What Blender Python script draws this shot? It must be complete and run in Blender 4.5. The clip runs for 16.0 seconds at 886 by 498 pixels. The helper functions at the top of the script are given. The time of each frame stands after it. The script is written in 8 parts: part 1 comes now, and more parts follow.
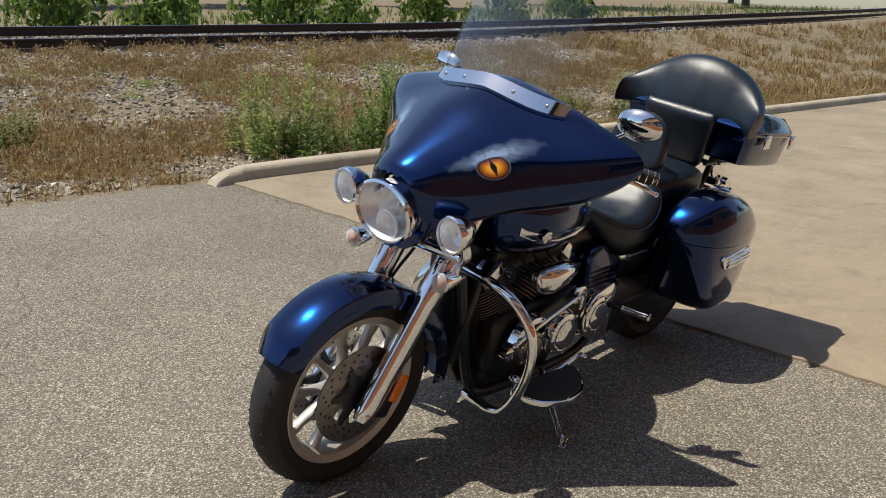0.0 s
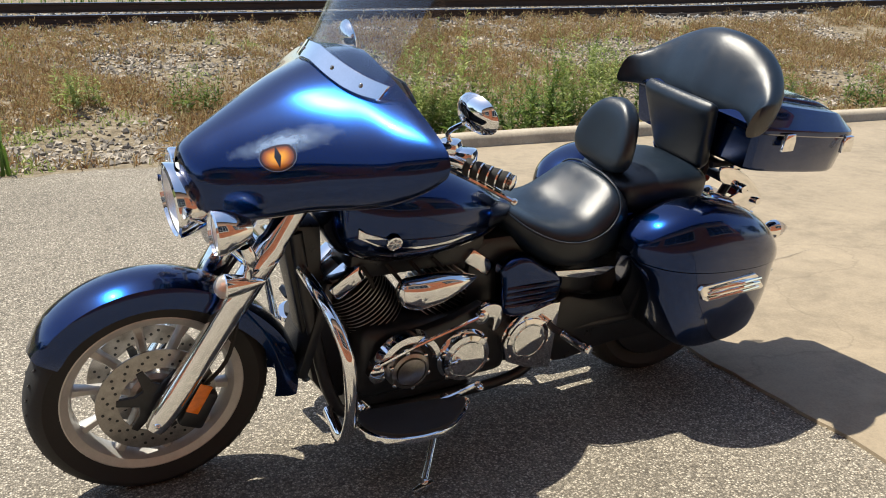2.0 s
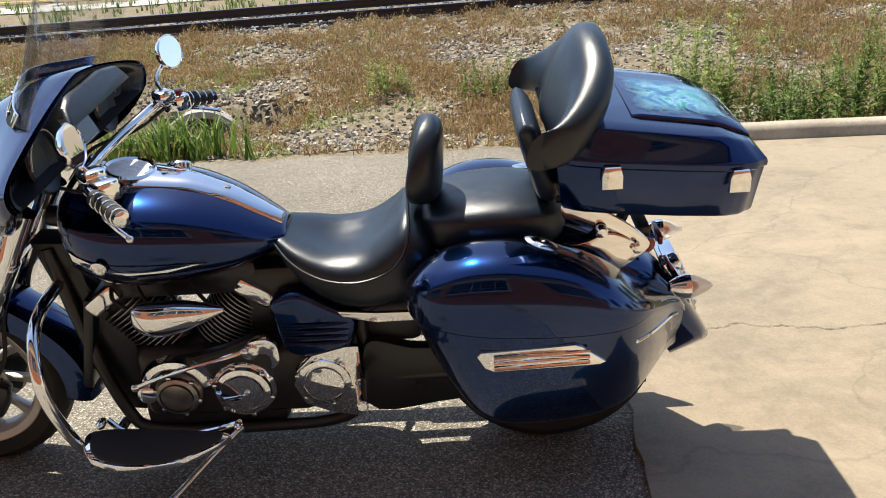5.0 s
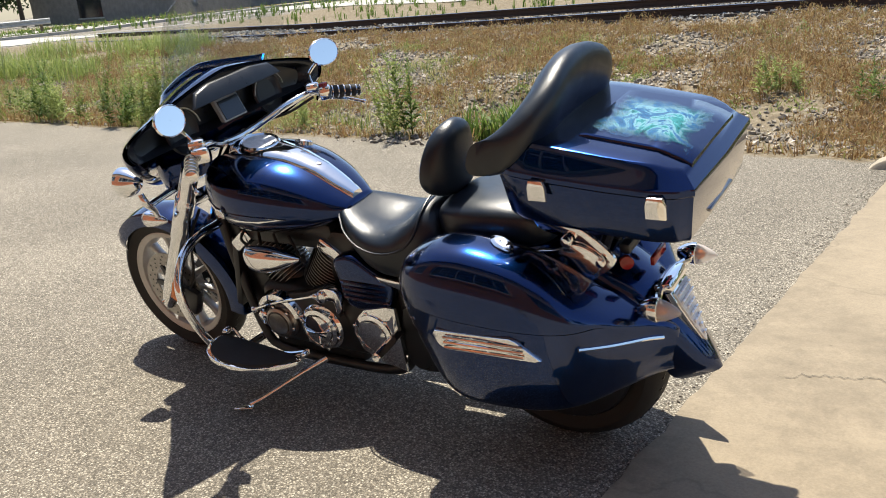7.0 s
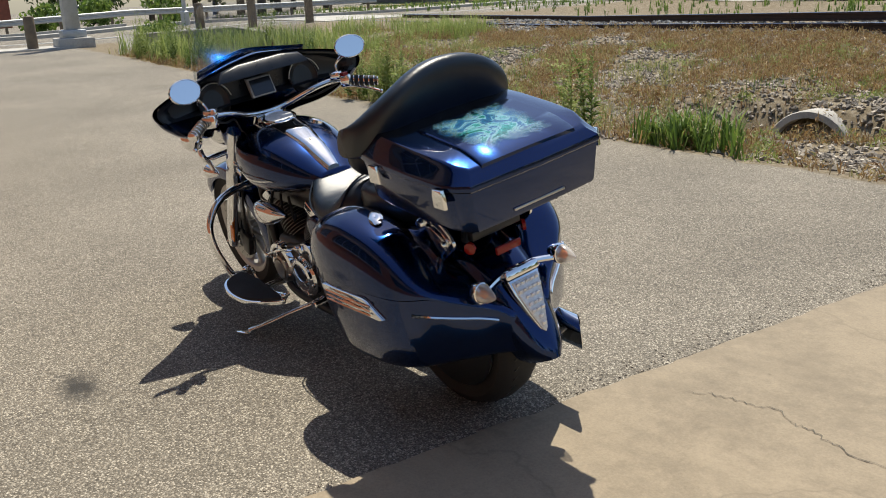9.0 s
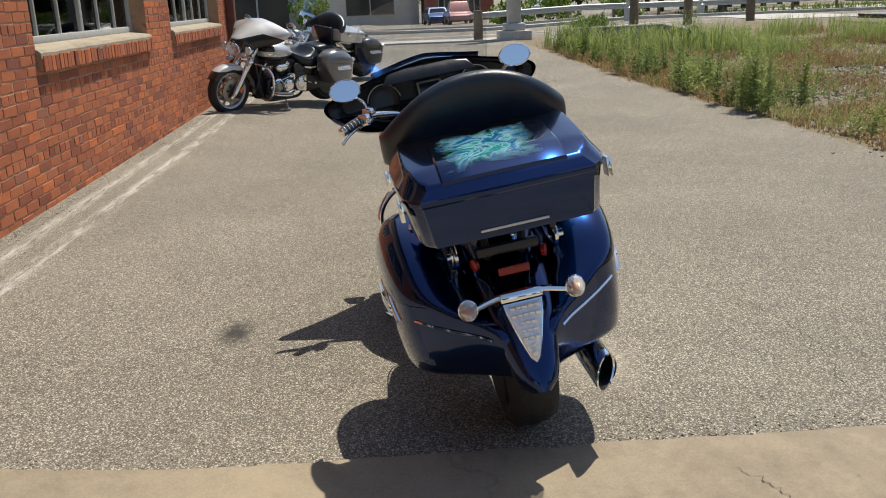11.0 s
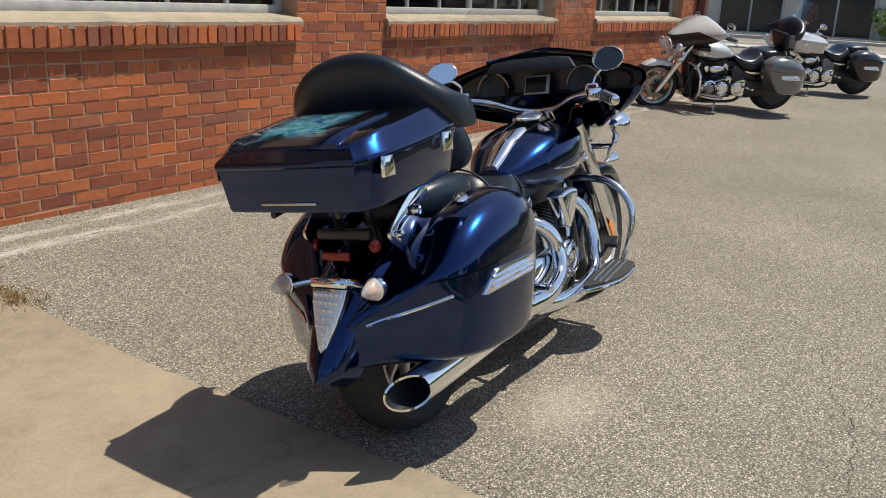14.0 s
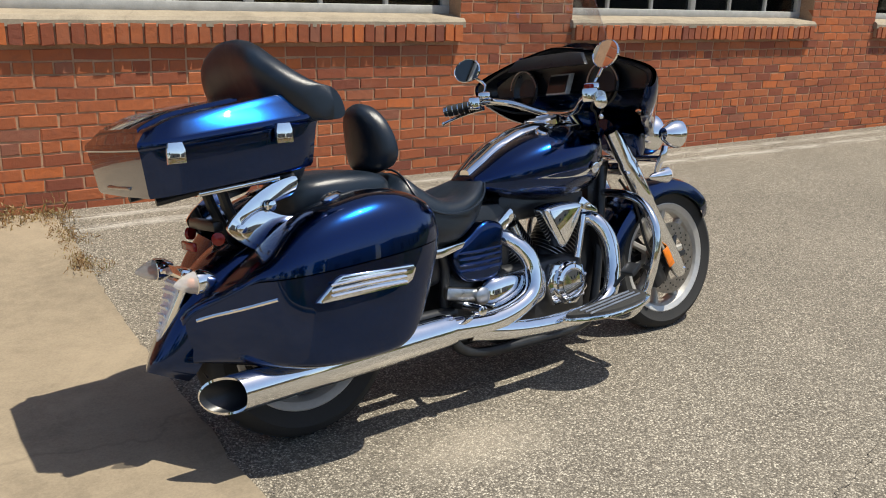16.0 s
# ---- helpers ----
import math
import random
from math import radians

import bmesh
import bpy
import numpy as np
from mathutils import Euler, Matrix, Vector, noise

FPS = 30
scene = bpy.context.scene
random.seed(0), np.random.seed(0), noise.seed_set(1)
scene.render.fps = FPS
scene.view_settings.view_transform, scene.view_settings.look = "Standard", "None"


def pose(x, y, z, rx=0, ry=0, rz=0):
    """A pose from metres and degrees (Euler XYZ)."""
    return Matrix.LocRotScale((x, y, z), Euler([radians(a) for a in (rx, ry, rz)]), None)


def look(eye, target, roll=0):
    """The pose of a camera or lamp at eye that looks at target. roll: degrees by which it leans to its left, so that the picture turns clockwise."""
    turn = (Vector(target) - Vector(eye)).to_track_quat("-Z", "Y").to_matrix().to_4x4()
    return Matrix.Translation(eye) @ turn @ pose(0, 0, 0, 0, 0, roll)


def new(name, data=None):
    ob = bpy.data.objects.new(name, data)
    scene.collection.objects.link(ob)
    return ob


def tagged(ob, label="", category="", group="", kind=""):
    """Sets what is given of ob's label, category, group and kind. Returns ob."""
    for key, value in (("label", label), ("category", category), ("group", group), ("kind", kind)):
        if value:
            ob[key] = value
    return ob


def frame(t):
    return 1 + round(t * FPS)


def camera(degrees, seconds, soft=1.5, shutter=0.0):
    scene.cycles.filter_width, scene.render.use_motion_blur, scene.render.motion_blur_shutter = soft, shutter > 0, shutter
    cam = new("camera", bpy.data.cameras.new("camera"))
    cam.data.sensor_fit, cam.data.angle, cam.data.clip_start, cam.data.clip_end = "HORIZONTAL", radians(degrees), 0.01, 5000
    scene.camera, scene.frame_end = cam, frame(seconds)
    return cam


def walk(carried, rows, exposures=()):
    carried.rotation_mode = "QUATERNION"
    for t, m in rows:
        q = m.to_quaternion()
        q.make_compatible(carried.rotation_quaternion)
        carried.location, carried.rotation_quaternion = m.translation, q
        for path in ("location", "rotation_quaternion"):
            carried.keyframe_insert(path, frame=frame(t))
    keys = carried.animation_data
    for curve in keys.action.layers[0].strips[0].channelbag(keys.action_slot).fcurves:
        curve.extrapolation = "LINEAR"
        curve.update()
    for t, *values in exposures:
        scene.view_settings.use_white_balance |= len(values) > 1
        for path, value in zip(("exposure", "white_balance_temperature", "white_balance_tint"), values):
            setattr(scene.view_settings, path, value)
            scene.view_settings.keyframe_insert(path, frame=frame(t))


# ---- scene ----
cam = camera(53.8, 16.0, 1.0)
PATH = [
    (0, (2.316, 2.016, 1.375), (0.975, 0.632, 0.841), 1.9),
    (0.5, (2.02, 2.154, 1.369), (0.748, 0.709, 0.83), 3.3),
    (1, (1.715, 2.286, 1.392), (0.639, 0.699, 0.819), 3.5),
    (1.5, (1.393, 2.289, 1.377), (0.356, 0.683, 0.791), 3.2),
    (2, (1.09, 2.361, 1.367), (0.267, 0.64, 0.766), 1.4),
    (2.5, (0.795, 2.434, 1.403), (0.187, 0.633, 0.781), 0.1),
    (3, (0.513, 2.411, 1.402), (-0.038, 0.593, 0.774), -0.4),
    (3.5, (0.192, 2.436, 1.398), (-0.103, 0.563, 0.764), -1.9),
    (4, (-0.125, 2.465, 1.392), (-0.259, 0.574, 0.755), -3.0),
    (4.2, (-0.253, 2.447, 1.399), (-0.37, 0.556, 0.757), -3.1),
    (6.3, (-1.696, 2.358, 1.41), (-0.777, 0.689, 0.802), -5.0),
    (6.5, (-1.823, 2.348, 1.418), (-0.83, 0.722, 0.81), -5.2),
    (7, (-2.091, 2.213, 1.419), (-0.927, 0.7, 0.822), -4.7),
    (7.5, (-2.381, 2.103, 1.423), (-1.078, 0.706, 0.832), -4.1),
    (8, (-2.728, 2.025, 1.43), (-1.327, 0.724, 0.842), -2.6),
    (8.5, (-2.968, 1.816, 1.427), (-1.444, 0.663, 0.837), -2.6),
    (9, (-3.233, 1.604, 1.421), (-1.619, 0.574, 0.842), -2.3),
    (9.5, (-3.481, 1.353, 1.433), (-1.748, 0.537, 0.857), -2.4),
    (10, (-3.545, 1.02, 1.437), (-1.721, 0.439, 0.859), -2.7),
    (10.2, (-3.581, 0.904, 1.432), (-1.722, 0.435, 0.863), -2.9),
    (12.3, (-3.691, -0.516, 1.444), (-1.811, -0.131, 0.878), 0.5),
    (12.5, (-3.64, -0.645, 1.425), (-1.778, -0.177, 0.862), 0.7),
    (13, (-3.443, -0.946, 1.427), (-1.624, -0.332, 0.867), 1.8),
    (13.5, (-3.288, -1.315, 1.422), (-1.607, -0.389, 0.862), 1.8),
    (14, (-3.062, -1.564, 1.406), (-1.456, -0.514, 0.842), 2.6),
    (14.5, (-2.794, -1.78, 1.405), (-1.274, -0.613, 0.835), 2.7),
    (15, (-2.526, -2.075, 1.409), (-1.193, -0.695, 0.845), 2.0),
    (15.5, (-2.207, -2.221, 1.385), (-1.03, -0.707, 0.817), 1.7),
    (16, (-1.894, -2.375, 1.376), (-0.835, -0.777, 0.807), 1.7),
]
walk(cam, [(t, look(eye, target, roll)) for t, eye, target, roll in PATH], exposures=[(0.0, 0.3), (1.5, 0.75), (3.0, 0.95), (4.2, 1.0), (6.5, 0.98), (9.0, 0.51), (10.2, 0.43), (12.5, 0.38), (16.0, 0.48)])

# ---- world, sun, exposure ----
SUN_DIR = Vector((0.27, -0.25, 0.93)).normalized()
world = bpy.data.worlds.new("sky")
scene.world = world
world.use_nodes = True
wn = world.node_tree
wn.nodes.clear()
sky = wn.nodes.new("ShaderNodeTexSky")
sky.sky_type, sky.sun_disc = "NISHITA", False
sky.sun_elevation = math.asin(SUN_DIR.z)
sky.sun_rotation = math.atan2(SUN_DIR.x, SUN_DIR.y)
sky.air_density, sky.dust_density, sky.ozone_density = 1.0, 1.0, 1.0
bg = wn.nodes.new("ShaderNodeBackground")
bg.inputs["Strength"].default_value = 0.102
wo = wn.nodes.new("ShaderNodeOutputWorld")
wn.links.new(sky.outputs[0], bg.inputs[0])
wn.links.new(bg.outputs[0], wo.inputs[0])
sun = new("sun", bpy.data.lights.new("sun", "SUN"))
sun.data.energy, sun.data.angle, sun.data.color = 4.4, radians(0.55), (1.0, 0.935, 0.80)
sun.matrix_world = look(SUN_DIR * 60, (0, 0, 0))


# ---- materials ----
def node(nt, kind, **inputs):
    n = nt.nodes.new(kind)
    for key, value in inputs.items():
        n.inputs[key.replace("_", " ")].default_value = value
    return n


def ramp(nt, fac, stops, mode="LINEAR"):
    r = nt.nodes.new("ShaderNodeValToRGB")
    r.color_ramp.interpolation = mode
    e = r.color_ramp.elements
    while len(e) < len(stops):
        e.new(0.5)
    for el, (p, c) in zip(e, stops):
        el.position, el.color = p, (*c, 1)
    nt.links.new(fac, r.inputs[0])
    return r.outputs[0]


def grey(v):
    return (v, v, v)


def mix(nt, fac, a, b, blend="MIX"):
    m = nt.nodes.new("ShaderNodeMix")
    m.data_type, m.blend_type = "RGBA", blend
    for s, v in ((m.inputs[0], fac), (m.inputs[6], a), (m.inputs[7], b)):
        if isinstance(v, (int, float)):
            s.default_value = v
        elif isinstance(v, tuple):
            s.default_value = (*v, 1)
        else:
            nt.links.new(v, s)
    return m.outputs[2]


def maths(nt, op, a, b=0.0, clamp=False):
    m = nt.nodes.new("ShaderNodeMath")
    m.operation, m.use_clamp = op, clamp
    for s, v in zip(m.inputs, (a, b)):
        if isinstance(v, (int, float)):
            s.default_value = v
        else:
            nt.links.new(v, s)
    return m.outputs[0]


def coords(nt, scale=(1, 1, 1), kind="Object"):
    tc = nt.nodes.new("ShaderNodeTexCoord")
    mp = nt.nodes.new("ShaderNodeMapping")
    mp.inputs["Scale"].default_value = scale
    nt.links.new(tc.outputs[kind], mp.inputs[0])
    return mp.outputs[0]


def noise_tex(nt, vec, scale, detail=4.0, rough=0.55, dist=0.0):
    n = node(nt, "ShaderNodeTexNoise", Scale=scale, Detail=detail, Roughness=rough, Distortion=dist)
    nt.links.new(vec, n.inputs["Vector"])
    return n.outputs["Fac"]


def voro(nt, vec, scale, feature="F1", out="Distance"):
    n = node(nt, "ShaderNodeTexVoronoi", Scale=scale)
    n.feature = feature
    nt.links.new(vec, n.inputs["Vector"])
    return n.outputs[out]


def bump(nt, height, strength, distance=0.01, normal=None):
    b = node(nt, "ShaderNodeBump", Strength=strength, Distance=distance)
    nt.links.new(height, b.inputs["Height"])
    if normal is not None:
        nt.links.new(normal, b.inputs["Normal"])
    return b.outputs[0]


def start(name, **inputs):
    m = bpy.data.materials.new(name)
    m.use_nodes = True
    nt = m.node_tree
    p = nt.nodes["Principled BSDF"]
    for key, value in inputs.items():
        s = p.inputs[key.replace("_", " ")]
        s.default_value = (*value, 1) if isinstance(value, tuple) and len(value) == 3 else value
    return m, nt, p


def plain(name, base, rough, metal=0.0, vary=0.25, scale=14.0, bumps=0.0, bscale=200.0, **more):
    """A surface with colour and gloss varied at two scales, and a fine relief."""
    m, nt, p = start(name, Roughness=rough, Metallic=metal, **more)
    v = coords(nt)
    a = noise_tex(nt, v, scale)
    b = noise_tex(nt, v, scale * 9, 3)
    f = maths(nt, "ADD", maths(nt, "MULTIPLY", a, 0.65), maths(nt, "MULTIPLY", b, 0.35))
    lo, hi = tuple(c * (1 - vary) for c in base), tuple(min(1, c * (1 + vary)) for c in base)
    nt.links.new(ramp(nt, f, [(0.3, lo), (0.7, hi)]), p.inputs["Base Color"])
    r = ramp(nt, f, [(0.3, grey(max(0.02, rough * 0.85))), (0.7, grey(min(1, rough * 1.2)))])
    nt.links.new(r, p.inputs["Roughness"])
    if bumps:
        nt.links.new(bump(nt, noise_tex(nt, v, bscale, 3), bumps, 0.002), p.inputs["Normal"])
    return m


def paint(name, base, metal=0.55, rough=0.32):
    """Metal-flake paint under a clear coat."""
    m, nt, p = start(name, Metallic=metal, Roughness=rough, Coat_Weight=1.0, Coat_Roughness=0.015, Coat_IOR=1.45)
    v = coords(nt)
    n = node(nt, "ShaderNodeTexVoronoi", Scale=900.0)
    nt.links.new(v, n.inputs["Vector"])
    lum = maths(nt, "MULTIPLY", noise_tex(nt, v, 5.0), 0.5)
    c = ramp(nt, lum, [(0.1, tuple(x * 0.8 for x in base)), (0.45, tuple(x * 1.2 for x in base))])
    spark = nt.nodes.new("ShaderNodeSeparateColor")
    nt.links.new(n.outputs["Color"], spark.inputs[0])
    c = mix(nt, maths(nt, "MULTIPLY", spark.outputs[0], 0.3), c, tuple(min(1, x * 1.8) for x in base))
    nt.links.new(c, p.inputs["Base Color"])
    wave = bump(nt, noise_tex(nt, v, 420.0, 2, 0.5), 0.05, 0.001)
    nt.links.new(wave, p.inputs["Normal"])
    nt.links.new(bump(nt, noise_tex(nt, v, 7.0, 2), 0.018, 0.006), p.inputs["Coat Normal"])
    dust = noise_tex(nt, v, 60.0, 5)
    nt.links.new(ramp(nt, dust, [(0.4, grey(0.008)), (0.8, grey(0.03))]), p.inputs["Coat Roughness"])
    return m


BLUE = paint("blue_flake_paint", (0.0002, 0.0175, 0.088), 1.0, 0.20)
SILVER = paint("silver_paint", (0.55, 0.56, 0.58), 0.5, 0.35)
def two_tone(m):
    """Turns the lower parts of fairing, tank and fender black, along a sweeping line."""
    nt = m.node_tree
    p = nt.nodes["Principled BSDF"]
    sp = nt.nodes.new("ShaderNodeSeparateXYZ")
    nt.links.new(coords(nt), sp.inputs[0])
    x, z = sp.outputs[0], sp.outputs[2]
    line = maths(nt, "SUBTRACT", 1.03, maths(nt, "MULTIPLY", maths(nt, "ABSOLUTE", maths(nt, "SUBTRACT", x, 0.5)), 0.35))
    low = maths(nt, "MULTIPLY", maths(nt, "LESS_THAN", z, line), maths(nt, "GREATER_THAN", z, 0.78))
    low = maths(nt, "MULTIPLY", low, maths(nt, "GREATER_THAN", x, 0.27))
    flank = maths(nt, "MULTIPLY", maths(nt, "LESS_THAN", z, 0.715), maths(nt, "GREATER_THAN", x, -0.36))
    flank = maths(nt, "MULTIPLY", flank, maths(nt, "LESS_THAN", x, 0.42))
    skirt = maths(nt, "MULTIPLY", maths(nt, "LESS_THAN", z, 0.56), maths(nt, "GREATER_THAN", x, 0.42))
    low = maths(nt, "MAXIMUM", low, maths(nt, "MAXIMUM", flank, skirt))
    old = p.inputs["Base Color"].links[0].from_socket
    nt.links.new(mix(nt, low, old, (0.012, 0.012, 0.014)), p.inputs["Base Color"])


two_tone(SILVER)
GREYP = paint("grey_cruiser_paint", (0.16, 0.165, 0.175), 0.5, 0.3)
BLACKP = paint("black_paint", (0.008, 0.008, 0.010), 0.1, 0.3)
CHROME = plain("chrome", (0.88, 0.89, 0.90), 0.045, 1.0, 0.05, 20)
ALU = plain("brushed_aluminium", (0.50, 0.50, 0.50), 0.30, 1.0, 0.15, 30, 0.1, 400)
STEEL = plain("worn_steel", (0.36, 0.34, 0.32), 0.32, 1.0, 0.3, 40)
BLACKM = plain("black_engine_enamel", (0.016, 0.018, 0.022), 0.34, 0.0, 0.4, 25, 0.08, 300)
PLASTIC = plain("black_plastic", (0.012, 0.014, 0.018), 0.30, 0.0, 0.3, 20, 0.15, 700)
RUBBER = plain("rubber", (0.018, 0.018, 0.018), 0.75, 0.0, 0.35, 12, 0.3, 250)
WHEELM = plain("silver_wheel_paint", (0.52, 0.51, 0.49), 0.38, 0.45, 0.12, 30)
REFL = plain("lamp_reflector", (0.90, 0.91, 0.92), 0.32, 0.55, 0.05, 60)
FROST = plain("frosted_signal_lens", (0.80, 0.76, 0.72), 0.10, 0.0, 0.10, 60, Alpha=0.42)
AMBER = plain("amber_lens", (0.75, 0.20, 0.02), 0.12, 0.0, 0.2, 60)
REDL = plain("red_lens", (0.26, 0.012, 0.010), 0.15, 0.0, 0.2, 60)


def leather():
    m, nt, p = start("black_leather", Roughness=0.36, Specular_IOR_Level=0.55)
    v = coords(nt)
    a = noise_tex(nt, v, 9.0)
    nt.links.new(ramp(nt, a, [(0.35, (0.005, 0.010, 0.018)), (0.7, (0.010, 0.018, 0.030))]), p.inputs["Base Color"])
    nt.links.new(ramp(nt, noise_tex(nt, v, 30.0), [(0.3, grey(0.29)), (0.75, grey(0.40))]), p.inputs["Roughness"])
    b1 = bump(nt, voro(nt, v, 420.0), 0.28, 0.0012)
    nt.links.new(bump(nt, noise_tex(nt, v, 16.0, 4, 0.5, 1.0), 0.07, 0.004, b1), p.inputs["Normal"])
    return m


LEATHER = leather()


def glass(name, tint, rough=0.02, alpha_like=0.0):
    m, nt, p = start(name, Base_Color=tint, Roughness=rough, IOR=1.45, Transmission_Weight=1.0)
    v = coords(nt)
    nt.links.new(ramp(nt, noise_tex(nt, v, 80.0, 5), [(0.4, grey(rough)), (0.8, grey(rough + 0.05))]), p.inputs["Roughness"])
    return m


def thin_glass(name, tint, gloss=0.06):
    """A thin pane: see-through with a mirror coat that grows at grazing angles."""
    m = bpy.data.materials.new(name)
    m.use_nodes = True
    nt = m.node_tree
    nt.nodes.remove(nt.nodes["Principled BSDF"])
    out = nt.nodes["Material Output"]
    tr = nt.nodes.new("ShaderNodeBsdfTransparent")
    v = coords(nt)
    f = noise_tex(nt, v, 25.0, 5)
    nt.links.new(ramp(nt, f, [(0.3, tint), (0.8, tuple(c * 0.93 for c in tint))]), tr.inputs[0])
    gl = node(nt, "ShaderNodeBsdfGlossy", Roughness=0.03)
    lw = node(nt, "ShaderNodeLayerWeight", Blend=0.12)
    ms = nt.nodes.new("ShaderNodeMixShader")
    nt.links.new(maths(nt, "ADD", maths(nt, "MULTIPLY", lw.outputs["Facing"], 0.5), 0.03, True), ms.inputs[0])
    nt.links.new(tr.outputs[0], ms.inputs[1])
    nt.links.new(gl.outputs[0], ms.inputs[2])
    nt.links.new(ms.outputs[0], out.inputs[0])
    return m


SCREENGLASS = thin_glass("windshield_acrylic", (0.95, 0.96, 0.97))
LENS = thin_glass("clear_lens", (0.95, 0.95, 0.95))


def fluted():
    m, nt, p = start("fluted_lens", Base_Color=(0.82, 0.84, 0.86), Roughness=0.08, Alpha=0.34)
    v = coords(nt)
    nt.links.new(bump(nt, noise_tex(nt, coords(nt, (1, 1, 0.2)), 160.0, 2), 0.5, 0.004), p.inputs["Normal"])
    nt.links.new(ramp(nt, noise_tex(nt, v, 70.0, 3), [(0.35, grey(0.05)), (0.7, grey(0.17))]), p.inputs["Alpha"])
    return m


FLUTED = fluted()


def mirror_mat():
    m, nt, p = start("mirror_glass", Base_Color=(0.9, 0.92, 0.95), Metallic=1.0, Roughness=0.01)
    return m


MIRROR = mirror_mat()


def asphalt_ground():
    """Worn pale asphalt in the yard and the street; dry stony soil elsewhere."""
    m, nt, p = start("ground_surface", Roughness=0.9, Specular_IOR_Level=0.3)
    v = coords(nt)
    big = noise_tex(nt, v, 0.55, 5, 0.6)
    mid = noise_tex(nt, v, 6.0, 5)
    chips = node(nt, "ShaderNodeTexVoronoi", Scale=170.0)
    nt.links.new(v, chips.inputs["Vector"])
    sep = nt.nodes.new("ShaderNodeSeparateColor")
    nt.links.new(chips.outputs["Color"], sep.inputs[0])
    chipcol = ramp(nt, sep.outputs[0], [(0.0, (0.10, 0.088, 0.070)), (0.45, (0.215, 0.191, 0.154)), (0.75, (0.335, 0.297, 0.238)), (1.0, (0.66, 0.60, 0.49))])
    gap = ramp(nt, chips.outputs["Distance"], [(0.25, grey(1.0)), (0.8, grey(0.35))])
    a = mix(nt, 1.0, chipcol, gap, "MULTIPLY")
    a = mix(nt, maths(nt, "MULTIPLY", mid, 0.34), a, (0.262, 0.232, 0.185))
    tone = ramp(nt, big, [(0.3, grey(0.80)), (0.55, grey(1.0)), (0.75, grey(1.18))])
    a = mix(nt, 1.0, a, tone, "MULTIPLY")
    soil = ramp(nt, noise_tex(nt, v, 9.0, 8, 0.75), [(0.3, (0.07, 0.052, 0.03)), (0.5, (0.17, 0.135, 0.085)), (0.75, (0.36, 0.31, 0.23))])
    # zones by place
    xyz = nt.nodes.new("ShaderNodeSeparateXYZ")
    nt.links.new(v, xyz.inputs[0])
    wob = maths(nt, "MULTIPLY", maths(nt, "SUBTRACT", noise_tex(nt, v, 2.2, 6, 0.65), 0.5), 0.5)
    yy = maths(nt, "ADD", xyz.outputs[1], wob)
    slant = maths(nt, "MULTIPLY", maths(nt, "MINIMUM", maths(nt, "MAXIMUM", maths(nt, "SUBTRACT", xyz.outputs[0], 0.5), 0.0), 11.0), 0.06)
    yard = maths(nt, "MULTIPLY", maths(nt, "ADD", maths(nt, "SUBTRACT", yy, slant), 4.13), 12.0, True)
    street = maths(nt, "MULTIPLY", maths(nt, "SUBTRACT", xyz.outputs[0], 24.4), 4.0, True)
    zone = maths(nt, "MAXIMUM", yard, street)
    col = mix(nt, zone, soil, a)
    # pale sandy patch and an old oil stain
    for (px, py, rx, ry, c, s) in ((-0.43, -0.38, 0.36, 0.2, (0.44, 0.385, 0.30), 0.36), (0.11, 1.15, 0.19, 0.1, (0.045, 0.042, 0.038), 1.0)):
        mp = nt.nodes.new("ShaderNodeMapping")
        mp.vector_type = "TEXTURE"
        mp.inputs["Location"].default_value = (px, py, 0)
        mp.inputs["Scale"].default_value = (rx, ry, 10)
        nt.links.new(v, mp.inputs[0])
        ln = nt.nodes.new("ShaderNodeVectorMath")
        ln.operation = "LENGTH"
        nt.links.new(mp.outputs[0], ln.inputs[0])
        d = maths(nt, "ADD", ln.outputs["Value"], maths(nt, "MULTIPLY", maths(nt, "SUBTRACT", noise_tex(nt, v, 22.0, 6, 0.7), 0.5), 1.6))
        blot = ramp(nt, d, [(0.2, grey(s)), (1.3, grey(0.0))])
        col = mix(nt, blot, col, c)
    # worn white paint strips beside the wall
    strip = maths(nt, "ABSOLUTE", maths(nt, "SUBTRACT", maths(nt, "ABSOLUTE", maths(nt, "SUBTRACT", xyz.outputs[1], 2.50)), 0.115))
    sm = ramp(nt, strip, [(0.02, grey(1.0)), (0.075, grey(0.0))])
    streak = coords(nt, (0.7, 5.0, 1.0))
    sm = maths(nt, "MULTIPLY", sm, ramp(nt, noise_tex(nt, streak, 4.0, 6, 0.7), [(0.42, grey(0.0)), (0.62, grey(0.6))]))
    col = mix(nt, sm, col, (0.55, 0.53, 0.48))
    nt.links.new(col, p.inputs["Base Color"])
    h = maths(nt, "ADD", maths(nt, "MULTIPLY", chips.outputs["Distance"], -1.0), maths(nt, "MULTIPLY", mid, 0.8))
    nt.links.new(bump(nt, h, 0.7, 0.005), p.inputs["Normal"])
    return m


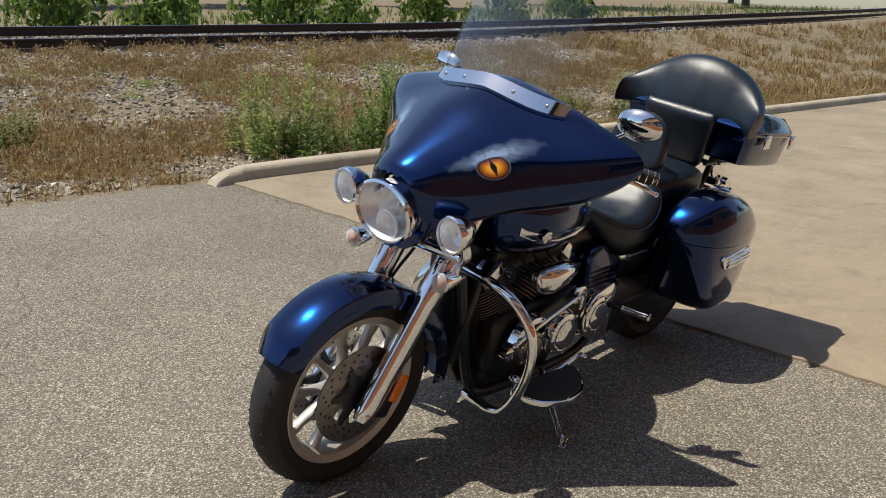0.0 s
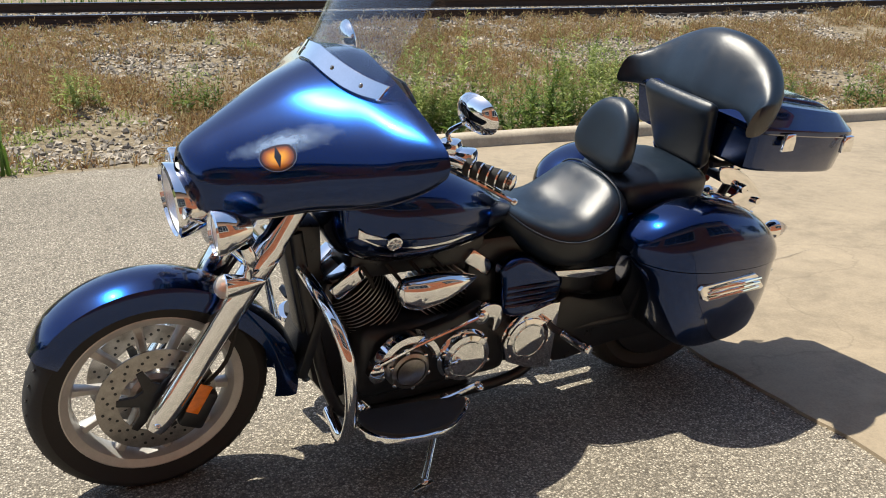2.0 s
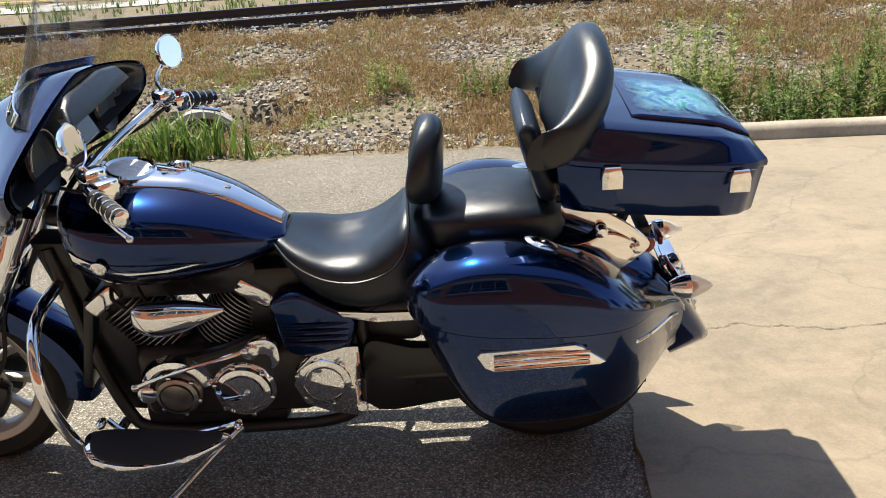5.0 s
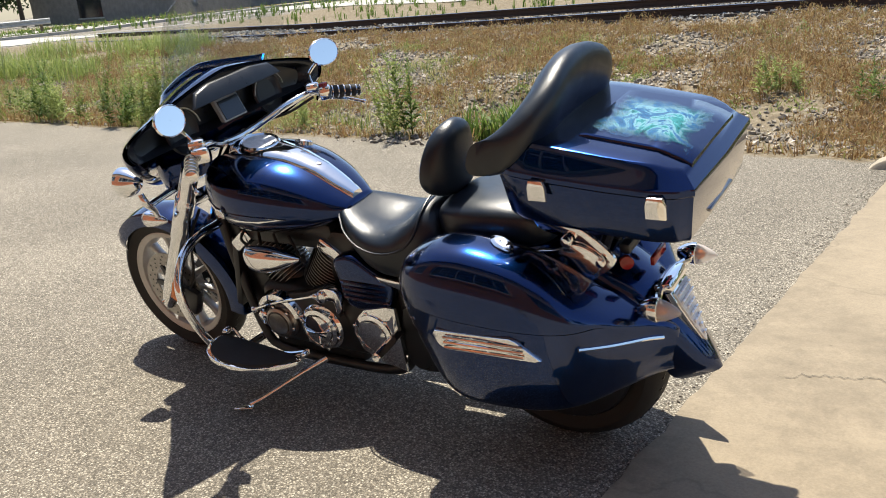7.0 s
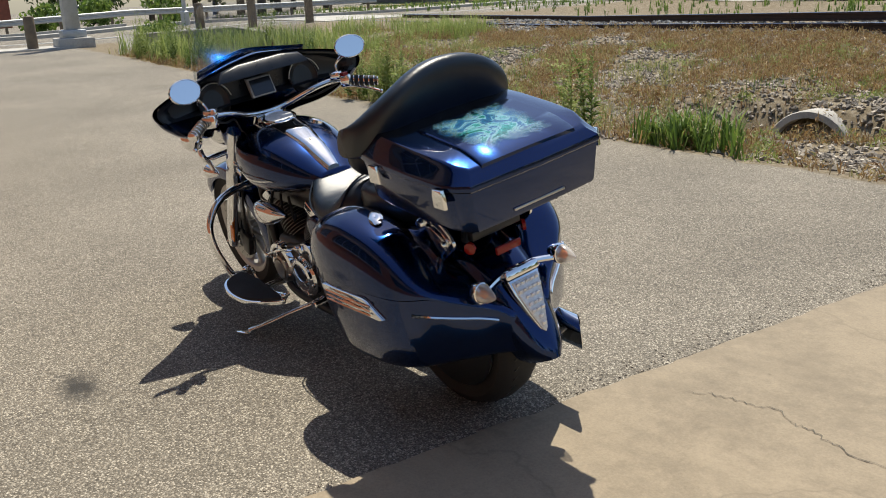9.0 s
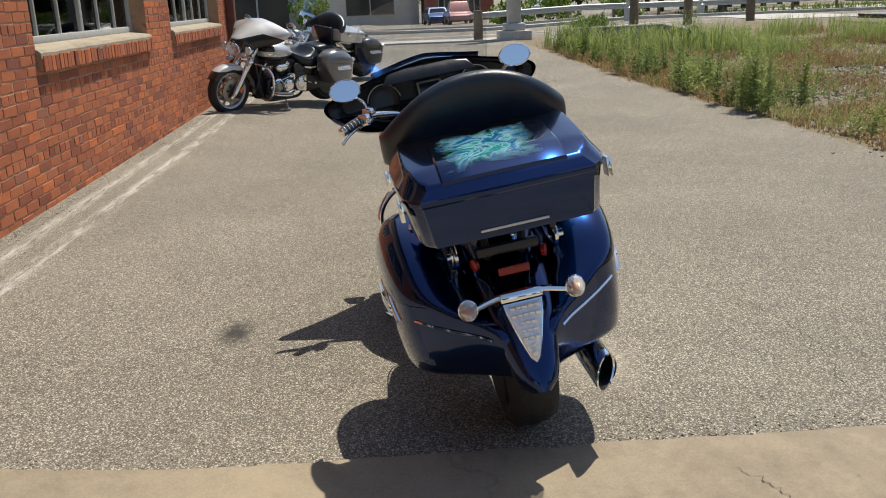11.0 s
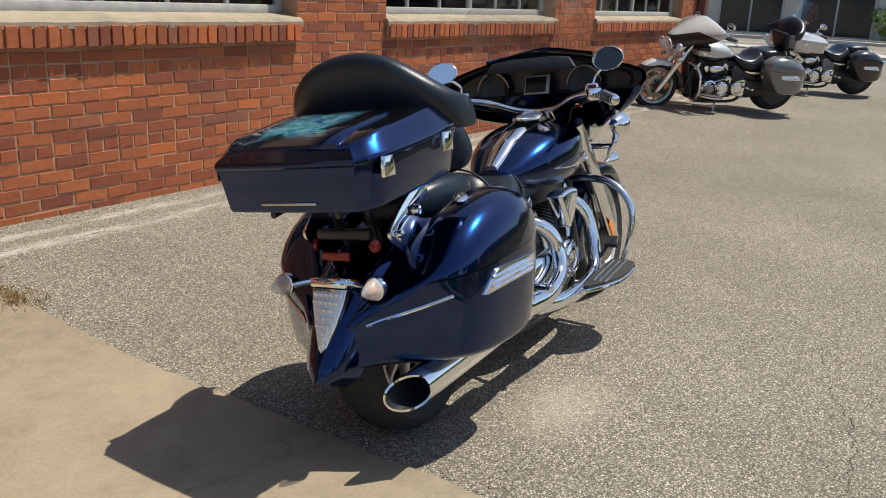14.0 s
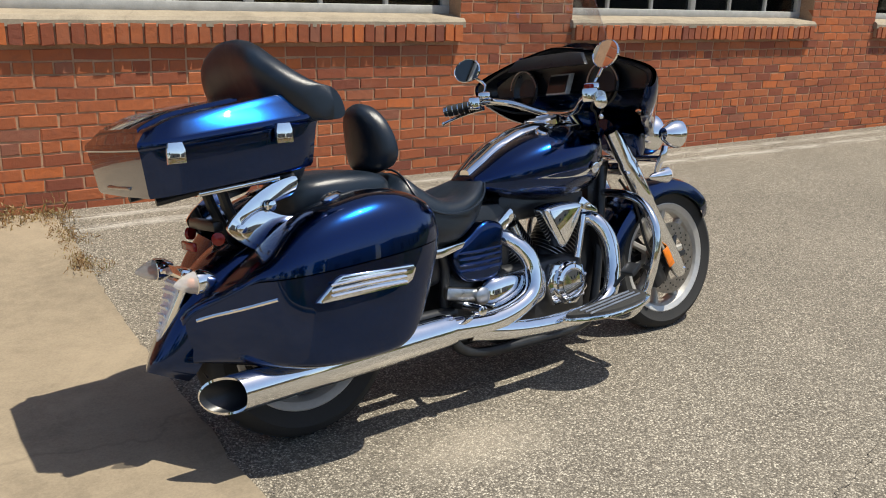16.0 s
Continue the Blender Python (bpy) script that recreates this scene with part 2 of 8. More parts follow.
def concrete(name, base, sc=1.0):
    m, nt, p = start(name, Roughness=0.85)
    v = coords(nt)
    n1 = noise_tex(nt, v, 0.9 * sc, 6, 0.6)
    n2 = noise_tex(nt, v, 14.0 * sc, 6, 0.7)
    f = maths(nt, "ADD", maths(nt, "MULTIPLY", n1, 0.6), maths(nt, "MULTIPLY", n2, 0.4))
    c = ramp(nt, f, [(0.32, tuple(x * 0.66 for x in base)), (0.5, base), (0.7, tuple(x * 1.2 for x in base))])
    n3 = noise_tex(nt, v, 110.0, 3, 0.7)
    c = mix(nt, 1.0, c, ramp(nt, n3, [(0.3, grey(0.88)), (0.5, grey(1.0)), (0.72, grey(1.12))]), "MULTIPLY")
    pale = noise_tex(nt, v, 1.4 * sc, 8, 0.72, 0.9)
    c = mix(nt, ramp(nt, pale, [(0.53, grey(0.0)), (0.70, grey(0.5))]), c, tuple(min(1.0, x * 1.45) for x in base))
    stain = noise_tex(nt, v, 2.3, 7, 0.7, 0.6)
    c = mix(nt, ramp(nt, stain, [(0.52, grey(0.0)), (0.68, grey(0.45))]), c, tuple(x * 0.55 for x in base))
    spots = voro(nt, v, 7.0)
    dots = ramp(nt, spots, [(0.0, grey(1)), (0.07, grey(0))])
    dots = mix(nt, 1.0, dots, ramp(nt, noise_tex(nt, v, 3.0), [(0.5, grey(0)), (0.62, grey(0.8))]), "MULTIPLY")
    c = mix(nt, dots, c, tuple(x * 0.35 for x in base))
    warp = nt.nodes.new("ShaderNodeVectorMath")
    warp.operation = "ADD"
    wnz = node(nt, "ShaderNodeTexNoise", Scale=1.3, Detail=6.0)
    nt.links.new(v, wnz.inputs["Vector"])
    nt.links.new(v, warp.inputs[0])
    nt.links.new(wnz.outputs["Color"], warp.inputs[1])
    ck = ramp(nt, voro(nt, warp.outputs[0], 0.35, "DISTANCE_TO_EDGE"), [(0.0, grey(0.35)), (0.004, grey(0.0))])
    c = mix(nt, ck, c, tuple(x * 0.5 for x in base))
    nt.links.new(c, p.inputs["Base Color"])
    nt.links.new(bump(nt, n2, 0.35, 0.005), p.inputs["Normal"])
    return m


GROUND = asphalt_ground()
SLAB = concrete("tan_concrete", (0.246, 0.200, 0.138))
KERB = concrete("kerb_concrete", (0.36, 0.31, 0.235), 2.0)
PALE = concrete("pale_concrete", (0.40, 0.38, 0.34), 2.0)
# pale concrete again, darkened to put the headwall's shade in its colour
SHADED = concrete("shaded_concrete", (0.22, 0.205, 0.175), 2.0)


def brick_mat(name, piece):
    m, nt, p = start(name, Roughness=0.88)
    gi = nt.nodes.new("ShaderNodeNewGeometry")
    v = gi.outputs["Position"]
    rnd = nt.nodes.new("ShaderNodeObjectInfo").outputs["Random"] if piece else gi.outputs["Random Per Island"]
    c = ramp(nt, rnd, [(0.0, (0.20, 0.058, 0.034)), (0.14, (0.28, 0.076, 0.033)), (0.45, (0.37, 0.104, 0.038)), (0.8, (0.43, 0.126, 0.042)), (0.9, (0.53, 0.140, 0.036)), (1.0, (0.25, 0.095, 0.058))])
    n1 = noise_tex(nt, v, 26.0, 6, 0.65)
    c = mix(nt, ramp(nt, n1, [(0.45, grey(0.0)), (0.75, grey(0.40))]), c, (0.20, 0.08, 0.05))
    n2 = noise_tex(nt, v, 5.0, 6, 0.7)
    c = mix(nt, ramp(nt, n2, [(0.55, grey(0.0)), (0.80, grey(0.16))]), c, (0.48, 0.27, 0.17))
    nt.links.new(c, p.inputs["Base Color"])
    nt.links.new(bump(nt, n1, 0.8, 0.006), p.inputs["Normal"])
    return m


BRICK = brick_mat("old_red_brick", True)
BRICK_REST = brick_mat("old_red_brick_far", False)
MORTAR = concrete("lime_mortar", (0.42, 0.255, 0.155), 5.0)
CAP = concrete("sill_mortar", (0.31, 0.26, 0.19), 6.0)
WINFRAME = plain("white_steel_frame", (0.40, 0.40, 0.38), 0.5, 0.0, 0.2, 15, 0.2, 200)
BROWNP = plain("brown_painted_steel", (0.13, 0.045, 0.03), 0.5, 0.0, 0.25, 10, 0.2, 100)
PANE = thin_glass("window_pane", (0.35, 0.38, 0.38))
# near-black tone that puts the unlit rooms' shade into the colour
ROOM_SHADE = plain("room_shade", (0.03, 0.028, 0.026), 0.8, 0.0, 0.3, 2)
RAILM = plain("rusty_rail", (0.055, 0.030, 0.020), 0.65, 0.5, 0.4, 8, 0.3, 80)
RAILTOP = plain("polished_rail_head", (0.62, 0.62, 0.63), 0.22, 1.0, 0.1, 10)
TIE = plain("creosoted_timber", (0.045, 0.034, 0.026), 0.85, 0.0, 0.4, 5, 0.6, 60)


def stones_mat(name, stops):
    m, nt, p = start(name, Roughness=0.9)
    gi = nt.nodes.new("ShaderNodeNewGeometry")
    v = coords(nt)
    c = ramp(nt, gi.outputs["Random Per Island"], stops)
    n = noise_tex(nt, v, 30.0, 5)
    c = mix(nt, ramp(nt, n, [(0.4, grey(0.0)), (0.7, grey(0.5))]), c, tuple(x * 0.5 for x in stops[0][1]))
    nt.links.new(c, p.inputs["Base Color"])
    nt.links.new(bump(nt, n, 0.5, 0.01), p.inputs["Normal"])
    return m


STONES = stones_mat("gravel", [(0.0, (0.12, 0.105, 0.09)), (0.4, (0.27, 0.235, 0.19)), (0.8, (0.40, 0.345, 0.27)), (1.0, (0.56, 0.49, 0.40))])
BALLAST = stones_mat("grey_ballast", [(0.0, (0.09, 0.09, 0.088)), (0.5, (0.22, 0.215, 0.205)), (1.0, (0.40, 0.39, 0.37))])


def leaf_mat(name, stops):
    m, nt, p = start(name, Roughness=0.6)
    gi = nt.nodes.new("ShaderNodeNewGeometry")
    c = ramp(nt, gi.outputs["Random Per Island"], stops)
    v = coords(nt)
    c = mix(nt, maths(nt, "MULTIPLY", noise_tex(nt, v, 1.1), 0.5), c, stops[0][1])
    nt.links.new(c, p.inputs["Base Color"])
    tl = nt.nodes.new("ShaderNodeBsdfTranslucent")
    nt.links.new(c, tl.inputs[0])
    ms = nt.nodes.new("ShaderNodeMixShader")
    ms.inputs[0].default_value = 0.42
    nt.links.new(p.outputs[0], ms.inputs[1])
    nt.links.new(tl.outputs[0], ms.inputs[2])
    nt.links.new(ms.outputs[0], nt.nodes["Material Output"].inputs[0])
    return m


DRY = leaf_mat("dry_grass", [(0.0, (0.17, 0.09, 0.04)), (0.3, (0.30, 0.18, 0.07)), (0.6, (0.42, 0.29, 0.12)), (0.85, (0.54, 0.44, 0.24)), (1.0, (0.24, 0.28, 0.08))])
STRAW = leaf_mat("yellow_straw", [(0.0, (0.20, 0.18, 0.06)), (0.4, (0.34, 0.30, 0.11)), (0.7, (0.48, 0.42, 0.20)), (1.0, (0.22, 0.30, 0.07))])
GREEN = leaf_mat("green_leaves", [(0.0, (0.06, 0.11, 0.02)), (0.5, (0.15, 0.24, 0.04)), (1.0, (0.30, 0.38, 0.09))])
WEED = leaf_mat("weed_leaves", [(0.0, (0.18, 0.24, 0.06)), (0.5, (0.33, 0.40, 0.11)), (1.0, (0.50, 0.52, 0.20))])
TREEG = leaf_mat("tree_leaves", [(0.0, (0.02, 0.04, 0.012)), (0.5, (0.045, 0.075, 0.02)), (1.0, (0.09, 0.13, 0.035))])
BARK = plain("bark", (0.10, 0.075, 0.05), 0.9, 0.0, 0.4, 6, 0.8, 30)


# ---- building blocks ----
def catmull(pts, n):
    """n points along a smooth curve through pts (rows of any length)."""
    p = np.asarray(pts, float)
    if len(p) < 3:
        s = np.linspace(0, 1, n)[:, None]
        return p[0] * (1 - s) + p[-1] * s
    q = np.vstack([2 * p[0] - p[1], p, 2 * p[-1] - p[-2]])
    out = []
    for u in np.linspace(0, len(p) - 1, n):
        i = min(int(u), len(p) - 2)
        f = u - i
        a, b, c, d = q[i], q[i + 1], q[i + 2], q[i + 3]
        out.append(0.5 * (2 * b + (c - a) * f + (2 * a - 5 * b + 4 * c - d) * f * f + (3 * b - a - 3 * c + d) * f ** 3))
    return np.array(out)


def loft(bm, rings, caps=True, closed=True):
    """A skin over rings of points, each ring with the same count."""
    vs = [[bm.verts.new(p) for p in r] for r in rings]
    n = len(vs[0])
    for a, b in zip(vs, vs[1:]):
        for i in range(n if closed else n - 1):
            j = (i + 1) % n
            bm.faces.new((a[i], a[j], b[j], b[i]))
    if caps and closed:
        for r in (vs[0], vs[-1][::-1]):
            c = bm.verts.new(sum((v.co for v in r), Vector()) / n)
            for i in range(n):
                bm.faces.new((c, r[(i + 1) % n], r[i]))
    return vs


def tube(bm, pts, radius, n=24, k=10, caps=True):
    """A round bar along a smooth curve; radius may be a list along it."""
    p = catmull(pts, n)
    rad = np.interp(np.linspace(0, 1, n), np.linspace(0, 1, len(radius)), radius) if isinstance(radius, (list, tuple)) else [radius] * n
    t = np.gradient(p, axis=0)
    t /= np.linalg.norm(t, axis=1)[:, None] + 1e-12
    up = np.array((0, 0, 1.0)) if abs(t[0][2]) < 0.9 else np.array((1.0, 0, 0))
    rings = []
    for i in range(n):
        side = np.cross(t[i], up)
        side /= np.linalg.norm(side) + 1e-12
        up = np.cross(side, t[i])
        rings.append([tuple(p[i] + rad[i] * (math.cos(a) * side + math.sin(a) * up)) for a in np.linspace(0, 2 * math.pi, k, endpoint=False)])
    loft(bm, rings, caps)


def frame_of(axis):
    """The matrix that turns z into axis."""
    return Vector(axis).to_track_quat("Z", "Y").to_matrix().to_4x4()


def lathe(bm, profile, origin, axis, k=32, sx=1.0, sy=1.0, caps=True):
    """profile: rows of (radius, height along axis), spun; sx and sy squash the round."""
    m = Matrix.Translation(origin) @ frame_of(axis)
    rings = []
    for r, h in profile:
        rings.append([m @ Vector((sx * r * math.cos(a), sy * r * math.sin(a), h)) for a in np.linspace(0, 2 * math.pi, k, endpoint=False)])
    loft(bm, rings, caps)


def block(bm, centre, size, bevel=0.0, turn=None, seg=2):
    m = Matrix.Translation(centre) @ (turn or Matrix()) @ Matrix.Diagonal((*size, 1))
    b = bmesh.new()
    bmesh.ops.create_cube(b, size=1.0, matrix=m)
    if bevel:
        bmesh.ops.bevel(b, geom=b.edges[:], offset=bevel, segments=seg, profile=0.5, affect="EDGES")
    add(bm, b)


def ball(bm, centre, size, u=20, v=12, turn=None):
    m = Matrix.Translation(centre) @ (turn or Matrix()) @ Matrix.Diagonal((*size, 1))
    b = bmesh.new()
    bmesh.ops.create_uvsphere(b, u_segments=u, v_segments=v, radius=1.0, matrix=m)
    add(bm, b)


def add(bm, other):
    me = bpy.data.meshes.new("tmp")
    other.to_mesh(me)
    other.free()
    bm.from_mesh(me)
    bpy.data.meshes.remove(me)


def prism(bm, outline, h0, h1, place, bevel=0.0, seg=2):
    """An outline (u, v) made solid from h0 to h1; place(u, v, h) gives the point."""
    b = bmesh.new()
    lo = [b.verts.new(place(u, v, h0)) for u, v in outline]
    hi = [b.verts.new(place(u, v, h1)) for u, v in outline]
    n = len(outline)
    b.faces.new(lo[::-1])
    top = b.faces.new(hi)
    for i in range(n):
        b.faces.new((lo[i], lo[(i + 1) % n], hi[(i + 1) % n], hi[i]))
    bmesh.ops.recalc_face_normals(b, faces=b.faces[:])
    if bevel:
        edges = [e for e in b.edges if all(v in hi for v in e.verts)]
        bmesh.ops.bevel(b, geom=edges, offset=bevel, segments=seg, profile=0.5, affect="EDGES")
    add(bm, b)


def closed_curve(p, n):
    p = np.asarray(p, float)
    m = len(p)
    out = []
    for u in np.linspace(0, m, n, endpoint=False):
        i = int(u)
        f = u - i
        a, b, c, d = p[(i - 1) % m], p[i % m], p[(i + 1) % m], p[(i + 2) % m]
        out.append(tuple(0.5 * (2 * b + (c - a) * f + (2 * a - 5 * b + 4 * c - d) * f * f + (3 * b - a - 3 * c + d) * f ** 3)))
    return out


def oval(cy, cz, hy, up, dn, e=2.4, k=32):
    """A rounded section in (y, z); e above 2 squares it off."""
    out = []
    for a in np.linspace(0, 2 * math.pi, k, endpoint=False):
        c, s = math.cos(a), math.sin(a)
        y = hy * math.copysign(abs(c) ** (2 / e), c)
        z = (up if s > 0 else dn) * math.copysign(abs(s) ** (2 / e), s)
        out.append((cy + y, cz + z))
    return out


def body(bm, keys, n=28, k=32, e=2.4, ends=True):
    """A smooth body along x: keys are rows of (x, centre y, centre z, half width, up, down)."""
    st = catmull(keys, n)
    loft(bm, [[(x, y, z) for y, z in oval(cy, cz, max(hy, 0.002), max(up, 0.002), max(dn, 0.002), e, k)] for x, cy, cz, hy, up, dn in st], ends)


def finish(name, bm, mat, sharp=38.0, normals=True):
    if normals:
        bmesh.ops.recalc_face_normals(bm, faces=bm.faces[:])
    lim = radians(sharp)
    for f in bm.faces:
        f.smooth = True
    for e in bm.edges:
        if len(e.link_faces) == 2 and e.calc_face_angle(0.0) > lim:
            e.smooth = False
    me = bpy.data.meshes.new(name)
    bm.to_mesh(me)
    bm.free()
    for x in mat if isinstance(mat, (list, tuple)) else [mat]:
        me.materials.append(x)
    return me


def part(name, bm, mat, parent, label="", sharp=38.0, kind=""):
    ob = new(name, finish(name, bm, mat, sharp))
    ob.parent = parent
    if label:
        ob["label"] = label
    if kind:
        ob["kind"] = kind
    return ob


def thing(name, bm, mat, label, category="", group="", kind="", sharp=38.0):
    return tagged(new(name, finish(name, bm, mat, sharp)), label, category, group, kind)


def holder(name, m, label, category, group=""):
    ob = tagged(new(name), label, category, group)
    ob.matrix_world = m
    return ob


def soup(name, verts, faces, mat, label="", category="", kind="stuff", parent=None, smooth=False):
    me = bpy.data.meshes.new(name)
    me.from_pydata(verts, [], faces)
    me.materials.append(mat)
    if smooth:
        me.polygons.foreach_set("use_smooth", [True] * len(me.polygons))
    ob = new(name, me)
    ob.parent = parent
    return tagged(ob, label, category, "", kind)


# ---- the ground ----
def step01(u):
    u = min(1.0, max(0.0, u))
    return u * u * (3 - 2 * u)


def rail_z(x):
    """Height of the nearer rail's head."""
    x = max(-70.0, min(60.0, x))
    return max(0.36, 0.62 - 0.018 * max(x, -12) + (0.03 * (-12 - x) if x < -12 else 0.0))


RAIL_Y, GAUGE = -13.0, 1.5


def verge(x):
    """How far the yard's edge swings out along x."""
    return 0.06 * min(11.0, max(0.0, x - 0.5))


def gz(x, y):
    """Height of the ground."""
    yard = 0.115 * step01((y - 1.0) / 1.6) + 0.13 * step01((x - 4) / 18)
    d = -4.15 + verge(x) - y
    if d <= 0:
        return yard + -0.021 * max(0.0, min(x, 130.0) - 30)
    bed = rail_z(x) - 0.20
    prof = float(np.interp(d, (0, 0.4, 1.2, 2.6, 5.5, 7.4, 8.2, 11.6, 13.5, 30, 60, 200), (0, -0.06, -0.17, -0.12, 0.35 * bed, 0.9 * bed, bed, bed + 0.12, bed - 0.1, bed, bed + 0.9, bed + 2.0)))
    prof += 0.05 * noise.noise(Vector((x * 0.9, y * 0.9, 0))) * step01(d / 0.6) + 0.02 * noise.noise(Vector((x * 4, y * 4, 2))) * step01(d / 0.5)
    prof -= 0.62 * math.exp(-((x - 2.75) / 1.1) ** 4 - ((y + 6.65) / 0.6) ** 4)
    keep = 1 - step01((x - 19.5) / 4.5)
    far = -0.021 * max(0.0, min(x, 130.0) - 30) + 0.015 * max(0.0, min(40.0, -20 - y)) * step01(x / 10)
    return yard + prof * keep + (1 - keep) * (bed + 0.2 - yard) * step01(d / 7) + far


def ground():
    xs = np.unique(np.concatenate([np.arange(-260, -20, 12.0), np.arange(-20, 26, 0.25), np.arange(26, 60, 2.0), np.arange(60, 261, 12.0)]))
    ys = np.unique(np.concatenate([np.arange(-260, -24, 10.0), np.arange(-24, -16, 0.5), np.arange(-16, 3.2, 0.2), np.arange(3.2, 30, 2.0), np.arange(30, 261, 12.0)]))
    verts = [(x, y, gz(x, y)) for x in xs for y in ys]
    n = len(ys)
    faces = [(i * n + j, (i + 1) * n + j, (i + 1) * n + j + 1, i * n + j + 1) for i in range(len(xs) - 1) for j in range(n - 1)]
    return soup("ground", [tuple(map(float, v)) for v in verts], faces, GROUND, "worn grey asphalt yard running into dry stony soil", "ground", "structure", smooth=True)


ground()


def slab():
    """The tan concrete apron behind the yard, with a chipped edge."""
    bm = bmesh.new()
    ys = np.concatenate([np.arange(-3.94, 2.81, 0.05)])
    xs = [-1.12, -1.2, -1.5, -2.0, -3, -4, -6, -9, -14, -24, -60]
    rows = []
    for x in xs:
        row = []
        for y in ys:
            e = 0.018 * noise.noise(Vector((0, y * 5, 3))) + 0.012 * noise.noise(Vector((0, y * 17, 9))) if x == -1.12 else 0.0
            row.append(bm.verts.new((x + e, y, gz(x, y) + 0.012)))
        rows.append(row)
    for a, b in zip(rows, rows[1:]):
        for j in range(len(ys) - 1):
            bm.faces.new((a[j], a[j + 1], b[j + 1], b[j]))
    edge = [bm.verts.new((v.co.x + 0.006, v.co.y, v.co.z - 0.05)) for v in rows[0]]
    for j in range(len(ys) - 1):
        bm.faces.new((rows[0][j], edge[j], edge[j + 1], rows[0][j + 1]))
    tagged(thing("concrete_apron", bm, SLAB, "tan stained concrete apron meeting the asphalt", "pavement", "", "structure"))


slab()


def kerb():
    bm = bmesh.new()
    path = [(-0.95, -3.92, 0.01), (-1.02, -3.94, 0.06), (-1.2, -3.98, 0.10), (-1.6, -4.01, 0.115), (-4, -4.02, 0.12), (-10, -4.03, 0.12), (-24, -4.05, 0.12), (-60, -4.08, 0.12)]
    rings = []
    for x, y, h in catmull(path, 90):
        prof = [(-0.09, -0.2), (-0.09, h - 0.03), (-0.075, h - 0.008), (-0.05, h), (0.035, h), (0.06, h - 0.012), (0.075, h - 0.04), (0.09, -0.2)]
        w = 0.006 * noise.noise(Vector((x * 3, 0, 0)))
        rings.append([(x, y + u + w, v + w) for u, v in prof])
    loft(bm, rings)
    thing("kerb", bm, KERB, "low weathered concrete kerb with a rounded end", "kerb", "", "structure")


kerb()


# ---- railway ----
def railway():
    xs = np.concatenate([np.arange(-110, 24, 1.5), [24.0]])
    for i, (y0, dz) in enumerate(((RAIL_Y, 0.0), (RAIL_Y - GAUGE, 0.13))):
        bm = bmesh.new()
        head = bmesh.new()
        prof = [(-0.075, -0.165), (0.075, -0.165), (0.075, -0.15), (0.015, -0.135), (0.012, -0.05), (0.036, -0.04), (0.036, -0.006), (-0.036, -0.006), (-0.036, -0.04), (-0.012, -0.05), (-0.015, -0.135), (-0.075, -0.15)]
        bend = lambda x: -0.0022 * max(0.0, -14 - x) ** 2
        loft(bm, [[(x, y0 + u + bend(x), rail_z(x) + dz + v) for u, v in prof] for x in xs])
        loft(head, [[(x, y0 + u + bend(x), rail_z(x) + dz + v) for u, v in ((-0.034, -0.005), (0.034, -0.005), (0.03, 0.002), (-0.03, 0.002))] for x in xs])
        r = thing("rail", bm, RAILM, "rusty steel railway rail with a polished running surface", "rail", "railway rails", sharp=25)
        part("railhead", head, RAILTOP, r, "bright worn steel running surface")
    tie = bmesh.new()
    block(tie, (0, 0, 0), (0.23, 2.6, 0.18), 0.012)
    me = finish("railway_tie", tie, TIE)
    for k, x in enumerate(np.arange(-40, 22, 0.55)):
        ob = tagged(new("railway_tie", me), "dark creosoted timber railway tie half buried in ballast", "railway tie", "railway ties")
        b = -0.0022 * max(0.0, -14 - x) ** 2
        ob.matrix_world = pose(x, RAIL_Y - GAUGE / 2 + b, rail_z(x) + 0.065 - 0.385, 5.0, 0, random.uniform(-1, 1))


railway()


def stone_field(name, count, zone, size, mat, label):
    """Loose stones lying on the ground; zone() gives a place."""
    base = [(1, 0, 0), (-1, 0, 0), (0, 1, 0), (0, -1, 0), (0, 0, 1), (0, 0, -1)]
    tris = [(0, 2, 4), (2, 1, 4), (1, 3, 4), (3, 0, 4), (2, 0, 5), (1, 2, 5), (3, 1, 5), (0, 3, 5)]
    verts, faces = [], []
    for _ in range(count):
        x, y = zone()
        y += verge(x) * min(1.0, max(0.0, (y + 12.0) / 7.0)) if y < -3.9 else 0.0
        s = random.uniform(*size)
        m = Euler((random.uniform(0, 6), random.uniform(0, 6), random.uniform(0, 6))).to_matrix()
        k = len(verts)
        c = Vector((x, y, gz(x, y) + s * 0.25))
        sc = (s * random.uniform(0.8, 1.3), s * random.uniform(0.7, 1.1), s * random.uniform(0.5, 0.8))
        for b in base:
            v = m @ Vector([q * w * random.uniform(0.8, 1.2) for q, w in zip(b, sc)])
            v.z *= 0.75
            verts.append(tuple(c + v))
        faces += [tuple(k + i for i in t) for t in tris]
    soup(name, verts, faces, mat, label, "gravel")


def strip(x0, x1, y0, y1, bias=1.0):
    def pick():
        for _ in range(40):
            x, y = random.uniform(x0, x1), y0 + (y1 - y0) * random.random() ** bias
            if random.random() < 0.25 + 1.3 * max(0.0, noise.noise(Vector((x * 0.35, y * 0.45, 7))) + 0.15):
                break
        return x, y
    return pick


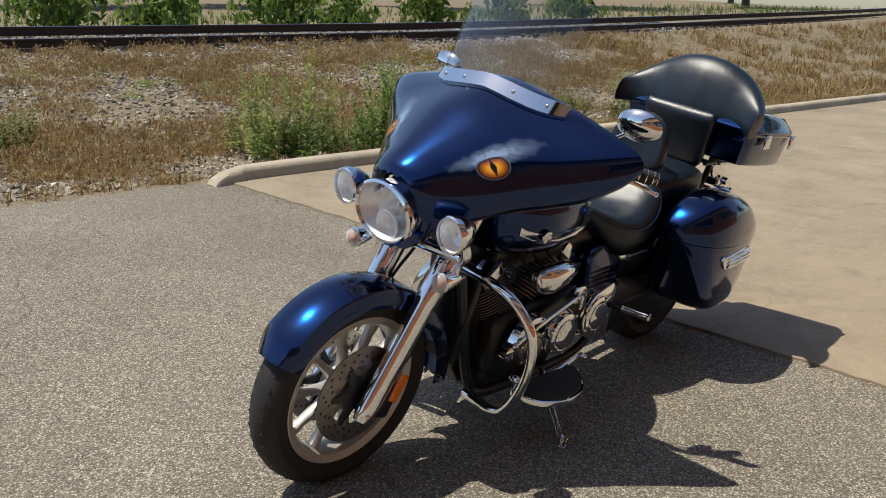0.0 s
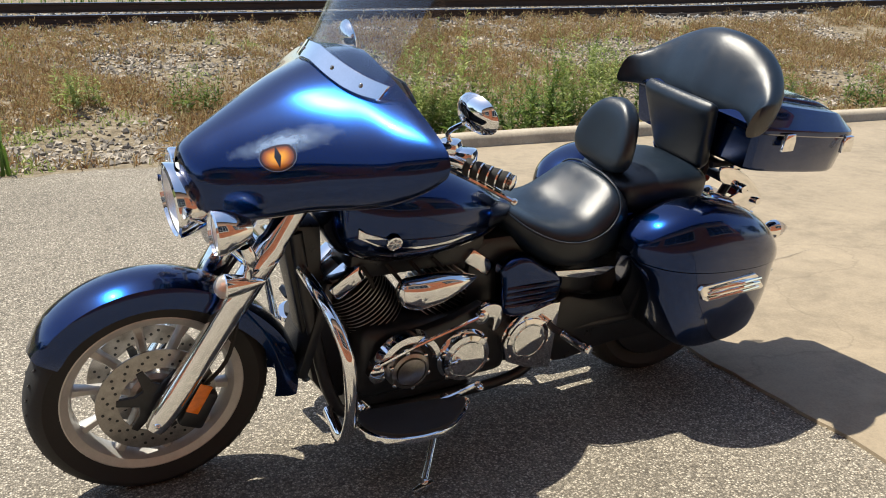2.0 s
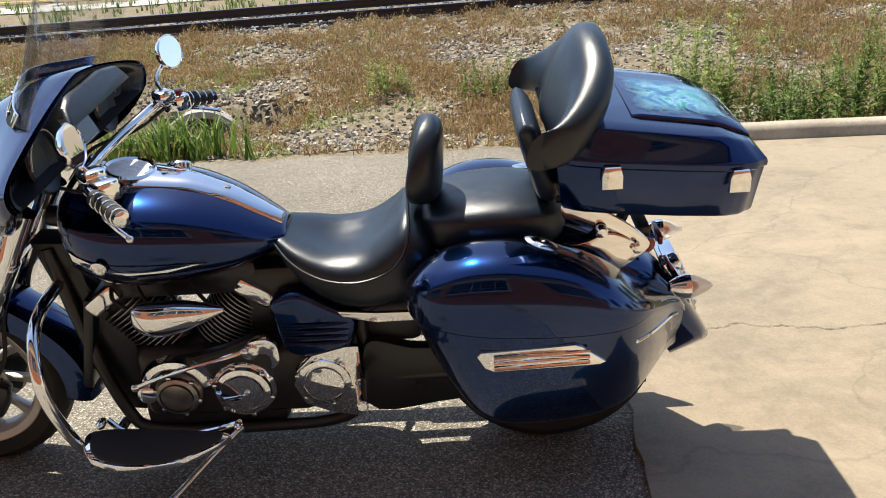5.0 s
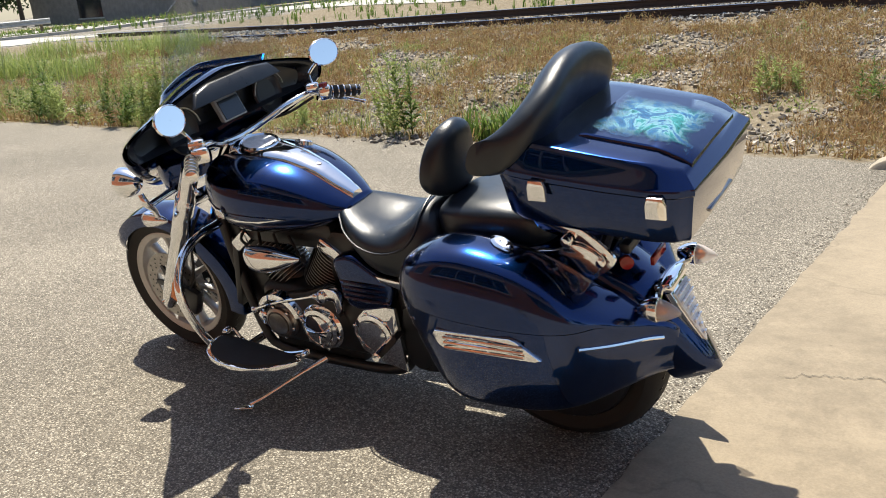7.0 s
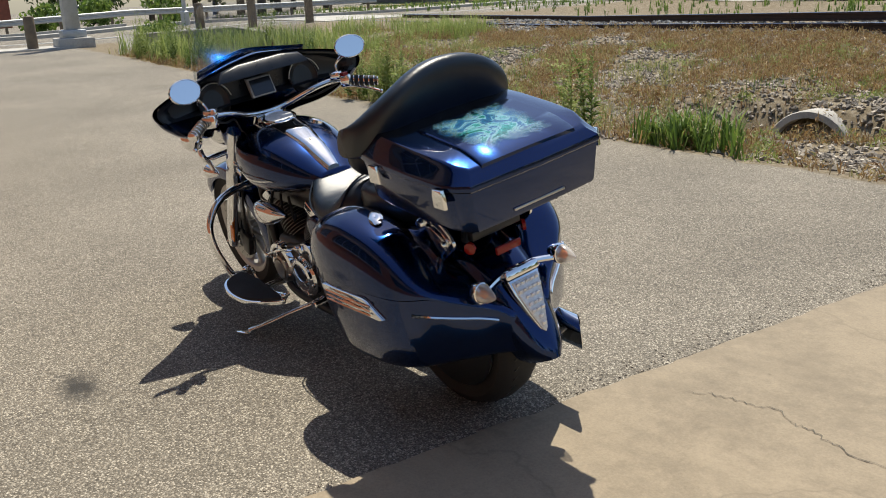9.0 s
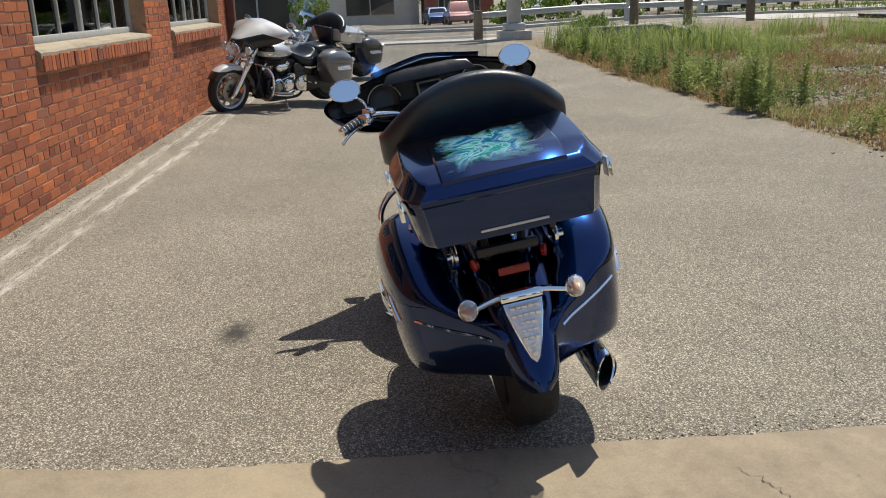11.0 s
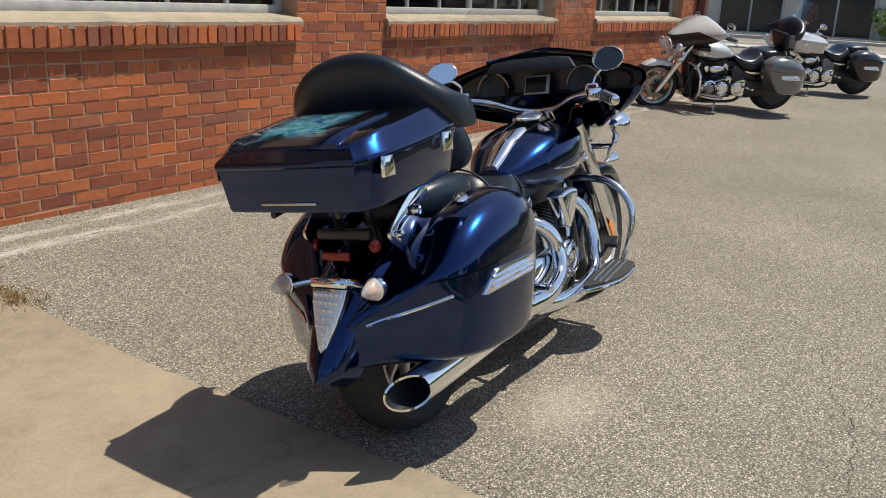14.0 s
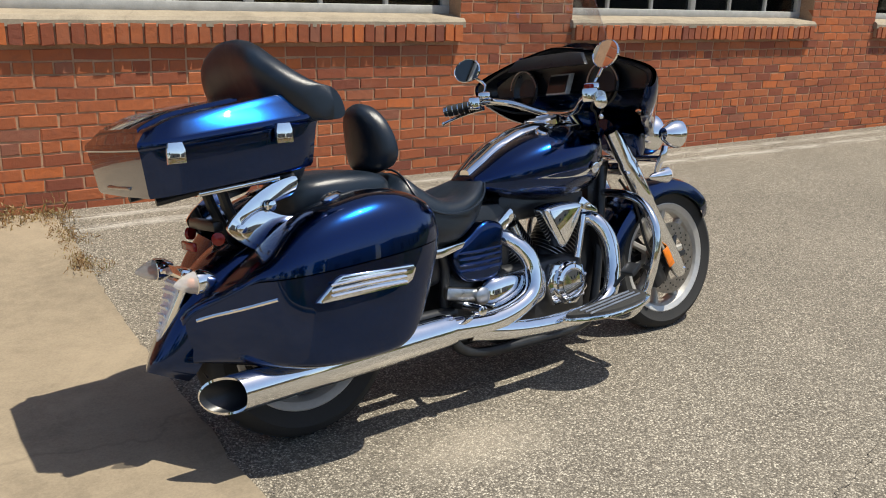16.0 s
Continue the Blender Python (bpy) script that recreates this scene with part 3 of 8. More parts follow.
stone_field("gravel", 42000, strip(-14, 16, -4.3, -12.6), (0.014, 0.048), STONES, "loose pale gravel and broken stones among dry weeds")
stone_field("gravel_bank", 5200, lambda: (lambda k: (2.9 + 4.2 * k + random.gauss(0, 0.32), -4.45 - 3.9 * k + random.gauss(0, 0.30)))(random.random()), (0.016, 0.05), STONES, "bare bank of loose pale stones")
stone_field("joint_crumbs", 1500, lambda: (-1.09 + abs(random.gauss(0, 0.07)) * random.choice((1, 1, -0.5)), random.uniform(-3.85, 2.75)), (0.002, 0.007), STONES, "loose grit along the joint of the concrete apron")
stone_field("wall_grit", 900, lambda: (random.uniform(-5.0, 7.0), 2.80 - abs(random.gauss(0, 0.10))), (0.002, 0.009), STONES, "loose grit at the foot of the brick wall")
stone_field("ballast", 16000, lambda: (random.uniform(-24, 18), random.uniform(-12.2, -17.5)), (0.03, 0.06), BALLAST, "grey crushed stone ballast round the railway")


def blades(name, count, zone, height, width, mat, label, lean=0.5, per=5, category="grass"):
    verts, faces = [], []
    for _ in range(count):
        x, y = zone()
        y += verge(x) * min(1.0, max(0.0, (y + 12.0) / 7.0)) if y < -3.9 else 0.0
        z = gz(x, y)
        hh = random.uniform(*height)
        for _ in range(per):
            a, l = random.uniform(0, 6.28), random.uniform(0.1, lean)
            h = hh * random.uniform(0.6, 1.1)
            bx, by = x + random.gauss(0, 0.03), y + random.gauss(0, 0.03)
            w = width * random.uniform(0.6, 1.3)
            px, py = -math.sin(a) * w, math.cos(a) * w
            dx, dy = math.cos(a) * l * h, math.sin(a) * l * h
            k = len(verts)
            verts += [(bx - px, by - py, z - 0.01), (bx + px, by + py, z - 0.01), (bx + dx * 0.4 + px * 0.7, by + dy * 0.4 + py * 0.7, z + h * 0.6), (bx + dx * 0.4 - px * 0.7, by + dy * 0.4 - py * 0.7, z + h * 0.6), (bx + dx, by + dy, z + h * (1 - 0.35 * l))]
            faces += [(k, k + 1, k + 2, k + 3), (k + 3, k + 2, k + 4)]
    soup(name, verts, faces, mat, label, category)


def clumped(x0, x1, y0, y1, seed, thr=0.0, fade=0):
    def pick():
        for _ in range(60):
            x, y = random.uniform(x0, x1), random.uniform(y0, y1)
            if noise.noise(Vector((x * 0.55, y * 0.7, seed))) > thr + random.uniform(-0.25, 0.25):
                break
        return x, y
    return pick


blades("dry_grass", 7600, clumped(-16, 15, -11.2, -4.15, 3.0, 0.06), (0.04, 0.20), 0.005, DRY, "dry brown grass and dead weed stems", 1.5, 7)
blades("verge_grass", 420, clumped(3.5, 19.5, -9.5, -4.2, 5.0, 0.1), (0.08, 0.30), 0.005, GREEN, "green grass along the ditch", 0.9, 6)
blades("verge_straw", 1900, clumped(3.0, 19.5, -10.5, -4.15, 9.0, 0.05), (0.06, 0.26), 0.0045, STRAW, "dry yellow straw along the ditch", 1.7, 7)
blades("tall_verge_grass", 1000, clumped(13.5, 20.0, -11.8, -7.5, 7.0, 0.05), (0.22, 0.60), 0.006, WEED, "tall fresh green grass along the ditch", 0.6, 7)
blades("ditch_reeds", 240, lambda: (random.uniform(15.8, 19.4), random.uniform(-7.6, -4.25)), (0.35, 0.95), 0.012, WEED, "tall green grass by the culvert headwall", 0.5, 6)
blades("bank_grass", 2200, clumped(-60, 60, -32, -19, 6.0, -0.3), (0.15, 0.5), 0.016, GREEN, "green grass beyond the railway", 0.6, 5)


def scrub(name, count, zone, mat, label, size=1.0):
    """Low tangled weeds: many small leaves and twigs in loose clumps."""
    verts, faces = [], []
    for _ in range(count):
        x, y = zone()
        y += verge(x) * min(1.0, max(0.0, (y + 12.0) / 7.0)) if y < -3.9 else 0.0
        r, h = size * random.uniform(0.10, 0.30), size * random.uniform(0.08, 0.26)
        for _ in range(80):
            a, q = random.uniform(0, 6.28), random.random() ** 0.6
            z = gz(x, y) + h * random.random() * (1.15 - q)
            c = Vector((x + math.cos(a) * r * q, y + math.sin(a) * r * q, z))
            m = Euler((random.uniform(0, 6), random.uniform(0, 6), random.uniform(0, 6))).to_matrix()
            ln, w = size * random.uniform(0.012, 0.05), size * random.uniform(0.003, 0.009)
            k = len(verts)
            for p in ((-ln, 0, 0), (0, -w, 0.003), (ln, 0, 0), (0, w, 0.003)):
                verts.append(tuple(c + m @ Vector(p)))
            faces.append((k, k + 1, k + 2, k + 3))
    soup(name, verts, faces, mat, label, "weeds")


scrub("dry_scrub", 3300, clumped(-16, 19, -11.0, -4.2, 3.0, 0.0), DRY, "tangled reddish-brown dry weeds on stony ground")
scrub("rail_scrub", 900, clumped(-18, 18, -12.6, -10.9, 8.0, -0.15), DRY, "reddish-brown dead weeds along the foot of the railway")
scrub("green_scrub", 230, clumped(-16, 19, -11.0, -4.2, 12.0, 0.15), WEED, "low green weeds on stony ground")


blades("far_dry_grass", 4200, clumped(-48, -14, -12.0, -4.3, 3.0, 0.0), (0.10, 0.34), 0.011, DRY, "dry brown grass along the far kerb", 1.4, 6)
scrub("far_scrub", 500, clumped(-44, -14, -11.5, -4.3, 5.0, 0.0), DRY, "tangled dry weeds along the far kerb")
scrub("wall_weeds", 6, lambda: (random.gauss(-1.35, 0.10), random.gauss(2.66, 0.05)), DRY, "small dry weed at the foot of the brick wall", 0.75)
scrub("joint_weeds", 22, lambda: (random.gauss(-1.14, 0.03), random.uniform(1.7, 2.65)), DRY, "dry straw in the joint of the concrete apron", 0.36)


def weed_mesh(h, stems, spread, rnd):
    """A tall feathery weed: thin stems, side twigs and many narrow leaves, thinner towards the tip."""
    verts, faces = [], []

    def leaf(c, b, ln, up):
        w = ln * 0.17
        dx, dy = math.cos(b) * ln, math.sin(b) * ln
        px, py = -math.sin(b) * w, math.cos(b) * w
        k = len(verts)
        verts.extend([(c[0], c[1], c[2]), (c[0] + dx * 0.5 + px, c[1] + dy * 0.5 + py, c[2] + ln * up * 0.6), (c[0] + dx, c[1] + dy, c[2] + ln * up * 0.6), (c[0] + dx * 0.5 - px, c[1] + dy * 0.5 - py, c[2] + ln * up * 0.6)])
        faces.append((k, k + 1, k + 2, k + 3))

    def stalk(p, q, r):
        k = len(verts)
        for (x, y, z), rr in ((p, r), (q, r * 0.4)):
            for a in range(3):
                verts.append((x + rr * math.cos(a * 2.1), y + rr * math.sin(a * 2.1), z))
        for a in range(3):
            faces.append((k + a, k + (a + 1) % 3, k + 3 + (a + 1) % 3, k + 3 + a))
    for s in range(stems):
        a = rnd.uniform(0, 6.28)
        bx, by = rnd.gauss(0, spread * 0.5), rnd.gauss(0, spread * 0.5)
        lean = rnd.uniform(0.02, 0.22)
        lx, ly = math.cos(a) * lean * h, math.sin(a) * lean * h
        hs = h * rnd.uniform(0.55, 1.05)
        at = lambda f: (bx + lx * f ** 1.6, by + ly * f ** 1.6, hs * f)
        for i in range(4):
            stalk(at(i / 4) if i else (bx, by, -0.04), at((i + 1) / 4), 0.0045 * (1 - i / 5))
        n = int(80 * hs)
        for i in range(n):
            f = 0.06 + 0.94 * (i + rnd.random()) / n
            b = rnd.uniform(0, 6.28)
            reach = (0.085 * (1 - f) ** 0.7 + 0.018) * rnd.uniform(0.6, 1.3)
            leaf(at(f), b, reach, rnd.uniform(0.3, 1.1))
            if f < 0.8 and rnd.random() < 0.4:
                c = at(f)
                tip = (c[0] + math.cos(b) * reach * 1.3, c[1] + math.sin(b) * reach * 1.3, c[2] + reach * 1.2)
                stalk(c, tip, 0.002)
                for _ in range(3):
                    g = rnd.uniform(0.4, 1.0)
                    leaf(tuple(u + (w - u) * g for u, w in zip(c, tip)), rnd.uniform(0, 6.28), 0.035 * rnd.uniform(0.6, 1.3), rnd.uniform(0.2, 1.0))
    me = bpy.data.meshes.new("weed")
    me.from_pydata(verts, [], faces)
    me.materials.append(WEED if rnd.random() < 0.6 else GREEN)
    return me


def weeds():
    rnd = random.Random(4)
    kinds = {"tall": [weed_mesh(0.95, 6, 0.16, rnd) for _ in range(3)], "thin": [weed_mesh(1.05, 3, 0.10, rnd) for _ in range(2)], "low": [weed_mesh(0.5, 10, 0.26, rnd) for _ in range(3)]}
    spots = [("tall", -3.77, -5.0), ("tall", -3.95, -5.12), ("tall", -4.2, -5.08), ("tall", -3.55, -5.2), ("tall", -2.42, -5.65), ("low", -2.6, -5.8), ("tall", -3.2, -5.62), ("tall", -4.35, -5.5), ("tall", -4.74, -5.62), ("tall", -5.1, -5.5), ("tall", -4.05, -5.7), ("tall", -5.6, -5.8),
             ("tall", -6.05, -7.9), ("low", -6.3, -7.7), ("low", -2.06, -4.9), ("low", -2.2, -4.75), ("low", -2.45, -4.83), ("tall", -2.5, -4.9), ("low", -2.8, -4.9), ("low", -3.05, -5.05), ("tall", -2.1, -4.85), ("low", -3.3, -4.8), ("low", -0.5, -6.9), ("low", 0.6, -7.4), ("low", -7.2, -5.4), ("low", -8.3, -5.2),
             ("thin", 3.2, -4.05), ("thin", 3.12, -4.2), ("thin", 3.45, -4.25), ("low", 4.7, -4.3), ("thin", 6.2, -3.92), ("tall", 6.45, -3.95), ("thin", 6.8, -3.9), ("tall", 7.25, -3.9), ("thin", 17.2, -3.6), ("tall", 17.4, -3.8), ("low", 17.0, -3.9), ("tall", 16.8, -4.1)]
    spots += [(rnd.choice(("tall", "thin", "low")), x, -4.15 + verge(x) - rnd.uniform(0.1, 1.5)) for x in np.arange(6.6, 17.0, 0.34)]
    spots += [(rnd.choice(("tall", "low")), rnd.uniform(18.2, 21.8), rnd.uniform(-7.2, -4.2)) for _ in range(16)]
    for i, (kind, x, y) in enumerate(spots):
        ob = tagged(new("weed", kinds[kind][i % len(kinds[kind])]), "low bushy green weed in stony ground" if kind == "low" else "tall feathery green weed in stony ground", "weed", "weeds by the yard")
        ob.matrix_world = pose(x, y, gz(x, y), 0, 0, rnd.uniform(0, 360)) @ Matrix.Scale(rnd.uniform(0.85, 1.2), 4)


weeds()


def crack(points, width, lift, label, category, seed):
    """A thin dark open crack that wanders along its way."""
    rnd = random.Random(seed)
    p = catmull(points, 90)
    verts, faces = [], []
    off = 0.0
    for i, (x, y) in enumerate(p):
        off = 0.8 * off + rnd.gauss(0, 0.008)
        dx, dy = p[min(i + 1, 89)] - p[max(i - 1, 0)]
        ln = math.hypot(dx, dy) or 1.0
        nx, ny = -dy / ln, dx / ln
        w = 0.55 * width * rnd.uniform(0.2, 1.2) * min(1.0, i / 6, (89 - i) / 6)
        for q in (-w, w):
            gx, gy = x + nx * (off + q), y + ny * (off + q)
            verts.append((float(gx), float(gy), gz(gx, gy) + lift))
        if i:
            k = 2 * i
            faces.append((k - 2, k - 1, k + 1, k))
    soup("crack", verts, faces, CRACKM, label, category, "structure")


CRACKS = [([(-1.30, -0.62), (-1.55, -0.70), (-1.76, -0.72), (-2.0, -0.67), (-2.6, -0.80)], 0.004, 0.0155), ([(0.75, -1.02), (0.37, -1.13), (0.0, -1.29), (-0.4, -1.31), (-0.85, -1.22)], 0.0035, 0.004),
          ([(-1.7, 1.2), (-2.2, 0.9), (-2.9, 1.0), (-3.6, 0.7)], 0.003, 0.0155), ([(1.6, -1.5), (1.1, -1.9), (0.9, -2.5), (0.2, -2.9)], 0.003, 0.004), ([(5.6, -1.6), (5.2, -2.0), (5.3, -2.6)], 0.006, 0.004), ([(2.4, -0.9), (1.7, -1.3), (1.2, -1.2)], 0.003, 0.004)]
CRACKM = plain("crack_dirt", (0.095, 0.082, 0.064), 0.95, 0.0, 0.4, 20)
for i, (pts, w, lift) in enumerate(CRACKS):
    crack(pts, w, lift, "thin dark crack in the " + ("concrete apron" if lift > 0.01 else "worn asphalt"), "crack", i)


def culvert():
    bm = bmesh.new()
    lathe(bm, [(0.45, 0.0), (0.52, 0.006), (0.53, 0.03), (0.53, 1.6), (0.45, 1.6), (0.445, 0.03), (0.45, 0.0)], (2.75, -7.15, -0.62), (0.12, -0.99, 0.0), 48, caps=False)
    thing("drain_pipe", bm, PALE, "pale concrete drain pipe end half buried in the ditch", "pipe")
    blades("pipe_grass", 60, lambda: (random.gauss(2.0, 0.24), random.gauss(-4.38, 0.15)), (0.25, 0.5), 0.011, GREEN, "bright green broad grass in front of the pipe", 0.8, 7)


culvert()


# ---- brick building ----
WALL_Y, WALL_X0, WALL_X1 = 2.82, -5.6, 10.2
WINDOWS = [(-5.30, -2.34), (-1.32, 1.635), (2.66, 5.615), (6.64, 9.60)]
SILL_Z, HEAD_Z, TOP_Z = 1.19, 2.75, 4.2


def building():
    wall = bmesh.new()

    def seg(x0, x1, z0, z1, proud=0.0):
        block(wall, ((x0 + x1) / 2, WALL_Y - proud + 0.18 + proud / 2, (z0 + z1) / 2), (x1 - x0, 0.36 + proud, z1 - z0))
    edges = [WALL_X0]
    for a, b in WINDOWS:
        seg(a, b, -0.5, SILL_Z - 0.12)
        seg(a, b, HEAD_Z, TOP_Z)
        edges += [a, b]
    edges.append(WALL_X1)
    for a, b in zip(edges[0::2], edges[1::2]):
        seg(a, b, -0.5, TOP_Z)
    w = thing("wall_south", wall, MORTAR, "old red brick wall with lime mortar joints", "wall", "", "structure")
    # unseen back walls and roof, added to keep daylight out behind the panes
    shell = bmesh.new()
    block(shell, ((WALL_X0 + WALL_X1) / 2, 9.0, 1.8), (WALL_X1 - WALL_X0, 0.3, 4.8))
    block(shell, (WALL_X0 + 0.15, 6.0, 1.8), (0.3, 5.92, 4.8))
    block(shell, (WALL_X1 - 0.15, 6.0, 1.8), (0.3, 5.92, 4.8))
    thing("wall_back", shell, MORTAR, "plain outer walls of the brick building", "wall", "", "structure")
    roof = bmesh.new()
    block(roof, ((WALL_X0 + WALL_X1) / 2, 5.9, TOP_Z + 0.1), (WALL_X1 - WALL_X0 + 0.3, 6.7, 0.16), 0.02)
    thing("roof", roof, ROOM_SHADE, "unseen flat roof that keeps the brick building dark inside", "roof", "", "structure")
    # floor coloured near black to stand for the unlit room
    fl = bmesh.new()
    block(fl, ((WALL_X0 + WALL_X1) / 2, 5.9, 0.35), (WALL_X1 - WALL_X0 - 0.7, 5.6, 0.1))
    thing("floor_inside", fl, ROOM_SHADE, "floor inside the brick building with shade in its colour", "floor", "", "structure")
    for i, (a, b) in enumerate(WINDOWS):
        cap = bmesh.new()
        n = 60
        rings = []
        for k in range(n + 1):
            x = a - 0.02 + (b - a + 0.04) * k / n
            j = 0.008 * noise.noise(Vector((x * 7, i, 0)))
            f = WALL_Y - 0.045 + 0.012 * noise.noise(Vector((x * 11, 5, i)))
            rings.append([(x, f, SILL_Z - 0.025 + j), (x, f + 0.02, SILL_Z - 0.002 + j), (x, WALL_Y + 0.2, SILL_Z + 0.035), (x, WALL_Y + 0.2, SILL_Z - 0.1), (x, f, SILL_Z - 0.06)])
        loft(cap, rings)
        win = tagged(new("window_%d" % (i + 1)), "steel-framed factory window with small panes above a brick sill", "window", "", "structure")
        part("window_sill", cap, CAP, win, "rough pale mortar cap")
        fr = bmesh.new()
        y = WALL_Y + 0.17
        block(fr, ((a + b) / 2, y, SILL_Z + 0.05), (b - a, 0.07, 0.06), 0.006)
        block(fr, ((a + b) / 2, y, HEAD_Z - 0.04), (b - a, 0.07, 0.06), 0.006)
        cols = 6
        for c in range(cols + 1):
            wide = 0.06 if c % 3 == 0 else 0.028
            block(fr, (a + wide / 2 + (b - a - wide) * c / cols, y, (SILL_Z + HEAD_Z) / 2), (wide, 0.06 if c % 3 == 0 else 0.04, HEAD_Z - SILL_Z), 0.005)
        for r in (1, 2, 3):
            block(fr, ((a + b) / 2, y, SILL_Z + 0.05 + (HEAD_Z - SILL_Z - 0.1) * r / 4), (b - a, 0.035, 0.026), 0.004)
        part("window_frame", fr, WINFRAME, win)
        for c in range(cols):
            for r in range(4):
                pane = bmesh.new()
                pw, ph = (b - a - 0.06) / cols, (HEAD_Z - SILL_Z - 0.1) / 4
                block(pane, (a + 0.03 + pw * (c + 0.5), y + 0.004, SILL_Z + 0.05 + ph * (r + 0.5)), (pw - 0.02, 0.004, ph - 0.02))
                part("pane", pane, PANE, win)
    # brown steel post at the wall's far corner
    post = bmesh.new()
    block(post, (WALL_X1 + 0.09, WALL_Y - 0.05, 2.0), (0.16, 0.16, 4.2), 0.008)
    thing("corner_post", post, BROWNP, "brown painted steel post at the brick corner", "post", "", "structure")
    return w


WALL = building()


# ---- beyond the yard: street, crossing, cars, buildings, trees ----
LINEP = plain("worn_white_road_paint", (0.62, 0.61, 0.57), 0.7, 0.0, 0.2, 3)
YELLOWP = plain("yellow_kerb_paint", (0.55, 0.38, 0.06), 0.7, 0.0, 0.25, 3)
WOODPOST = plain("weathered_timber", (0.16, 0.12, 0.08), 0.9, 0.0, 0.35, 8, 0.6, 50)
GALV = plain("galvanised_steel", (0.42, 0.43, 0.43), 0.45, 0.6, 0.2, 5)
STUCCO = plain("pale_stucco", (0.52, 0.49, 0.43), 0.9, 0.0, 0.12, 1.5, 0.3, 40)
GREYSTONE = plain("grey_stone", (0.20, 0.19, 0.175), 0.9, 0.0, 0.35, 2.5, 0.6, 12)
REDWALL = plain("far_brick", (0.32, 0.11, 0.07), 0.9, 0.0, 0.25, 4)
DARKGLASS = plain("dark_window_glass", (0.02, 0.024, 0.028), 0.08, 0.0, 0.3, 2)
CARBLUE = paint("blue_car_paint", (0.02, 0.06, 0.18), 0.3)
CARRED = paint("rose_car_paint", (0.30, 0.14, 0.13), 0.3)
CARWHITE = paint("white_car_paint", (0.70, 0.70, 0.69), 0.0)


def flat_strip(name, x0, x1, y0, y1, lift, mat, label, category, step=2.0):
    bm = bmesh.new()
    ys = np.arange(y0, y1 + step, step)
    xs = np.linspace(x0, x1, max(2, int((x1 - x0) / 2) + 2))
    g = [[bm.verts.new((x, y, gz(x, y) + lift)) for y in ys] for x in xs]
    for a, b in zip(g, g[1:]):
        for j in range(len(ys) - 1):
            bm.faces.new((a[j], b[j], b[j + 1], a[j + 1]))
    low = [bm.verts.new((v.co.x - 0.01, v.co.y, v.co.z - lift - 0.05)) for v in g[0]]
    for j in range(len(ys) - 1):
        bm.faces.new((low[j], g[0][j], g[0][j + 1], low[j + 1]))
    thing(name, bm, mat, label, category, "", "structure")


flat_strip("sidewalk", 22.9, 24.3, -3.4, 40, 0.05, PALE, "pale concrete walk along the street", "pavement")
flat_strip("road_line", 27.3, 27.45, -30, 40, 0.012, LINEP, "worn white line on the street", "road marking")
flat_strip("far_kerb", 33.0, 34.6, -60, 60, 0.12, PALE, "pale kerb and walk on the far side of the street", "pavement")
flat_strip("far_island", 40.0, 40.6, -9, 60, 0.14, PALE, "pale kerb of a car park", "pavement")
flat_strip("crossing_plate", 25.0, 32.5, -15.6, -12.0, 0.02, PALE, "concrete panels where the street crosses the railway", "pavement", 0.6)


for x, y in ((23.3, -2.35), (24.6, -9.2), (25.0, -11.4), (24.4, -7.4)):
    b = bmesh.new()
    lathe(b, [(0.14, -0.2), (0.145, 0.3), (0.14, 0.86), (0.125, 0.90), (0.002, 0.91)], (x, y, gz(x, y)), (0, 0, 1), 14)
    thing("timber_bollard", b, WOODPOST, "weathered round timber bollard by the street", "bollard", "timber bollards by the street")


def signal_mast():
    x, y = 23.45, -3.45
    z = gz(x, y)
    b = bmesh.new()
    block(b, (x, y, z + 0.1), (0.95, 0.95, 0.35), 0.03)
    base = thing("signal_mast", b, PALE, "grey steel mast on a concrete footing beside the street", "mast")
    s = bmesh.new()
    block(s, (x, y, z + 0.38), (0.62, 0.62, 0.22), 0.03)
    block(s, (x, y, z + 3.2), (0.40, 0.40, 6.0), 0.06)
    part("shaft", s, GALV, base, "square galvanised shaft")
    bo = bmesh.new()
    for i in (-1, 1):
        for j in (-1, 1):
            lathe(bo, [(0.03, 0), (0.03, 0.12), (0.002, 0.13)], (x + i * 0.26, y + j * 0.26, z + 0.27), (0, 0, 1), 8)
    part("anchor_bolts", bo, GALV, base, kind="stuff")
    for (px, py) in ((31.0, -9.0), (37.0, -14.0)):
        pz = gz(px, py)
        p = bmesh.new()
        lathe(p, [(0.16, -0.2), (0.16, 0.5), (0.08, 0.55), (0.06, 6.0), (0.002, 6.02)], (px, py, pz), (0, 0, 1), 14)
        thing("signal_post", p, GALV, "slim grey steel signal post beside the crossing", "post", "signal posts")


signal_mast()


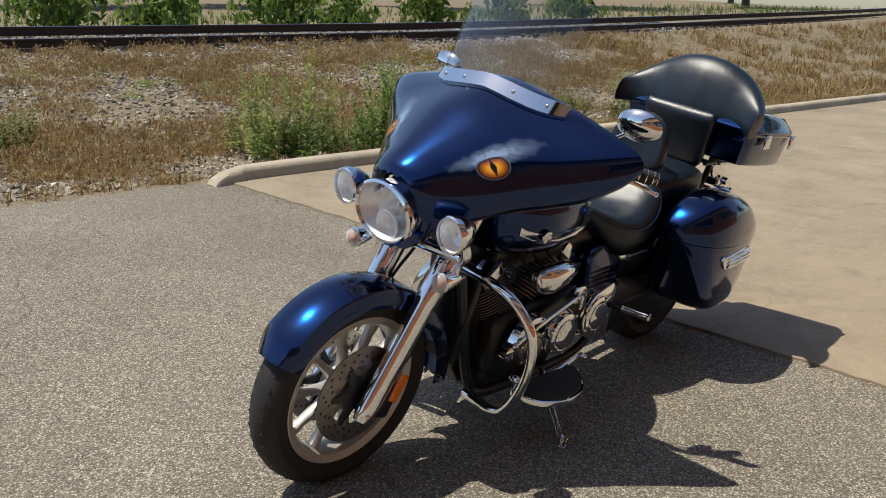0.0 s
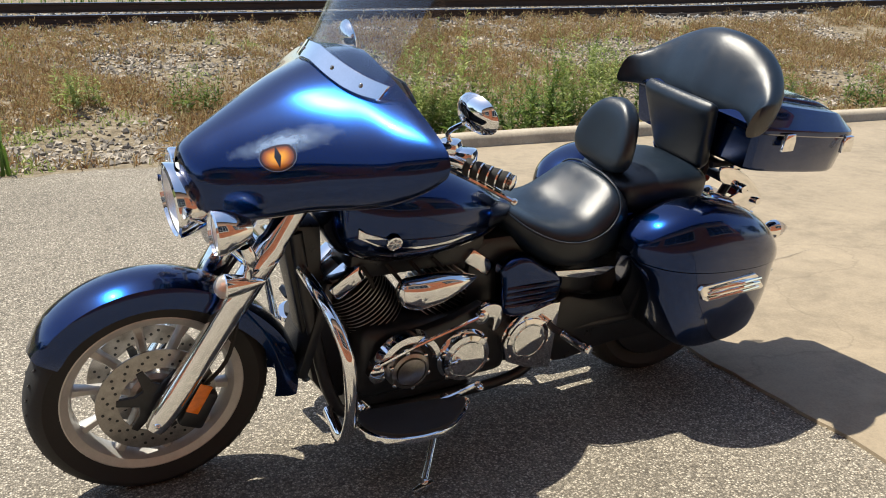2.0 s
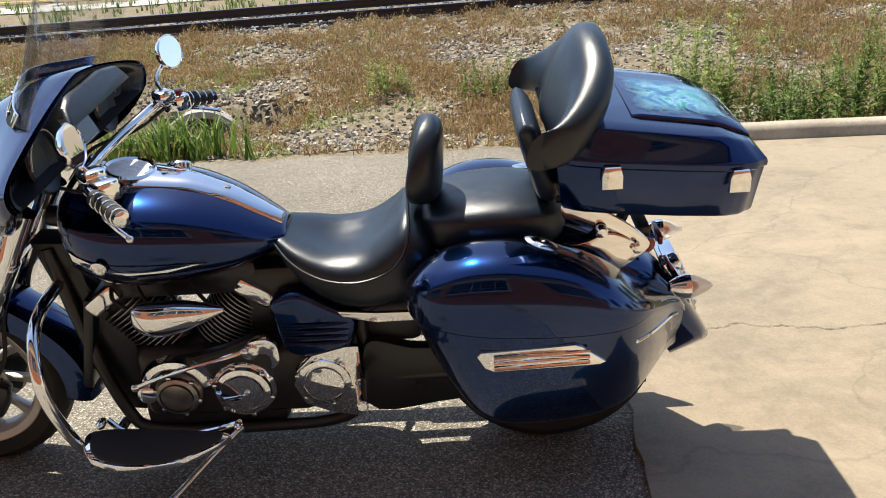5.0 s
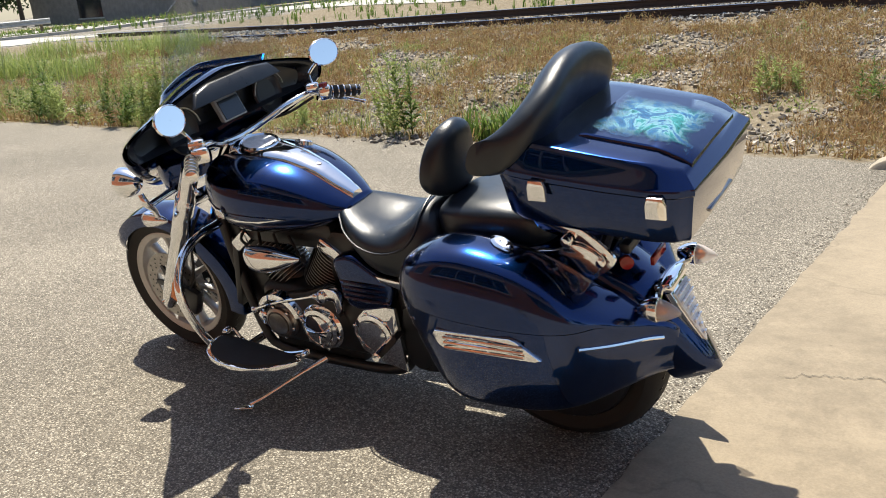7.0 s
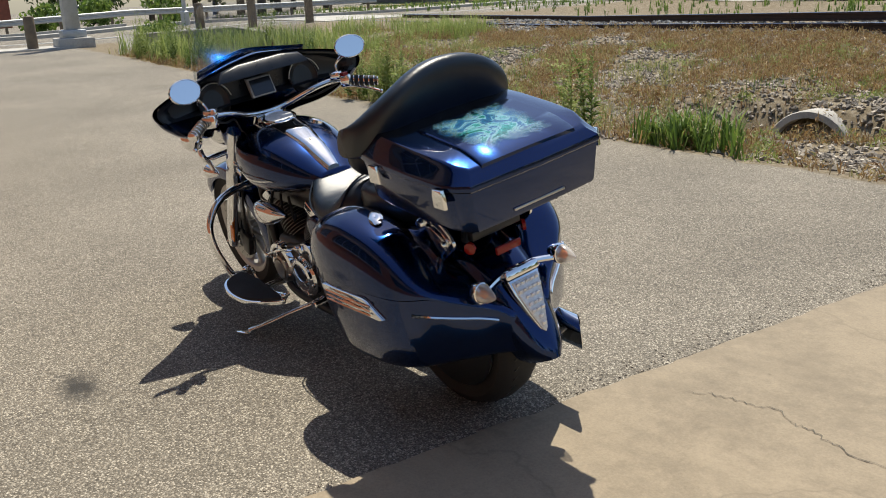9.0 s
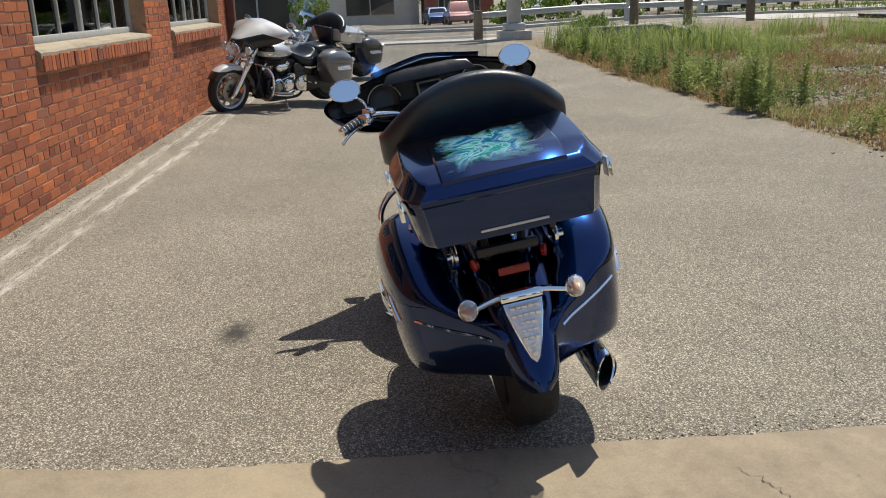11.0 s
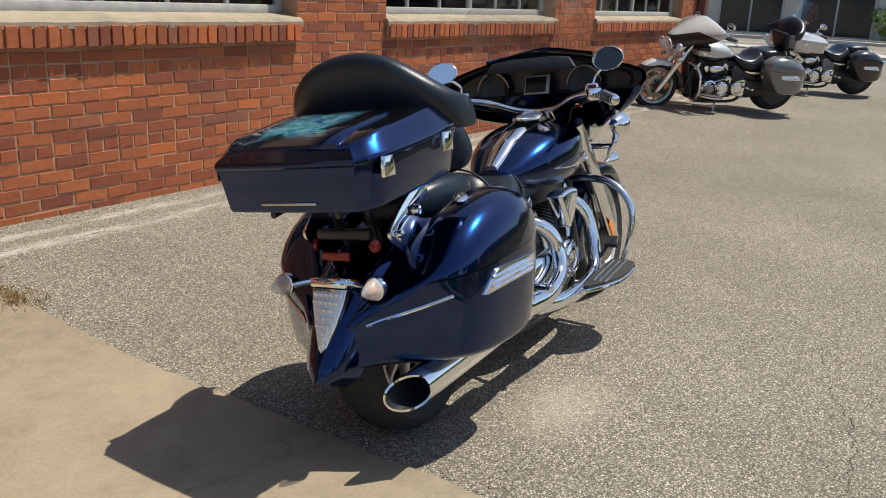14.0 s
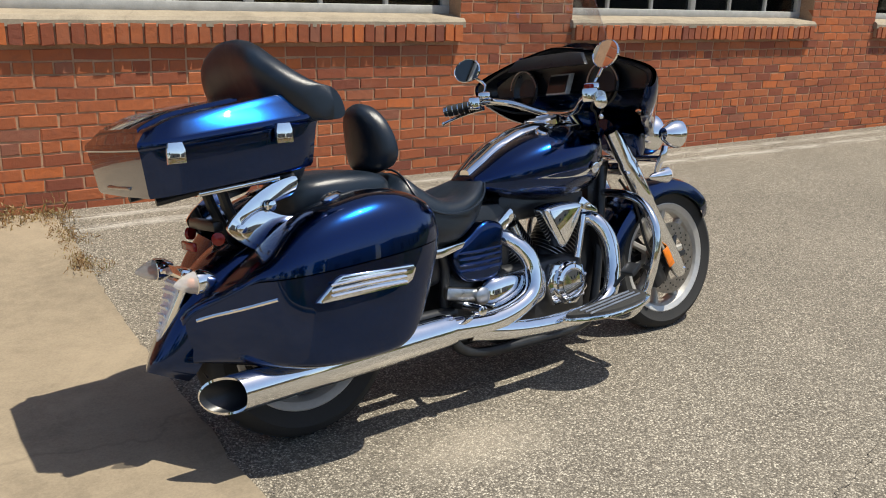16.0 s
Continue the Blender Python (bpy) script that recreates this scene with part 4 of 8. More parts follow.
def headwall():
    """Concrete culvert head with a sloped wing, beside the end of the ditch."""
    b = bmesh.new()

    def slab_between(p, q, top_p, top_q, w):
        d = Vector((q[0] - p[0], q[1] - p[1], 0)).normalized()
        n = Vector((-d.y, d.x, 0)) * w
        vs = []
        for (x, y), t in ((p, top_p), (q, top_q)):
            for o in (-1, 1):
                for z in (-0.6, t):
                    vs.append(b.verts.new((x + n.x * o, y + n.y * o, z)))
        for f in ((0, 1, 3, 2), (4, 6, 7, 5), (0, 4, 5, 1), (2, 3, 7, 6), (1, 5, 7, 3), (0, 2, 6, 4)):
            b.faces.new([vs[i] for i in f])
    slab_between((19.2, -3.75), (20.9, -4.3), 0.10, 0.50, 0.16)
    slab_between((20.9, -4.3), (21.9, -7.6), 0.50, 0.50, 0.13)
    slab_between((21.9, -7.6), (18.0, -8.6), 0.50, 0.15, 0.13)
    bmesh.ops.bevel(b, geom=b.edges[:], offset=0.02, segments=1, affect="EDGES")
    thing("culvert_headwall", b, SHADED, "weathered concrete culvert headwall with sloping wings, shade in its colour", "headwall")


headwall()


def guard_rail():
    b = bmesh.new()
    prof = [(0, -0.15), (0.03, -0.12), (0.03, -0.05), (0, -0.02), (0, 0.02), (0.03, 0.05), (0.03, 0.12), (0, 0.15), (-0.006, 0.15), (-0.006, -0.15)]
    loft(b, [[(43.0 - u, y, gz(43, y) + 0.6 + v) for u, v in prof] for y in (-24, -18, -10, -4.0)])
    g = thing("guard_rail", b, GALV, "grey steel guard rail across the street", "guard rail")
    for y in np.arange(-23.5, -4, 2.4):
        p = bmesh.new()
        block(p, (43.1, y, gz(43, y) + 0.3), (0.12, 0.12, 0.9), 0.01)
        part("post", p, WOODPOST, g)


guard_rail()


def car(x, y, turn, mat, label, tall=1.5, pickup=False):
    top = holder("car", pose(x, y, gz(x, y), 0, 0, turn), label, "car", "cars parked across the street")
    b = bmesh.new()
    prof = [(-2.2, 0.35), (-2.25, 0.8), (-2.1, 0.95), (-1.5, 1.0), (1.0, 1.0), (1.9, 0.88), (2.2, 0.7), (2.22, 0.35)]
    prism(b, prof, -0.88, 0.88, lambda u, v, h: (u, h, v), 0.06)
    part("body", b, mat, top)
    c = bmesh.new()
    x0, x1 = (-0.6, 1.0) if pickup else (-1.7, 1.0)
    rings = []
    for z, k, w in ((0.98, 0.0, 0.84), (tall - 0.06, 0.32, 0.68), (tall, 0.42, 0.60)):
        rings.append([(x0 + k, -w, z), (x1 - k * 1.3, -w, z), (x1 - k * 1.3, w, z), (x0 + k, w, z)])
    loft(c, rings)
    part("cabin", c, mat, top)
    for s in (1, -1):
        w = bmesh.new()
        prism(w, [(x0 + 0.18, 1.02), (x1 - 0.25, 1.02), (x1 - 0.5, tall - 0.1), (x0 + 0.36, tall - 0.1)], 0, 0.01, lambda u, v, h: (u, s * (0.84 - 0.30 * (v - 0.98) + 0.002 + h), v))
        part("side_window", w, DARKGLASS, top)
    w = bmesh.new()
    prism(w, [(-0.7, 1.02), (0.7, 1.02), (0.58, tall - 0.1), (-0.58, tall - 0.1)], 0, 0.01, lambda u, v, h: (x1 - 0.02 - (v - 0.98) * 0.9 + h + 0.01, u, v))
    part("windscreen", w, DARKGLASS, top)
    for a in (-1.35, 1.4):
        for s in (1, -1):
            t = bmesh.new()
            lathe(t, [(0.19, -0.1), (0.31, -0.1), (0.335, -0.06), (0.335, 0.06), (0.31, 0.1), (0.19, 0.1)], (a, s * 0.82, 0.33), (0, 1, 0), 24)
            wt = part("wheel", t, RUBBER, top)
            r = bmesh.new()
            lathe(r, [(0.2, -0.08), (0.2, 0.08), (0.08, 0.10), (0.002, 0.10)], (a, s * 0.84, 0.33), (0, s, 0), 20)
            part("rim", r, ALU, wt)
    for s in (1, -1):
        l = bmesh.new()
        block(l, (2.2, s * 0.66, 0.72), (0.06, 0.3, 0.14), 0.02)
        part("headlight", l, LENS, top)


car(72, -3.8, 185, CARBLUE, "dark blue car parked across the street", 1.45)
car(68, -5.3, 183, CARRED, "rose-coloured pickup truck parked across the street", 1.75, True)
car(66, -12.0, 95, CARWHITE, "white car parked beyond the guard rail", 1.45)


def plain_building(name, x, y, sx, sy, h, mat, label, openings):
    """A box of walls with a parapet; openings: (side, centre, width, bottom, top)."""
    z = min(gz(x, y), gz(x - sx / 2, y - sy / 2)) - 0.3
    top = holder(name, Matrix.Translation((x, y, z)), label, "building")
    w = bmesh.new()
    block(w, (0, 0, h / 2), (sx, sy, h))
    part("wall", w, mat, top)
    r = bmesh.new()
    block(r, (0, 0, h + 0.15), (sx + 0.5, sy + 0.5, 0.3), 0.03)
    part("roof", r, GREYSTONE, top)
    for side, c, wd, z0, z1 in openings:
        o = bmesh.new()
        fr = bmesh.new()
        if side == "x":
            block(o, (-sx / 2 - 0.005, c, (z0 + z1) / 2), (0.05, wd, z1 - z0))
            for yy in (c - wd / 2, c, c + wd / 2):
                block(fr, (-sx / 2 - 0.03, yy, (z0 + z1) / 2), (0.08, 0.09, z1 - z0 + 0.1))
            block(fr, (-sx / 2 - 0.04, c, z0 - 0.05), (0.14, wd + 0.2, 0.1))
        else:
            block(o, (c, sy / 2 + 0.005, (z0 + z1) / 2), (wd, 0.05, z1 - z0))
            block(fr, (c, sy / 2 + 0.04, z0 - 0.05), (wd + 0.2, 0.14, 0.1))
        win = part("window", o, DARKGLASS, top, "dark window glass")
        part("window_frame", fr, WINFRAME, win)


plain_building("shop_building", 50, 12, 10, 15, 6, STUCCO, "pale low building with dark shop windows across the street", [("x", -4.8, 3.4, 0.6, 3.2), ("x", -0.6, 3.2, 0.6, 3.2), ("x", 4.0, 4.0, 0.3, 3.4)])
plain_building("long_building", 96, 8, 12, 22, 5, STUCCO, "long pale building behind the car park", [("x", -6, 5, 1.4, 3.0), ("x", 2, 6, 1.4, 3.0)])
plain_building("brick_house", 92, -7, 9, 7, 5, REDWALL, "distant red brick building behind parked cars", [("x", -1.5, 1.2, 1.2, 2.8), ("x", 1.5, 1.2, 1.2, 2.8)])
plain_building("stone_warehouse", 46, -42, 40, 12, 6, GREYSTONE, "long grey stone warehouse beyond the railway", [("y", -14, 2.4, 1.4, 3.2), ("y", -6, 2.4, 1.4, 3.2), ("y", 3, 2.4, 1.4, 3.2), ("y", 12, 3.0, 0.4, 3.2)])
plain_building("rail_shed", 12, -44, 16, 8, 5, GREYSTONE, "low grey shed beyond the railway", [("y", -4, 2.0, 1.2, 2.8), ("y", 3, 2.0, 1.2, 2.8)])


def lane():
    """A pale lane with a yellow kerb beyond the railway."""
    for nm, y0, y1, lift, mat, label in (("lane", -31.5, -26.0, 0.03, PALE, "pale concrete lane beyond the railway"), ("lane_kerb", -32.0, -31.5, 0.16, YELLOWP, "kerb with worn yellow paint")):
        bm = bmesh.new()
        xs = np.arange(6, 70, 2.0)
        rows = [[bm.verts.new((x, y + 0.12 * (x - 30), gz(x, y + 0.12 * (x - 30)) + lift)) for x in xs] for y in np.linspace(y0, y1, 5)]
        for a, b in zip(rows, rows[1:]):
            for j in range(len(xs) - 1):
                bm.faces.new((a[j], a[j + 1], b[j + 1], b[j]))
        thing(nm, bm, mat, label, "road", "", "structure")
    x, y = 27, -32.6
    z = gz(x, y)
    b = bmesh.new()
    lathe(b, [(0.16, -0.1), (0.16, 0.05), (0.11, 0.08), (0.11, 0.5), (0.15, 0.52), (0.15, 0.56), (0.11, 0.6), (0.06, 0.7), (0.002, 0.74)], (x, y, z), (0, 0, 1), 18)
    lathe(b, [(0.05, -0.19), (0.05, 0.19)], (x, y, z + 0.42), (1, 0, 0), 10)
    thing("fire_hydrant", b, plain("red_enamel", (0.45, 0.03, 0.02), 0.4, 0.0, 0.2, 8), "red fire hydrant beside the lane", "hydrant")


lane()


def crown(n, size, rnd, tip=0.16):
    """A crown of many small leaf clumps with gaps and an uneven outline."""
    verts, faces = [], []
    lobes = [(rnd.gauss(0, 0.42), rnd.gauss(0, 0.42), rnd.uniform(-0.5, 0.6), rnd.uniform(0.3, 0.55)) for _ in range(16)]
    for i in range(n):
        lx, ly, lz, lr = lobes[rnd.randrange(16)]
        v = Vector((rnd.gauss(0, 1), rnd.gauss(0, 1), rnd.gauss(0, 1))).normalized() * lr * rnd.uniform(0.6, 1.05)
        c = Vector((lx, ly, lz)) + v
        c = Vector((c.x * size[0], c.y * size[1], c.z * size[2]))
        m = Euler((rnd.uniform(0, 6), rnd.uniform(0, 6), rnd.uniform(0, 6))).to_matrix()
        s = tip * rnd.uniform(0.6, 1.5)
        k = len(verts)
        for p in ((-1, 0, 0), (0, -0.45, 0.1), (1, 0, 0), (0, 0.45, 0.1)):
            verts.append(tuple(c + m @ (Vector(p) * s)))
        faces.append((k, k + 1, k + 2, k + 3))
    return verts, faces


def tree_kind(h, w, rnd):
    t = bmesh.new()
    tube(t, [(0, 0, -0.3), (0.1, 0, h * 0.25), (0.0, 0.15, h * 0.6), (0.1, 0.1, h * 0.85)], [0.32, 0.24, 0.15, 0.04], 14, 9)
    for i in range(7):
        a = rnd.uniform(0, 6.28)
        z = h * rnd.uniform(0.3, 0.65)
        tube(t, [(0.05, 0.05, z), (math.cos(a) * w * 0.35, math.sin(a) * w * 0.35, z + h * 0.12), (math.cos(a) * w * 0.7, math.sin(a) * w * 0.7, z + h * 0.22)], [0.1, 0.06, 0.02], 8, 6)
    trunk = finish("trunk", t, BARK)
    v, f = crown(2600, (w, w, h * 0.45), rnd, 0.30)
    v = [(x, y, z + h * 0.58) for x, y, z in v]
    me = bpy.data.meshes.new("crown")
    me.from_pydata(v, [], f)
    me.materials.append(TREEG)
    return trunk, me


def trees():
    rnd = random.Random(8)
    kinds = [tree_kind(9, 3.6, rnd), tree_kind(12, 4.4, rnd), tree_kind(7, 3.2, rnd)]
    spots = [(104, y) for y in np.arange(-60, 30, 6.0)] + [(84, -16), (80, -22), (86, -29), (76, -34), (70, -26), (90, -40), (58, -24), (64, -32), (74, 22), (66, 26), (56, 24), (-30, -34), (-20, -38), (-44, -36), (-10, -40), (-58, -30), (-70, -36), (0, -48), (-34, 20), (-40, 8), (-45, -8), (-28, 28)]
    for i, (x, y) in enumerate(spots):
        x, y = x + rnd.uniform(-2, 2), y + rnd.uniform(-2, 2)
        tr, cr = kinds[i % 3]
        top = holder("tree", pose(x, y, gz(x, y), 0, 0, rnd.uniform(0, 360)) @ Matrix.Scale(rnd.uniform(0.85, 1.2), 4), "broad leafy green tree beyond the street", "tree", "trees round the place")
        for nm, me in (("trunk", tr), ("crown", cr)):
            o = new(nm, me)
            o.parent = top
    bush = [crown(900, (1.2, 1.2, 0.9), rnd, 0.12) for _ in range(2)]
    kinds = []
    for v, f in bush:
        me = bpy.data.meshes.new("bush")
        me.from_pydata([(x, y, z + 0.6) for x, y, z in v], [], f)
        me.materials.append(GREEN)
        kinds.append(me)
    for i, (x, y) in enumerate([(44.2, 4.0), (46, -6.4), (47, -9.5), (46, -13), (-6, -19.5), (-9, -20.5), (-12, -19.0), (-15, -20.5), (-18, -19.8), (-22, -20.5), (-26, -20), (22.6, -5.2), (23.2, -6.0)]):
        b = tagged(new("bush", kinds[i % 2]), "rounded leafy green bush", "bush", "bushes round the place")
        sc = 0.42 if 20 < x < 25 else rnd.uniform(0.9, 1.2)
        b.matrix_world = pose(x, y, gz(x, y), 0, 0, rnd.uniform(0, 360)) @ Matrix.Scale(sc, 4)


trees()


# ---- motorcycles ----
def sect(x, keys):
    """Values at x between key rows (x first), smooth."""
    k = np.array(keys)
    o = np.argsort(k[:, 0])
    k = k[o]
    return [float(np.interp(x, k[:, 0], k[:, c])) for c in range(1, k.shape[1])]


FAIR = [  # x, half width, top z, widest z, bottom z, bottom half width
    (0.752, 0.030, 0.925, 0.905, 0.880, 0.025), (0.742, 0.080, 0.947, 0.905, 0.850, 0.070), (0.715, 0.124, 0.970, 0.908, 0.824, 0.108),
    (0.665, 0.168, 1.004, 0.915, 0.810, 0.148), (0.595, 0.236, 1.050, 0.935, 0.826, 0.195), (0.510, 0.312, 1.104, 0.968, 0.858, 0.258),
    (0.430, 0.398, 1.142, 1.000, 0.880, 0.325), (0.370, 0.465, 1.163, 1.030, 0.908, 0.385), (0.318, 0.512, 1.172, 1.052, 0.955, 0.445), (0.290, 0.526, 1.170, 1.062, 1.000, 0.490)]
FAIRC = catmull([(x, w * 1.06, zt + 0.012, zw + 0.012, zb + 0.008, wb * 1.06) for x, w, zt, zw, zb, wb in FAIR], 40)


def fair_ring(row, k=32):
    """Half section of the fairing, from the top centre round to the lower edge, with a softly rounded shoulder."""
    x, w, zt, zw, zb, wb = row
    out = []
    p = 2.1 - 0.75 * step01((0.72 - x) / 0.4)
    for i in range(k + 1):
        u = i / k
        if u <= 0.62:
            q = u / 0.62
            out.append((w * q ** 0.85, zw + (zt - zw) * (1 - q ** (0.85 * p)) ** 0.92))
        else:
            a = (u - 0.62) / 0.38 * math.pi / 2
            out.append((wb + (w - wb) * math.cos(a), zw - (zw - zb) * math.sin(a)))
    r = np.array(out)
    for _ in range(12):
        r[6:-1] += 0.5 * ((r[5:-2] + r[7:]) / 2 - r[6:-1])
    return [(x, float(y), float(z)) for y, z in r]


def fair_point(x, u, off=0.0, side=1):
    def at(x, u):
        rows = FAIRC[np.argsort(FAIRC[:, 0])]
        row = [x] + [float(np.interp(x, rows[:, 0], rows[:, c])) for c in range(1, 6)]
        r = fair_ring(row)
        f = u * 32
        i = min(int(f), 31)
        return Vector(r[i]).lerp(Vector(r[i + 1]), f - i)
    p = at(x, u)
    n = (at(x + 0.01, u) - at(x - 0.01, u)).cross(at(x, u + 0.02) - at(x, u - 0.02))
    n.normalize()
    if n.y < 0:
        n = -n
    p = p + n * off
    return Vector((p.x, p.y * side, p.z))


def fair_top(x, y):
    """Height of the fairing's upper surface."""
    rows = FAIRC[np.argsort(FAIRC[:, 0])]
    r = fair_ring([x] + [float(np.interp(x, rows[:, 0], rows[:, c])) for c in range(1, 6)])[:20]
    return float(np.interp(abs(y), [p[1] for p in r], [p[2] for p in r]))


def decal(name, mat, parent, fn, nu, nv, label):
    """A thin painted patch over a surface; fn(u, v) gives its points, u and v from -1 to 1."""
    bm = bmesh.new()
    uv = bm.loops.layers.uv.new("UVMap")
    g = [[bm.verts.new(fn(-1 + 2 * i / nu, -1 + 2 * j / nv)) for j in range(nv + 1)] for i in range(nu + 1)]
    for i in range(nu):
        for j in range(nv):
            f = bm.faces.new((g[i][j], g[i + 1][j], g[i + 1][j + 1], g[i][j + 1]))
            for lp, (a, b) in zip(f.loops, ((i, j), (i + 1, j), (i + 1, j + 1), (i, j + 1))):
                lp[uv].uv = (a / nu, b / nv)
    return part(name, bm, mat, parent, label)


def wheel(parent, name, cx, cz, R, width, rim_r, disc_sides, rimmat, spokes=10):
    """A cast wheel: rim with spokes; tyre, hub and discs are its pieces."""
    rim = bmesh.new()
    w = width * 0.36
    lathe(rim, [(rim_r - 0.034, -w * 0.45), (rim_r - 0.024, -w * 0.9), (rim_r - 0.004, -w * 1.12), (rim_r + 0.010, -w), (rim_r + 0.010, w), (rim_r - 0.004, w * 1.12), (rim_r - 0.024, w * 0.9), (rim_r - 0.034, w * 0.45), (rim_r - 0.034, -w * 0.45)], (cx, 0, cz), (0, 1, 0), 64, caps=False)
    lathe(rim, [(0.05, -0.05), (0.062, -0.04), (0.062, 0.04), (0.05, 0.05)], (cx, 0, cz), (0, 1, 0), 32)
    wl = part(name, rim, rimmat, parent, "grey cast wheel with slim spokes", 30)
    for s in range(spokes):
        a = 2 * math.pi * (s + 0.25) / spokes
        sp = bmesh.new()
        ca, sa = math.cos(a), math.sin(a)
        rings = []
        for r, hw2, th in ((0.050, 0.020, 0.026), (0.09, 0.013, 0.020), (rim_r - 0.07, 0.011, 0.016), (rim_r - 0.026, 0.015, 0.022)):
            rings.append([(cx + r * ca - u * sa, v, cz + r * sa + u * ca) for u, v in ((-hw2, -th * 0.6), (-hw2 * 0.6, -th), (hw2 * 0.6, -th), (hw2, -th * 0.6), (hw2, th * 0.6), (hw2 * 0.6, th), (-hw2 * 0.6, th), (-hw2, th * 0.6))])
        loft(sp, rings)
        part("spoke", sp, rimmat, wl)
    t = bmesh.new()
    h = width / 2
    lathe(t, [(rim_r - 0.002, -w - 0.004), (rim_r + 0.018, -h * 0.86), (rim_r + (R - rim_r) * 0.5, -h), (R - 0.022, -h * 0.88), (R - 0.006, -h * 0.5), (R, 0), (R - 0.006, h * 0.5), (R - 0.022, h * 0.88), (rim_r + (R - rim_r) * 0.5, h), (rim_r + 0.018, h * 0.86), (rim_r - 0.002, w + 0.004)], (cx, 0, cz), (0, 1, 0), 72, caps=False)
    part("tyre", t, RUBBER, wl, "black rubber tyre", 50)
    tr = bmesh.new()
    for i in range(44):
        a = 2 * math.pi * i / 44
        for sgn in (-1, 1):
            m = Matrix.Translation((cx + (R - 0.0075) * math.cos(a), sgn * h * 0.42, cz + (R - 0.0075) * math.sin(a))) @ pose(0, 0, 0, 0, -math.degrees(a), 0) @ pose(0, 0, 0, sgn * 35, 0, 0)
            b = bmesh.new()
            bmesh.ops.create_cube(b, size=1.0, matrix=m @ Matrix.Diagonal((0.006, h * 0.36, 0.004, 1)))
            add(tr, b)
    part("tread_groove", tr, BLACKM, wl, kind="stuff")
    for sgn in disc_sides:
        d = bmesh.new()
        y = sgn * 0.072
        lathe(d, [(0.095, y - 0.0025), (0.15, y - 0.0025), (0.15, y + 0.0025), (0.095, y + 0.0025), (0.095, y - 0.0025)], (cx, 0, cz), (0, 1, 0), 56, caps=False)
        dk = part("brake_disc", d, STEEL, wl, "drilled steel brake disc")
        holes = bmesh.new()
        for i in range(48):
            a = 2 * math.pi * i / 48
            r = 0.108 + 0.013 * (i % 3)
            lathe(holes, [(0.0042, -0.0032), (0.0042, 0.0032)], (cx + r * math.cos(a), y, cz + r * math.sin(a)), (0, 1, 0), 8)
        part("drill_hole", holes, BLACKM, dk, kind="stuff")
        c = bmesh.new()
        star = []
        for i in range(6):
            for da, r in ((-0.28, 0.046), (0.02, 0.101), (0.2, 0.101), (0.34, 0.058)):
                star.append((cx + r * math.cos(2 * math.pi * i / 6 + da), cz + r * math.sin(2 * math.pi * i / 6 + da)))
        prism(c, star, -0.005, 0.006, lambda u, v, h: (u, y + sgn * h, v), 0.002)
        part("disc_carrier", c, BLACKM, dk, "dark six-armed carrier")
    return wl


def lamp(parent, name, centre, axis, r, depth, label, sx=1.0, sy=1.0):
    """A round lamp: chrome shell with a rim, a bright bowl and a clear lens."""
    sh = bmesh.new()
    lathe(sh, [(0.004, -depth), (r * 0.45, -depth * 0.93), (r * 0.85, -depth * 0.5), (r * 1.02, -0.012), (r * 1.05, 0.0), (r * 1.05, 0.010), (r * 0.97, 0.014), (r * 0.93, 0.006)], centre, axis, 36, sx, sy, False)
    s = part(name, sh, CHROME, parent, label)
    bo = bmesh.new()
    lathe(bo, [(r * 0.95, 0.003), (r * 0.7, -depth * 0.35), (r * 0.25, -depth * 0.5), (r * 0.25, -depth * 0.3), (0.002, -depth * 0.25)], centre, axis, 24, sx, sy, False)
    part("reflector", bo, REFL, s)
    le = bmesh.new()
    lathe(le, [(r * 0.94, 0.006), (r * 0.7, 0.016), (r * 0.35, 0.022), (0.002, 0.024)], centre, axis, 36, sx, sy, False)
    part("lens", le, FLUTED, s, "clear fluted glass lens")
    return s


